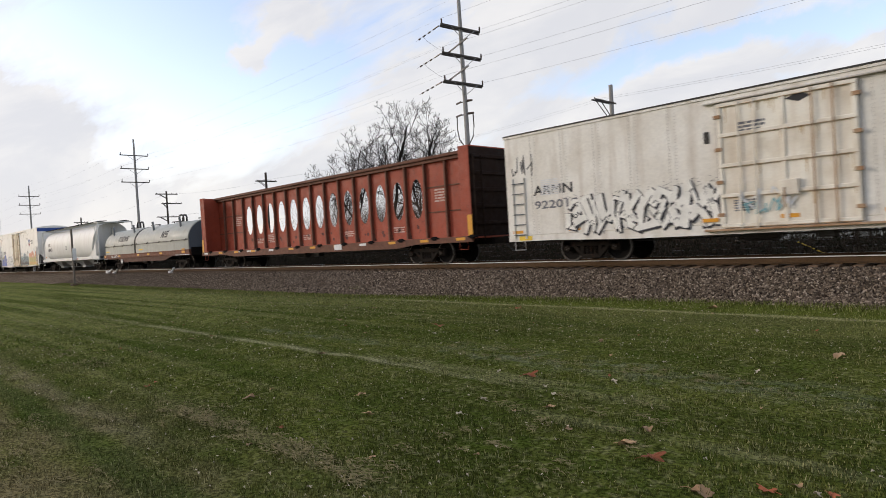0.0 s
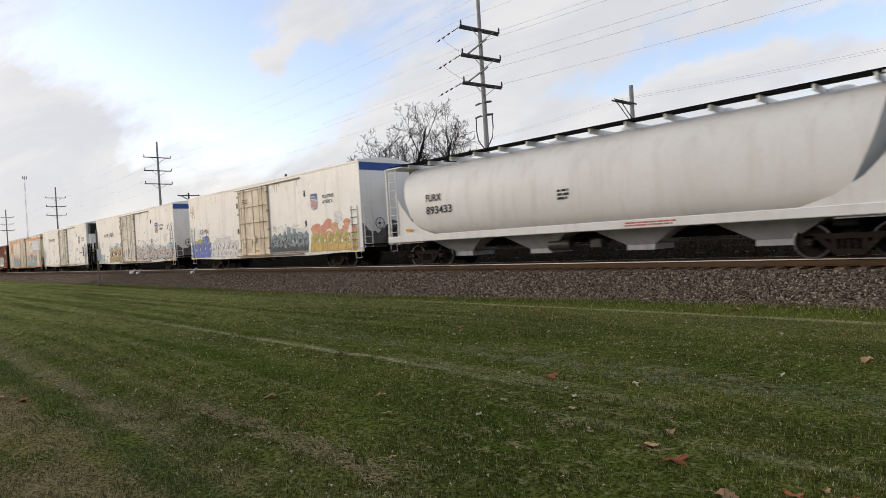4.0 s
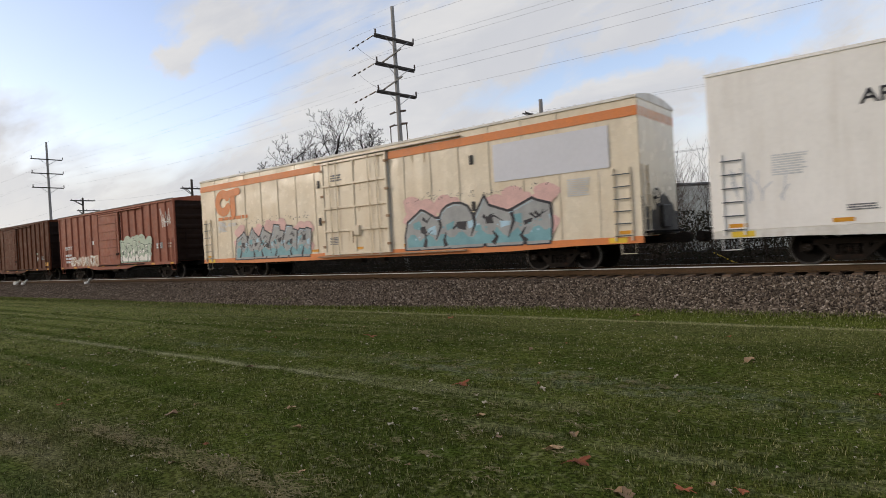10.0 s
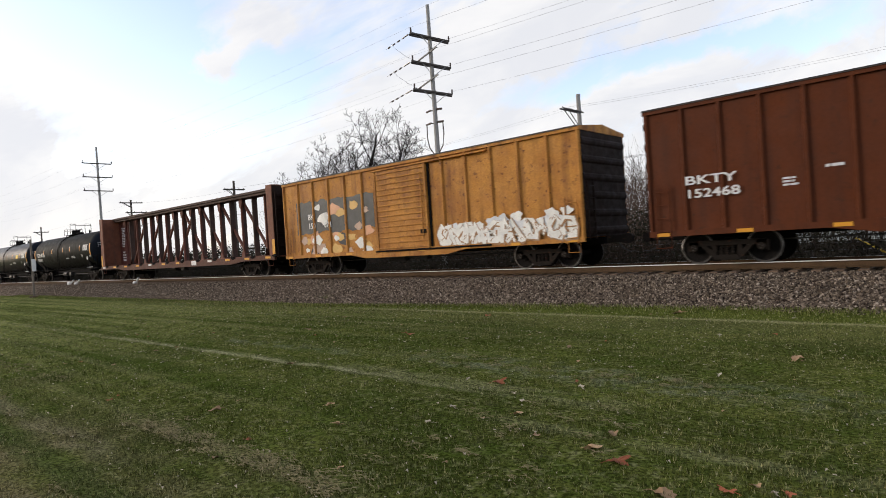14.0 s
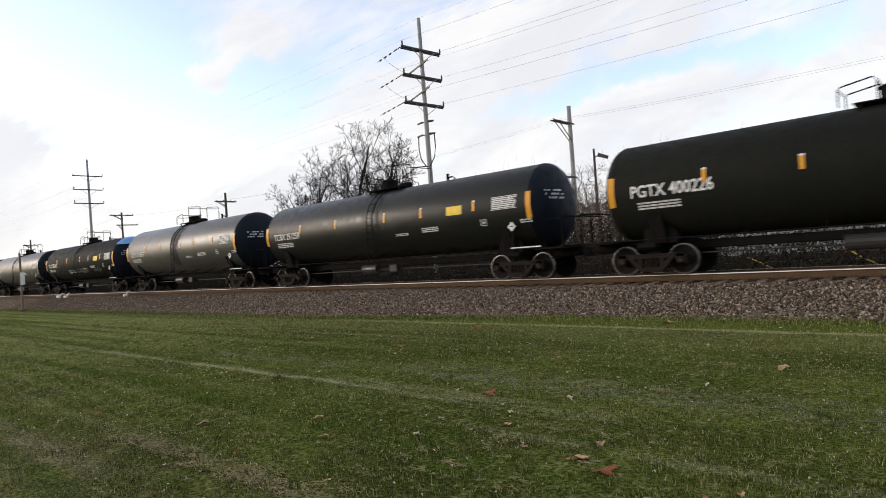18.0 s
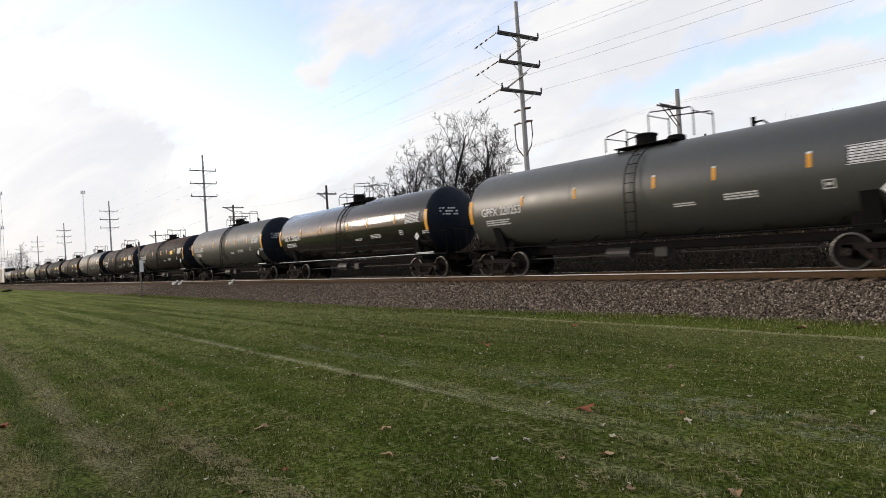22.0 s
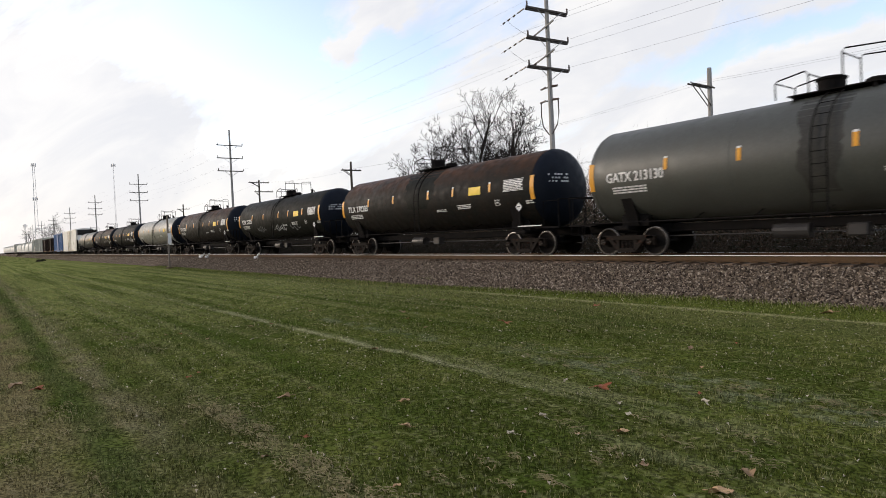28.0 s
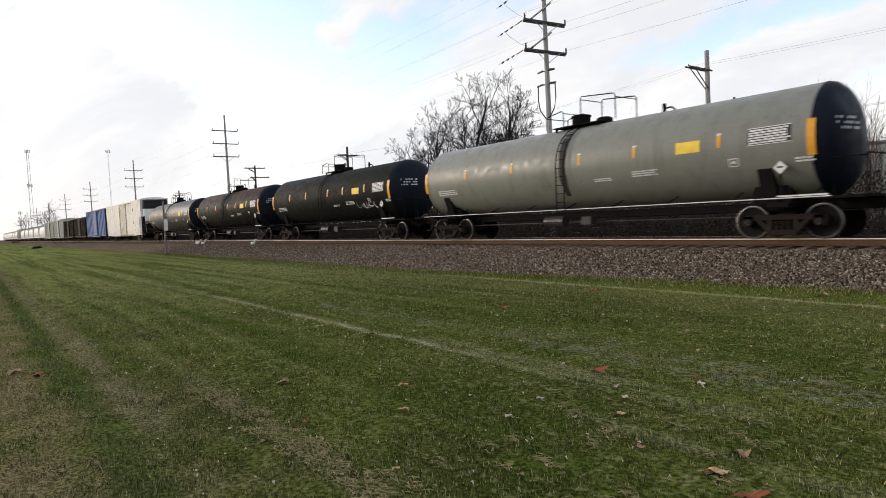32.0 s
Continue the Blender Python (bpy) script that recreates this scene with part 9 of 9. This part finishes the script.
    car, Lh, mid, _ = reefer("refrigerator_car", "cream refrigerator car with orange trim, dented sides and graffiti", -177.8, -154.4, 5.07, "cream", (-168.1, -164.3), 18, roof="white_dirty", door_mat="cream", sill="orange_trim", end="cream", dents=0.05)
    b = Build()
    b.box(-Lh, Lh, -W - 0.009, W + 0.009, 4.46, 4.74, "orange_trim")
    part("roof_stripe", b, car, "orange stripe under the roof")
    plate(car, "paint_patch", -159.4 - mid, -155.3 - mid, 3.05, 4.3, S - 0.002, "grey_patch", "pale grey painted-over patch", 0.004)
    piece(car, -174.8 - mid, -169.1 - mid, 0.88, 2.55, S, "grey", "teal", "ink", 44, 6, ("pink",), 0.06, None, "sky", "fss", 3)
    piece(car, -163.5 - mid, -157.3 - mid, 0.90, 2.66, S, "grey", "teal", "ink", 43, 4, ("pink", "pink"), 0.085, None, "sky", "sfrs", 2, 0.92)
    b = Build()
    xc, zc = -175.75 - mid, 3.75
    ring = [(xc + 0.5 * math.cos(t), zc + 0.45 * math.sin(t)) for t in (math.radians(40 + 290 * k / 20) for k in range(21))]
    b2 = Build()
    stroke(b2, ring, 0.44, S, "orange_trim")
    stroke(b2, [(xc + 0.1, zc + 0.38), (xc + 1.35, zc + 0.48)], 0.36, S - 0.006, "orange_trim")
    stroke(b2, [(xc + 0.85, zc + 0.4), (xc + 0.85, zc - 0.60)], 0.42, S - 0.008, "orange_trim")
    part("painted_mark", b2, car, "orange painted company mark")
    bars(car, xc - 0.5, xc + 2.2, 2.85, 3.1, 1, S, "orange_trim", seed=3)
    write(car, "ARMN", xc + 0.3, 2.55, 0.18, S, "spray_silver")

    car, Lh, mid, w = boxcar("box_car", "faded terracotta box car with green and white graffiti", -196.94, -180.69, 4.5, "terracotta", (-190.45, -187.4), panels=(6, 7))
    write(car, "BKTY", -195.9 - mid, 2.15, 0.24, -w - 0.082, "stencil_white", 1.25)
    bars(car, -195.9 - mid, -194.7 - mid, 1.2, 1.9, 3, -w - 0.082, "stencil_white", 4)
    piece(car, -188.2 - mid, -183.5 - mid, 1.05, 2.45, -w - 0.08, "mint", "chalk", "pine", 51, 6, ("mint",), 0.035, None, "chalk", "sfr", 2)
    plate(car, "notice_plate", -191.6 - mid, -191.35 - mid, 2.35, 2.6, -w - 0.01, "stencil_white", "small white placard")
    plate(car, "notice_plate", -182.95 - mid, -182.2 - mid, 1.75, 2.1, -w - 0.01, "spray_faded", "small grey notice panel")
    bars(car, -182.9 - mid, -182.25 - mid, 1.78, 2.07, 3, -w - 0.018, "stencil_white", 54)
    bars(car, -181.6 - mid, -181.1 - mid, 1.75, 2.1, 2, -w - 0.01, "spray_faded_clay", 55)
    graffiti(car, -195.0 - mid, -190.6 - mid, 0.9, 1.7, -w - 0.08, ["faded_clay", "chalk", "faded_clay"], "brown", 52, 6)
    scribble(car, -182.2 - mid, -181.0 - mid, 2.9, 4.0, -w - 0.08, "chalk", seed=53, n=5, w=0.045)
    car, Lh, mid, w = boxcar("box_car", "dark brown fifty-foot box car with outside posts", -215.09, -198.91, 4.53, "brown_paint", (-208.8, -205.65), panels=(6, 7))
    write(car, "BKTY", -214.0 - mid, 2.25, 0.24, -w - 0.082, "stencil_white", 1.4)
    write(car, "152468", -214.0 - mid, 1.88, 0.24, -w - 0.082, "stencil_white", 1.45)
    bars(car, -211.55 - mid, -211.2 - mid, 1.95, 2.2, 3, -w - 0.01, "spray_silver", 5)
    bars(car, -210.6 - mid, -210.0 - mid, 2.3, 2.42, 1, -w - 0.01, "spray_silver", 15)
    plate(car, "notice_plate", -201.65 - mid, -201.42 - mid, 2.02, 2.18, -w - 0.01, "spray_mint", "small green notice")
    bars(car, -201.75 - mid, -201.3 - mid, 1.55, 1.85, 4, -w - 0.01, "spray_silver", 6)
    bars(car, -200.75 - mid, -200.2 - mid, 1.6, 1.9, 3, -w - 0.01, "spray_faded", 16)
    plate(car, "reflector_strip", -199.75 - mid, -199.2 - mid, 1.15, 1.4, -w - 0.085, "safety_yellow", "yellow reflector strip")
    car, Lh, mid, w = boxcar("box_car", "weathered yellow-brown box car with white graffiti", -233.72, -217.22, 4.53, "yellow_brown", (-226.9, -223.9), ribs=15)
    graffiti(car, -223.4 - mid, -217.5 - mid, 0.9, 1.85, -w - 0.08, ["chalk", "chalk"], "brown", 61, 6, back=["chalk", "chalk", "silver"], spatter=False)
    rg = random.Random(62)
    b = Build()
    xs = [-232.7 + 5.6 * q / 26 - mid for q in range(27)]
    b.slab([(xs[0], 2.05)] + [(q, 3.45 + rg.uniform(-0.05, 0.08)) for q in xs] + [(q, 2.0 + rg.uniform(-0.12, 0.06)) for q in reversed(xs)], -w - 0.010, -w - 0.002, "spray_charcoal")
    part("painted_panel", b, car, "charcoal painted-out panel")
    for q in range(34):
        b = Build()
        xa, za, ra = rg.uniform(-232.8, -227.2) - mid, rg.choice((rg.uniform(1.0, 1.95), rg.uniform(1.0, 1.95), rg.uniform(2.1, 3.4))), rg.uniform(0.10, 0.34)
        b.slab([(xa + ra * 1.2 * math.cos(t) * rg.uniform(0.6, 1.25), max(0.98, za + ra * 0.8 * math.sin(t) * rg.uniform(0.6, 1.25))) for t in (6.283 * e / 11 for e in range(11))], -w - 0.0125 - 0.0004 * q, -w - 0.006, "spray_" + rg.choice(("chalk", "chalk", "gold", "ink", "orange", "faded_clay")))
        part("paint_remnant", b, car, "flaking remnant of graffiti paint")
    for words, x_, z_ in (("BK", -231.75, 2.62), ("TY", -230.55, 2.62), ("150", -231.75, 2.2), ("674", -230.55, 2.2)):
        write(car, words, x_ - mid, z_, 0.26, -w - 0.05, "stencil_white")
    centre_beam("centerbeam_car", "empty rust-brown center-beam lumber car with an open truss", -258.84, -234.91, 4.70, "beam_brown", "truss")

    # tank cars
    tk = tank_car
    tk("black tank car with white stencilled panels and yellow strips", -275.71, -261.10, "tank_black", words="PGTX 400226", big=1.40, seed=1, yellow_panel=False, panel="stencil_white")
    tk("dark green-black tank car with a yellow notice plate", -294.35, -278.72, "tank_satin", words="TCBX 251259", seed=2)
    tk("grey-green tank car, one end darkened for its shade", -311.38, -297.44, "tank_olive", None, "GATX 213057", seed=3, soot=1.6, yellow_panel=False, bigger=0.09)
    tk("black tank car with a light blue end cap and grey graffiti", -328.9, -314.28, "tank_black", None, "TILX 270386", seed=4, blue_top=True, patch=4)
    tk("grey tank car with sooty streaks, one end darkened for shade", -346.1, -331.44, "tank_olive", "head_shade", "GPFX 220253", seed=5, yellow_panel=False, words_mat="stencil_white")
    tk("glossy black tank car that mirrors the evening sky", -363.71, -349.05, "tank_gloss", None, "TILX 270241", seed=6, yellow_panel=False, rail_mat="stencil_white")
    tk("olive grey tank car with yellow reflector strips", -380.41, -366.49, "tank_dark", None, "GATX 213257", seed=7, soot=1.6, yellow_panel=False, bigger=0.07)
    tk("rusty black tank car with a yellow notice plate", -397.97, -383.29, "tank_rusty", None, "TILX 270328", seed=8)
    tk("rusty brown-black tank car with graffiti", -415.6, -400.98, "tank_rusty", None, "TILX 270421", seed=9, patch=3)
    tk("olive grey tank car with a broad dark ladder band", -432.14, -418.2, "tank_dark", None, "GATX 213130", seed=10, soot=1.6, yellow_panel=False, bigger=0.09)
    tk("rust-topped black tank car with a yellow notice plate", -449.60, -434.99, "tank_rusty", None, "TILX 270203", seed=11)
    tk("black tank car with grey graffiti along its foot", -466.49, -452.70, "tank_black", None, "TCBX 253035", seed=12, patch=4)
    tk("rusty black tank car with white stencils", -484.15, -469.47, "tank_rusty", None, "TILX 270281", seed=13)
    tk("pale grey-green tank car, right end darkened for shade", -503.18, -487.15, "tank_grey", "head_shade", None, soot=0.5, seed=14, rail_mat="stencil_white")
    tk("dark tank car with yellow strips", -520.9, -506.40, "tank_black", None, None, seed=15, patch=2)
    tk("rusty dark brown tank car", -538.3, -523.72, "tank_rusty", None, None, seed=16)
    tk("dull grey-green tank car", -557.0, -541.2, "tank_dark", None, None, seed=17)

    # the far end of the train
    car, Lh, mid, _ = reefer("refrigerator_car", "white mechanical refrigerator car with faint graffiti", -583.8, -560.97, 5.08, "white_dirty", (-573.5, -569.5), 7)
    graffiti(car, -583 - mid, -574 - mid, 0.9, 2.0, S, ["silver", "chalk"], "silver", 71, 6)
    cooling_unit(car, Lh, W, 5.08, 1)
    boxcar("box_car", "bright blue box car", -603.8, -585.4, 5.0, "blue_car", (-596.6, -592.6))
    u = -605.4
    rng = random.Random(77)
    for k, (kind, length) in enumerate((("dark", 14.6), ("dark", 14.6), ("box", 18.4), ("box", 18.4), ("hop", 18.2), ("hop", 18.2), ("hop", 18.2), ("hop", 18.2), ("hop", 18.2), ("box", 18.4), ("hop", 18.2), ("hop", 18.2), ("hop", 18.2), ("hop", 18.2), ("hop", 18.2), ("hop", 18.2), ("hop", 18.2))):
        if kind == "hop":
            hopper("hopper_car", "pale grey covered hopper car far down the train", u - length, u, "hopper_grey")
        elif kind == "dark":
            boxcar("box_car", "dark brown box car far down the train", u - length, u, 4.3, "end_grime", (u - length / 2 - 1.5, u - length / 2 + 1.5))
        else:
            boxcar("box_car", "pale grey box car far down the train", u - length, u, 4.9, "hood_grey", (u - length / 2 - 1.5, u - length / 2 + 1.5), end="hood_grey")
        u -= length + 1.6


def train_at(t):
    """How far the train has run since the start."""
    k = t / 32
    s = t * (14.600741 + 0.924093 * k - 1.253845 * k ** 2 + 0.732506 * k ** 3)
    return s + {16: 0.45, 17: -0.25}.get(t, 0.0)


def motions():
    for car, mid in CARS:
        walk(car, [(t, pose(mid + train_at(t), YC, RAIL)) for t in range(33)])
    for car, ws, k in WHEELS:
        mid = next(m for c, m in CARS if c is car)
        if mid < -560:
            continue
        near = [f / 30 for f in range(0, 961) if -34 < mid + train_at(f / 30) < 6]
        if not near:
            continue
        rows = [(t, pose(k, 0, R_WHEEL, 0, math.degrees((train_at(t) - train_at(near[0])) / R_WHEEL), 0)) for t in near]
        if near[0] > 0.01:
            rows.insert(0, (0.0, rows[0][1]))
        if near[-1] < 31.95:
            rows.append((32.0, rows[-1][1]))
        walk(ws, rows)


make_ground()
make_ballast()
make_poles()
make_signpost()
make_buildings()
make_trees()
make_train()
make_leaves()
make_grass()
make_thatch()
make_track()
motions()
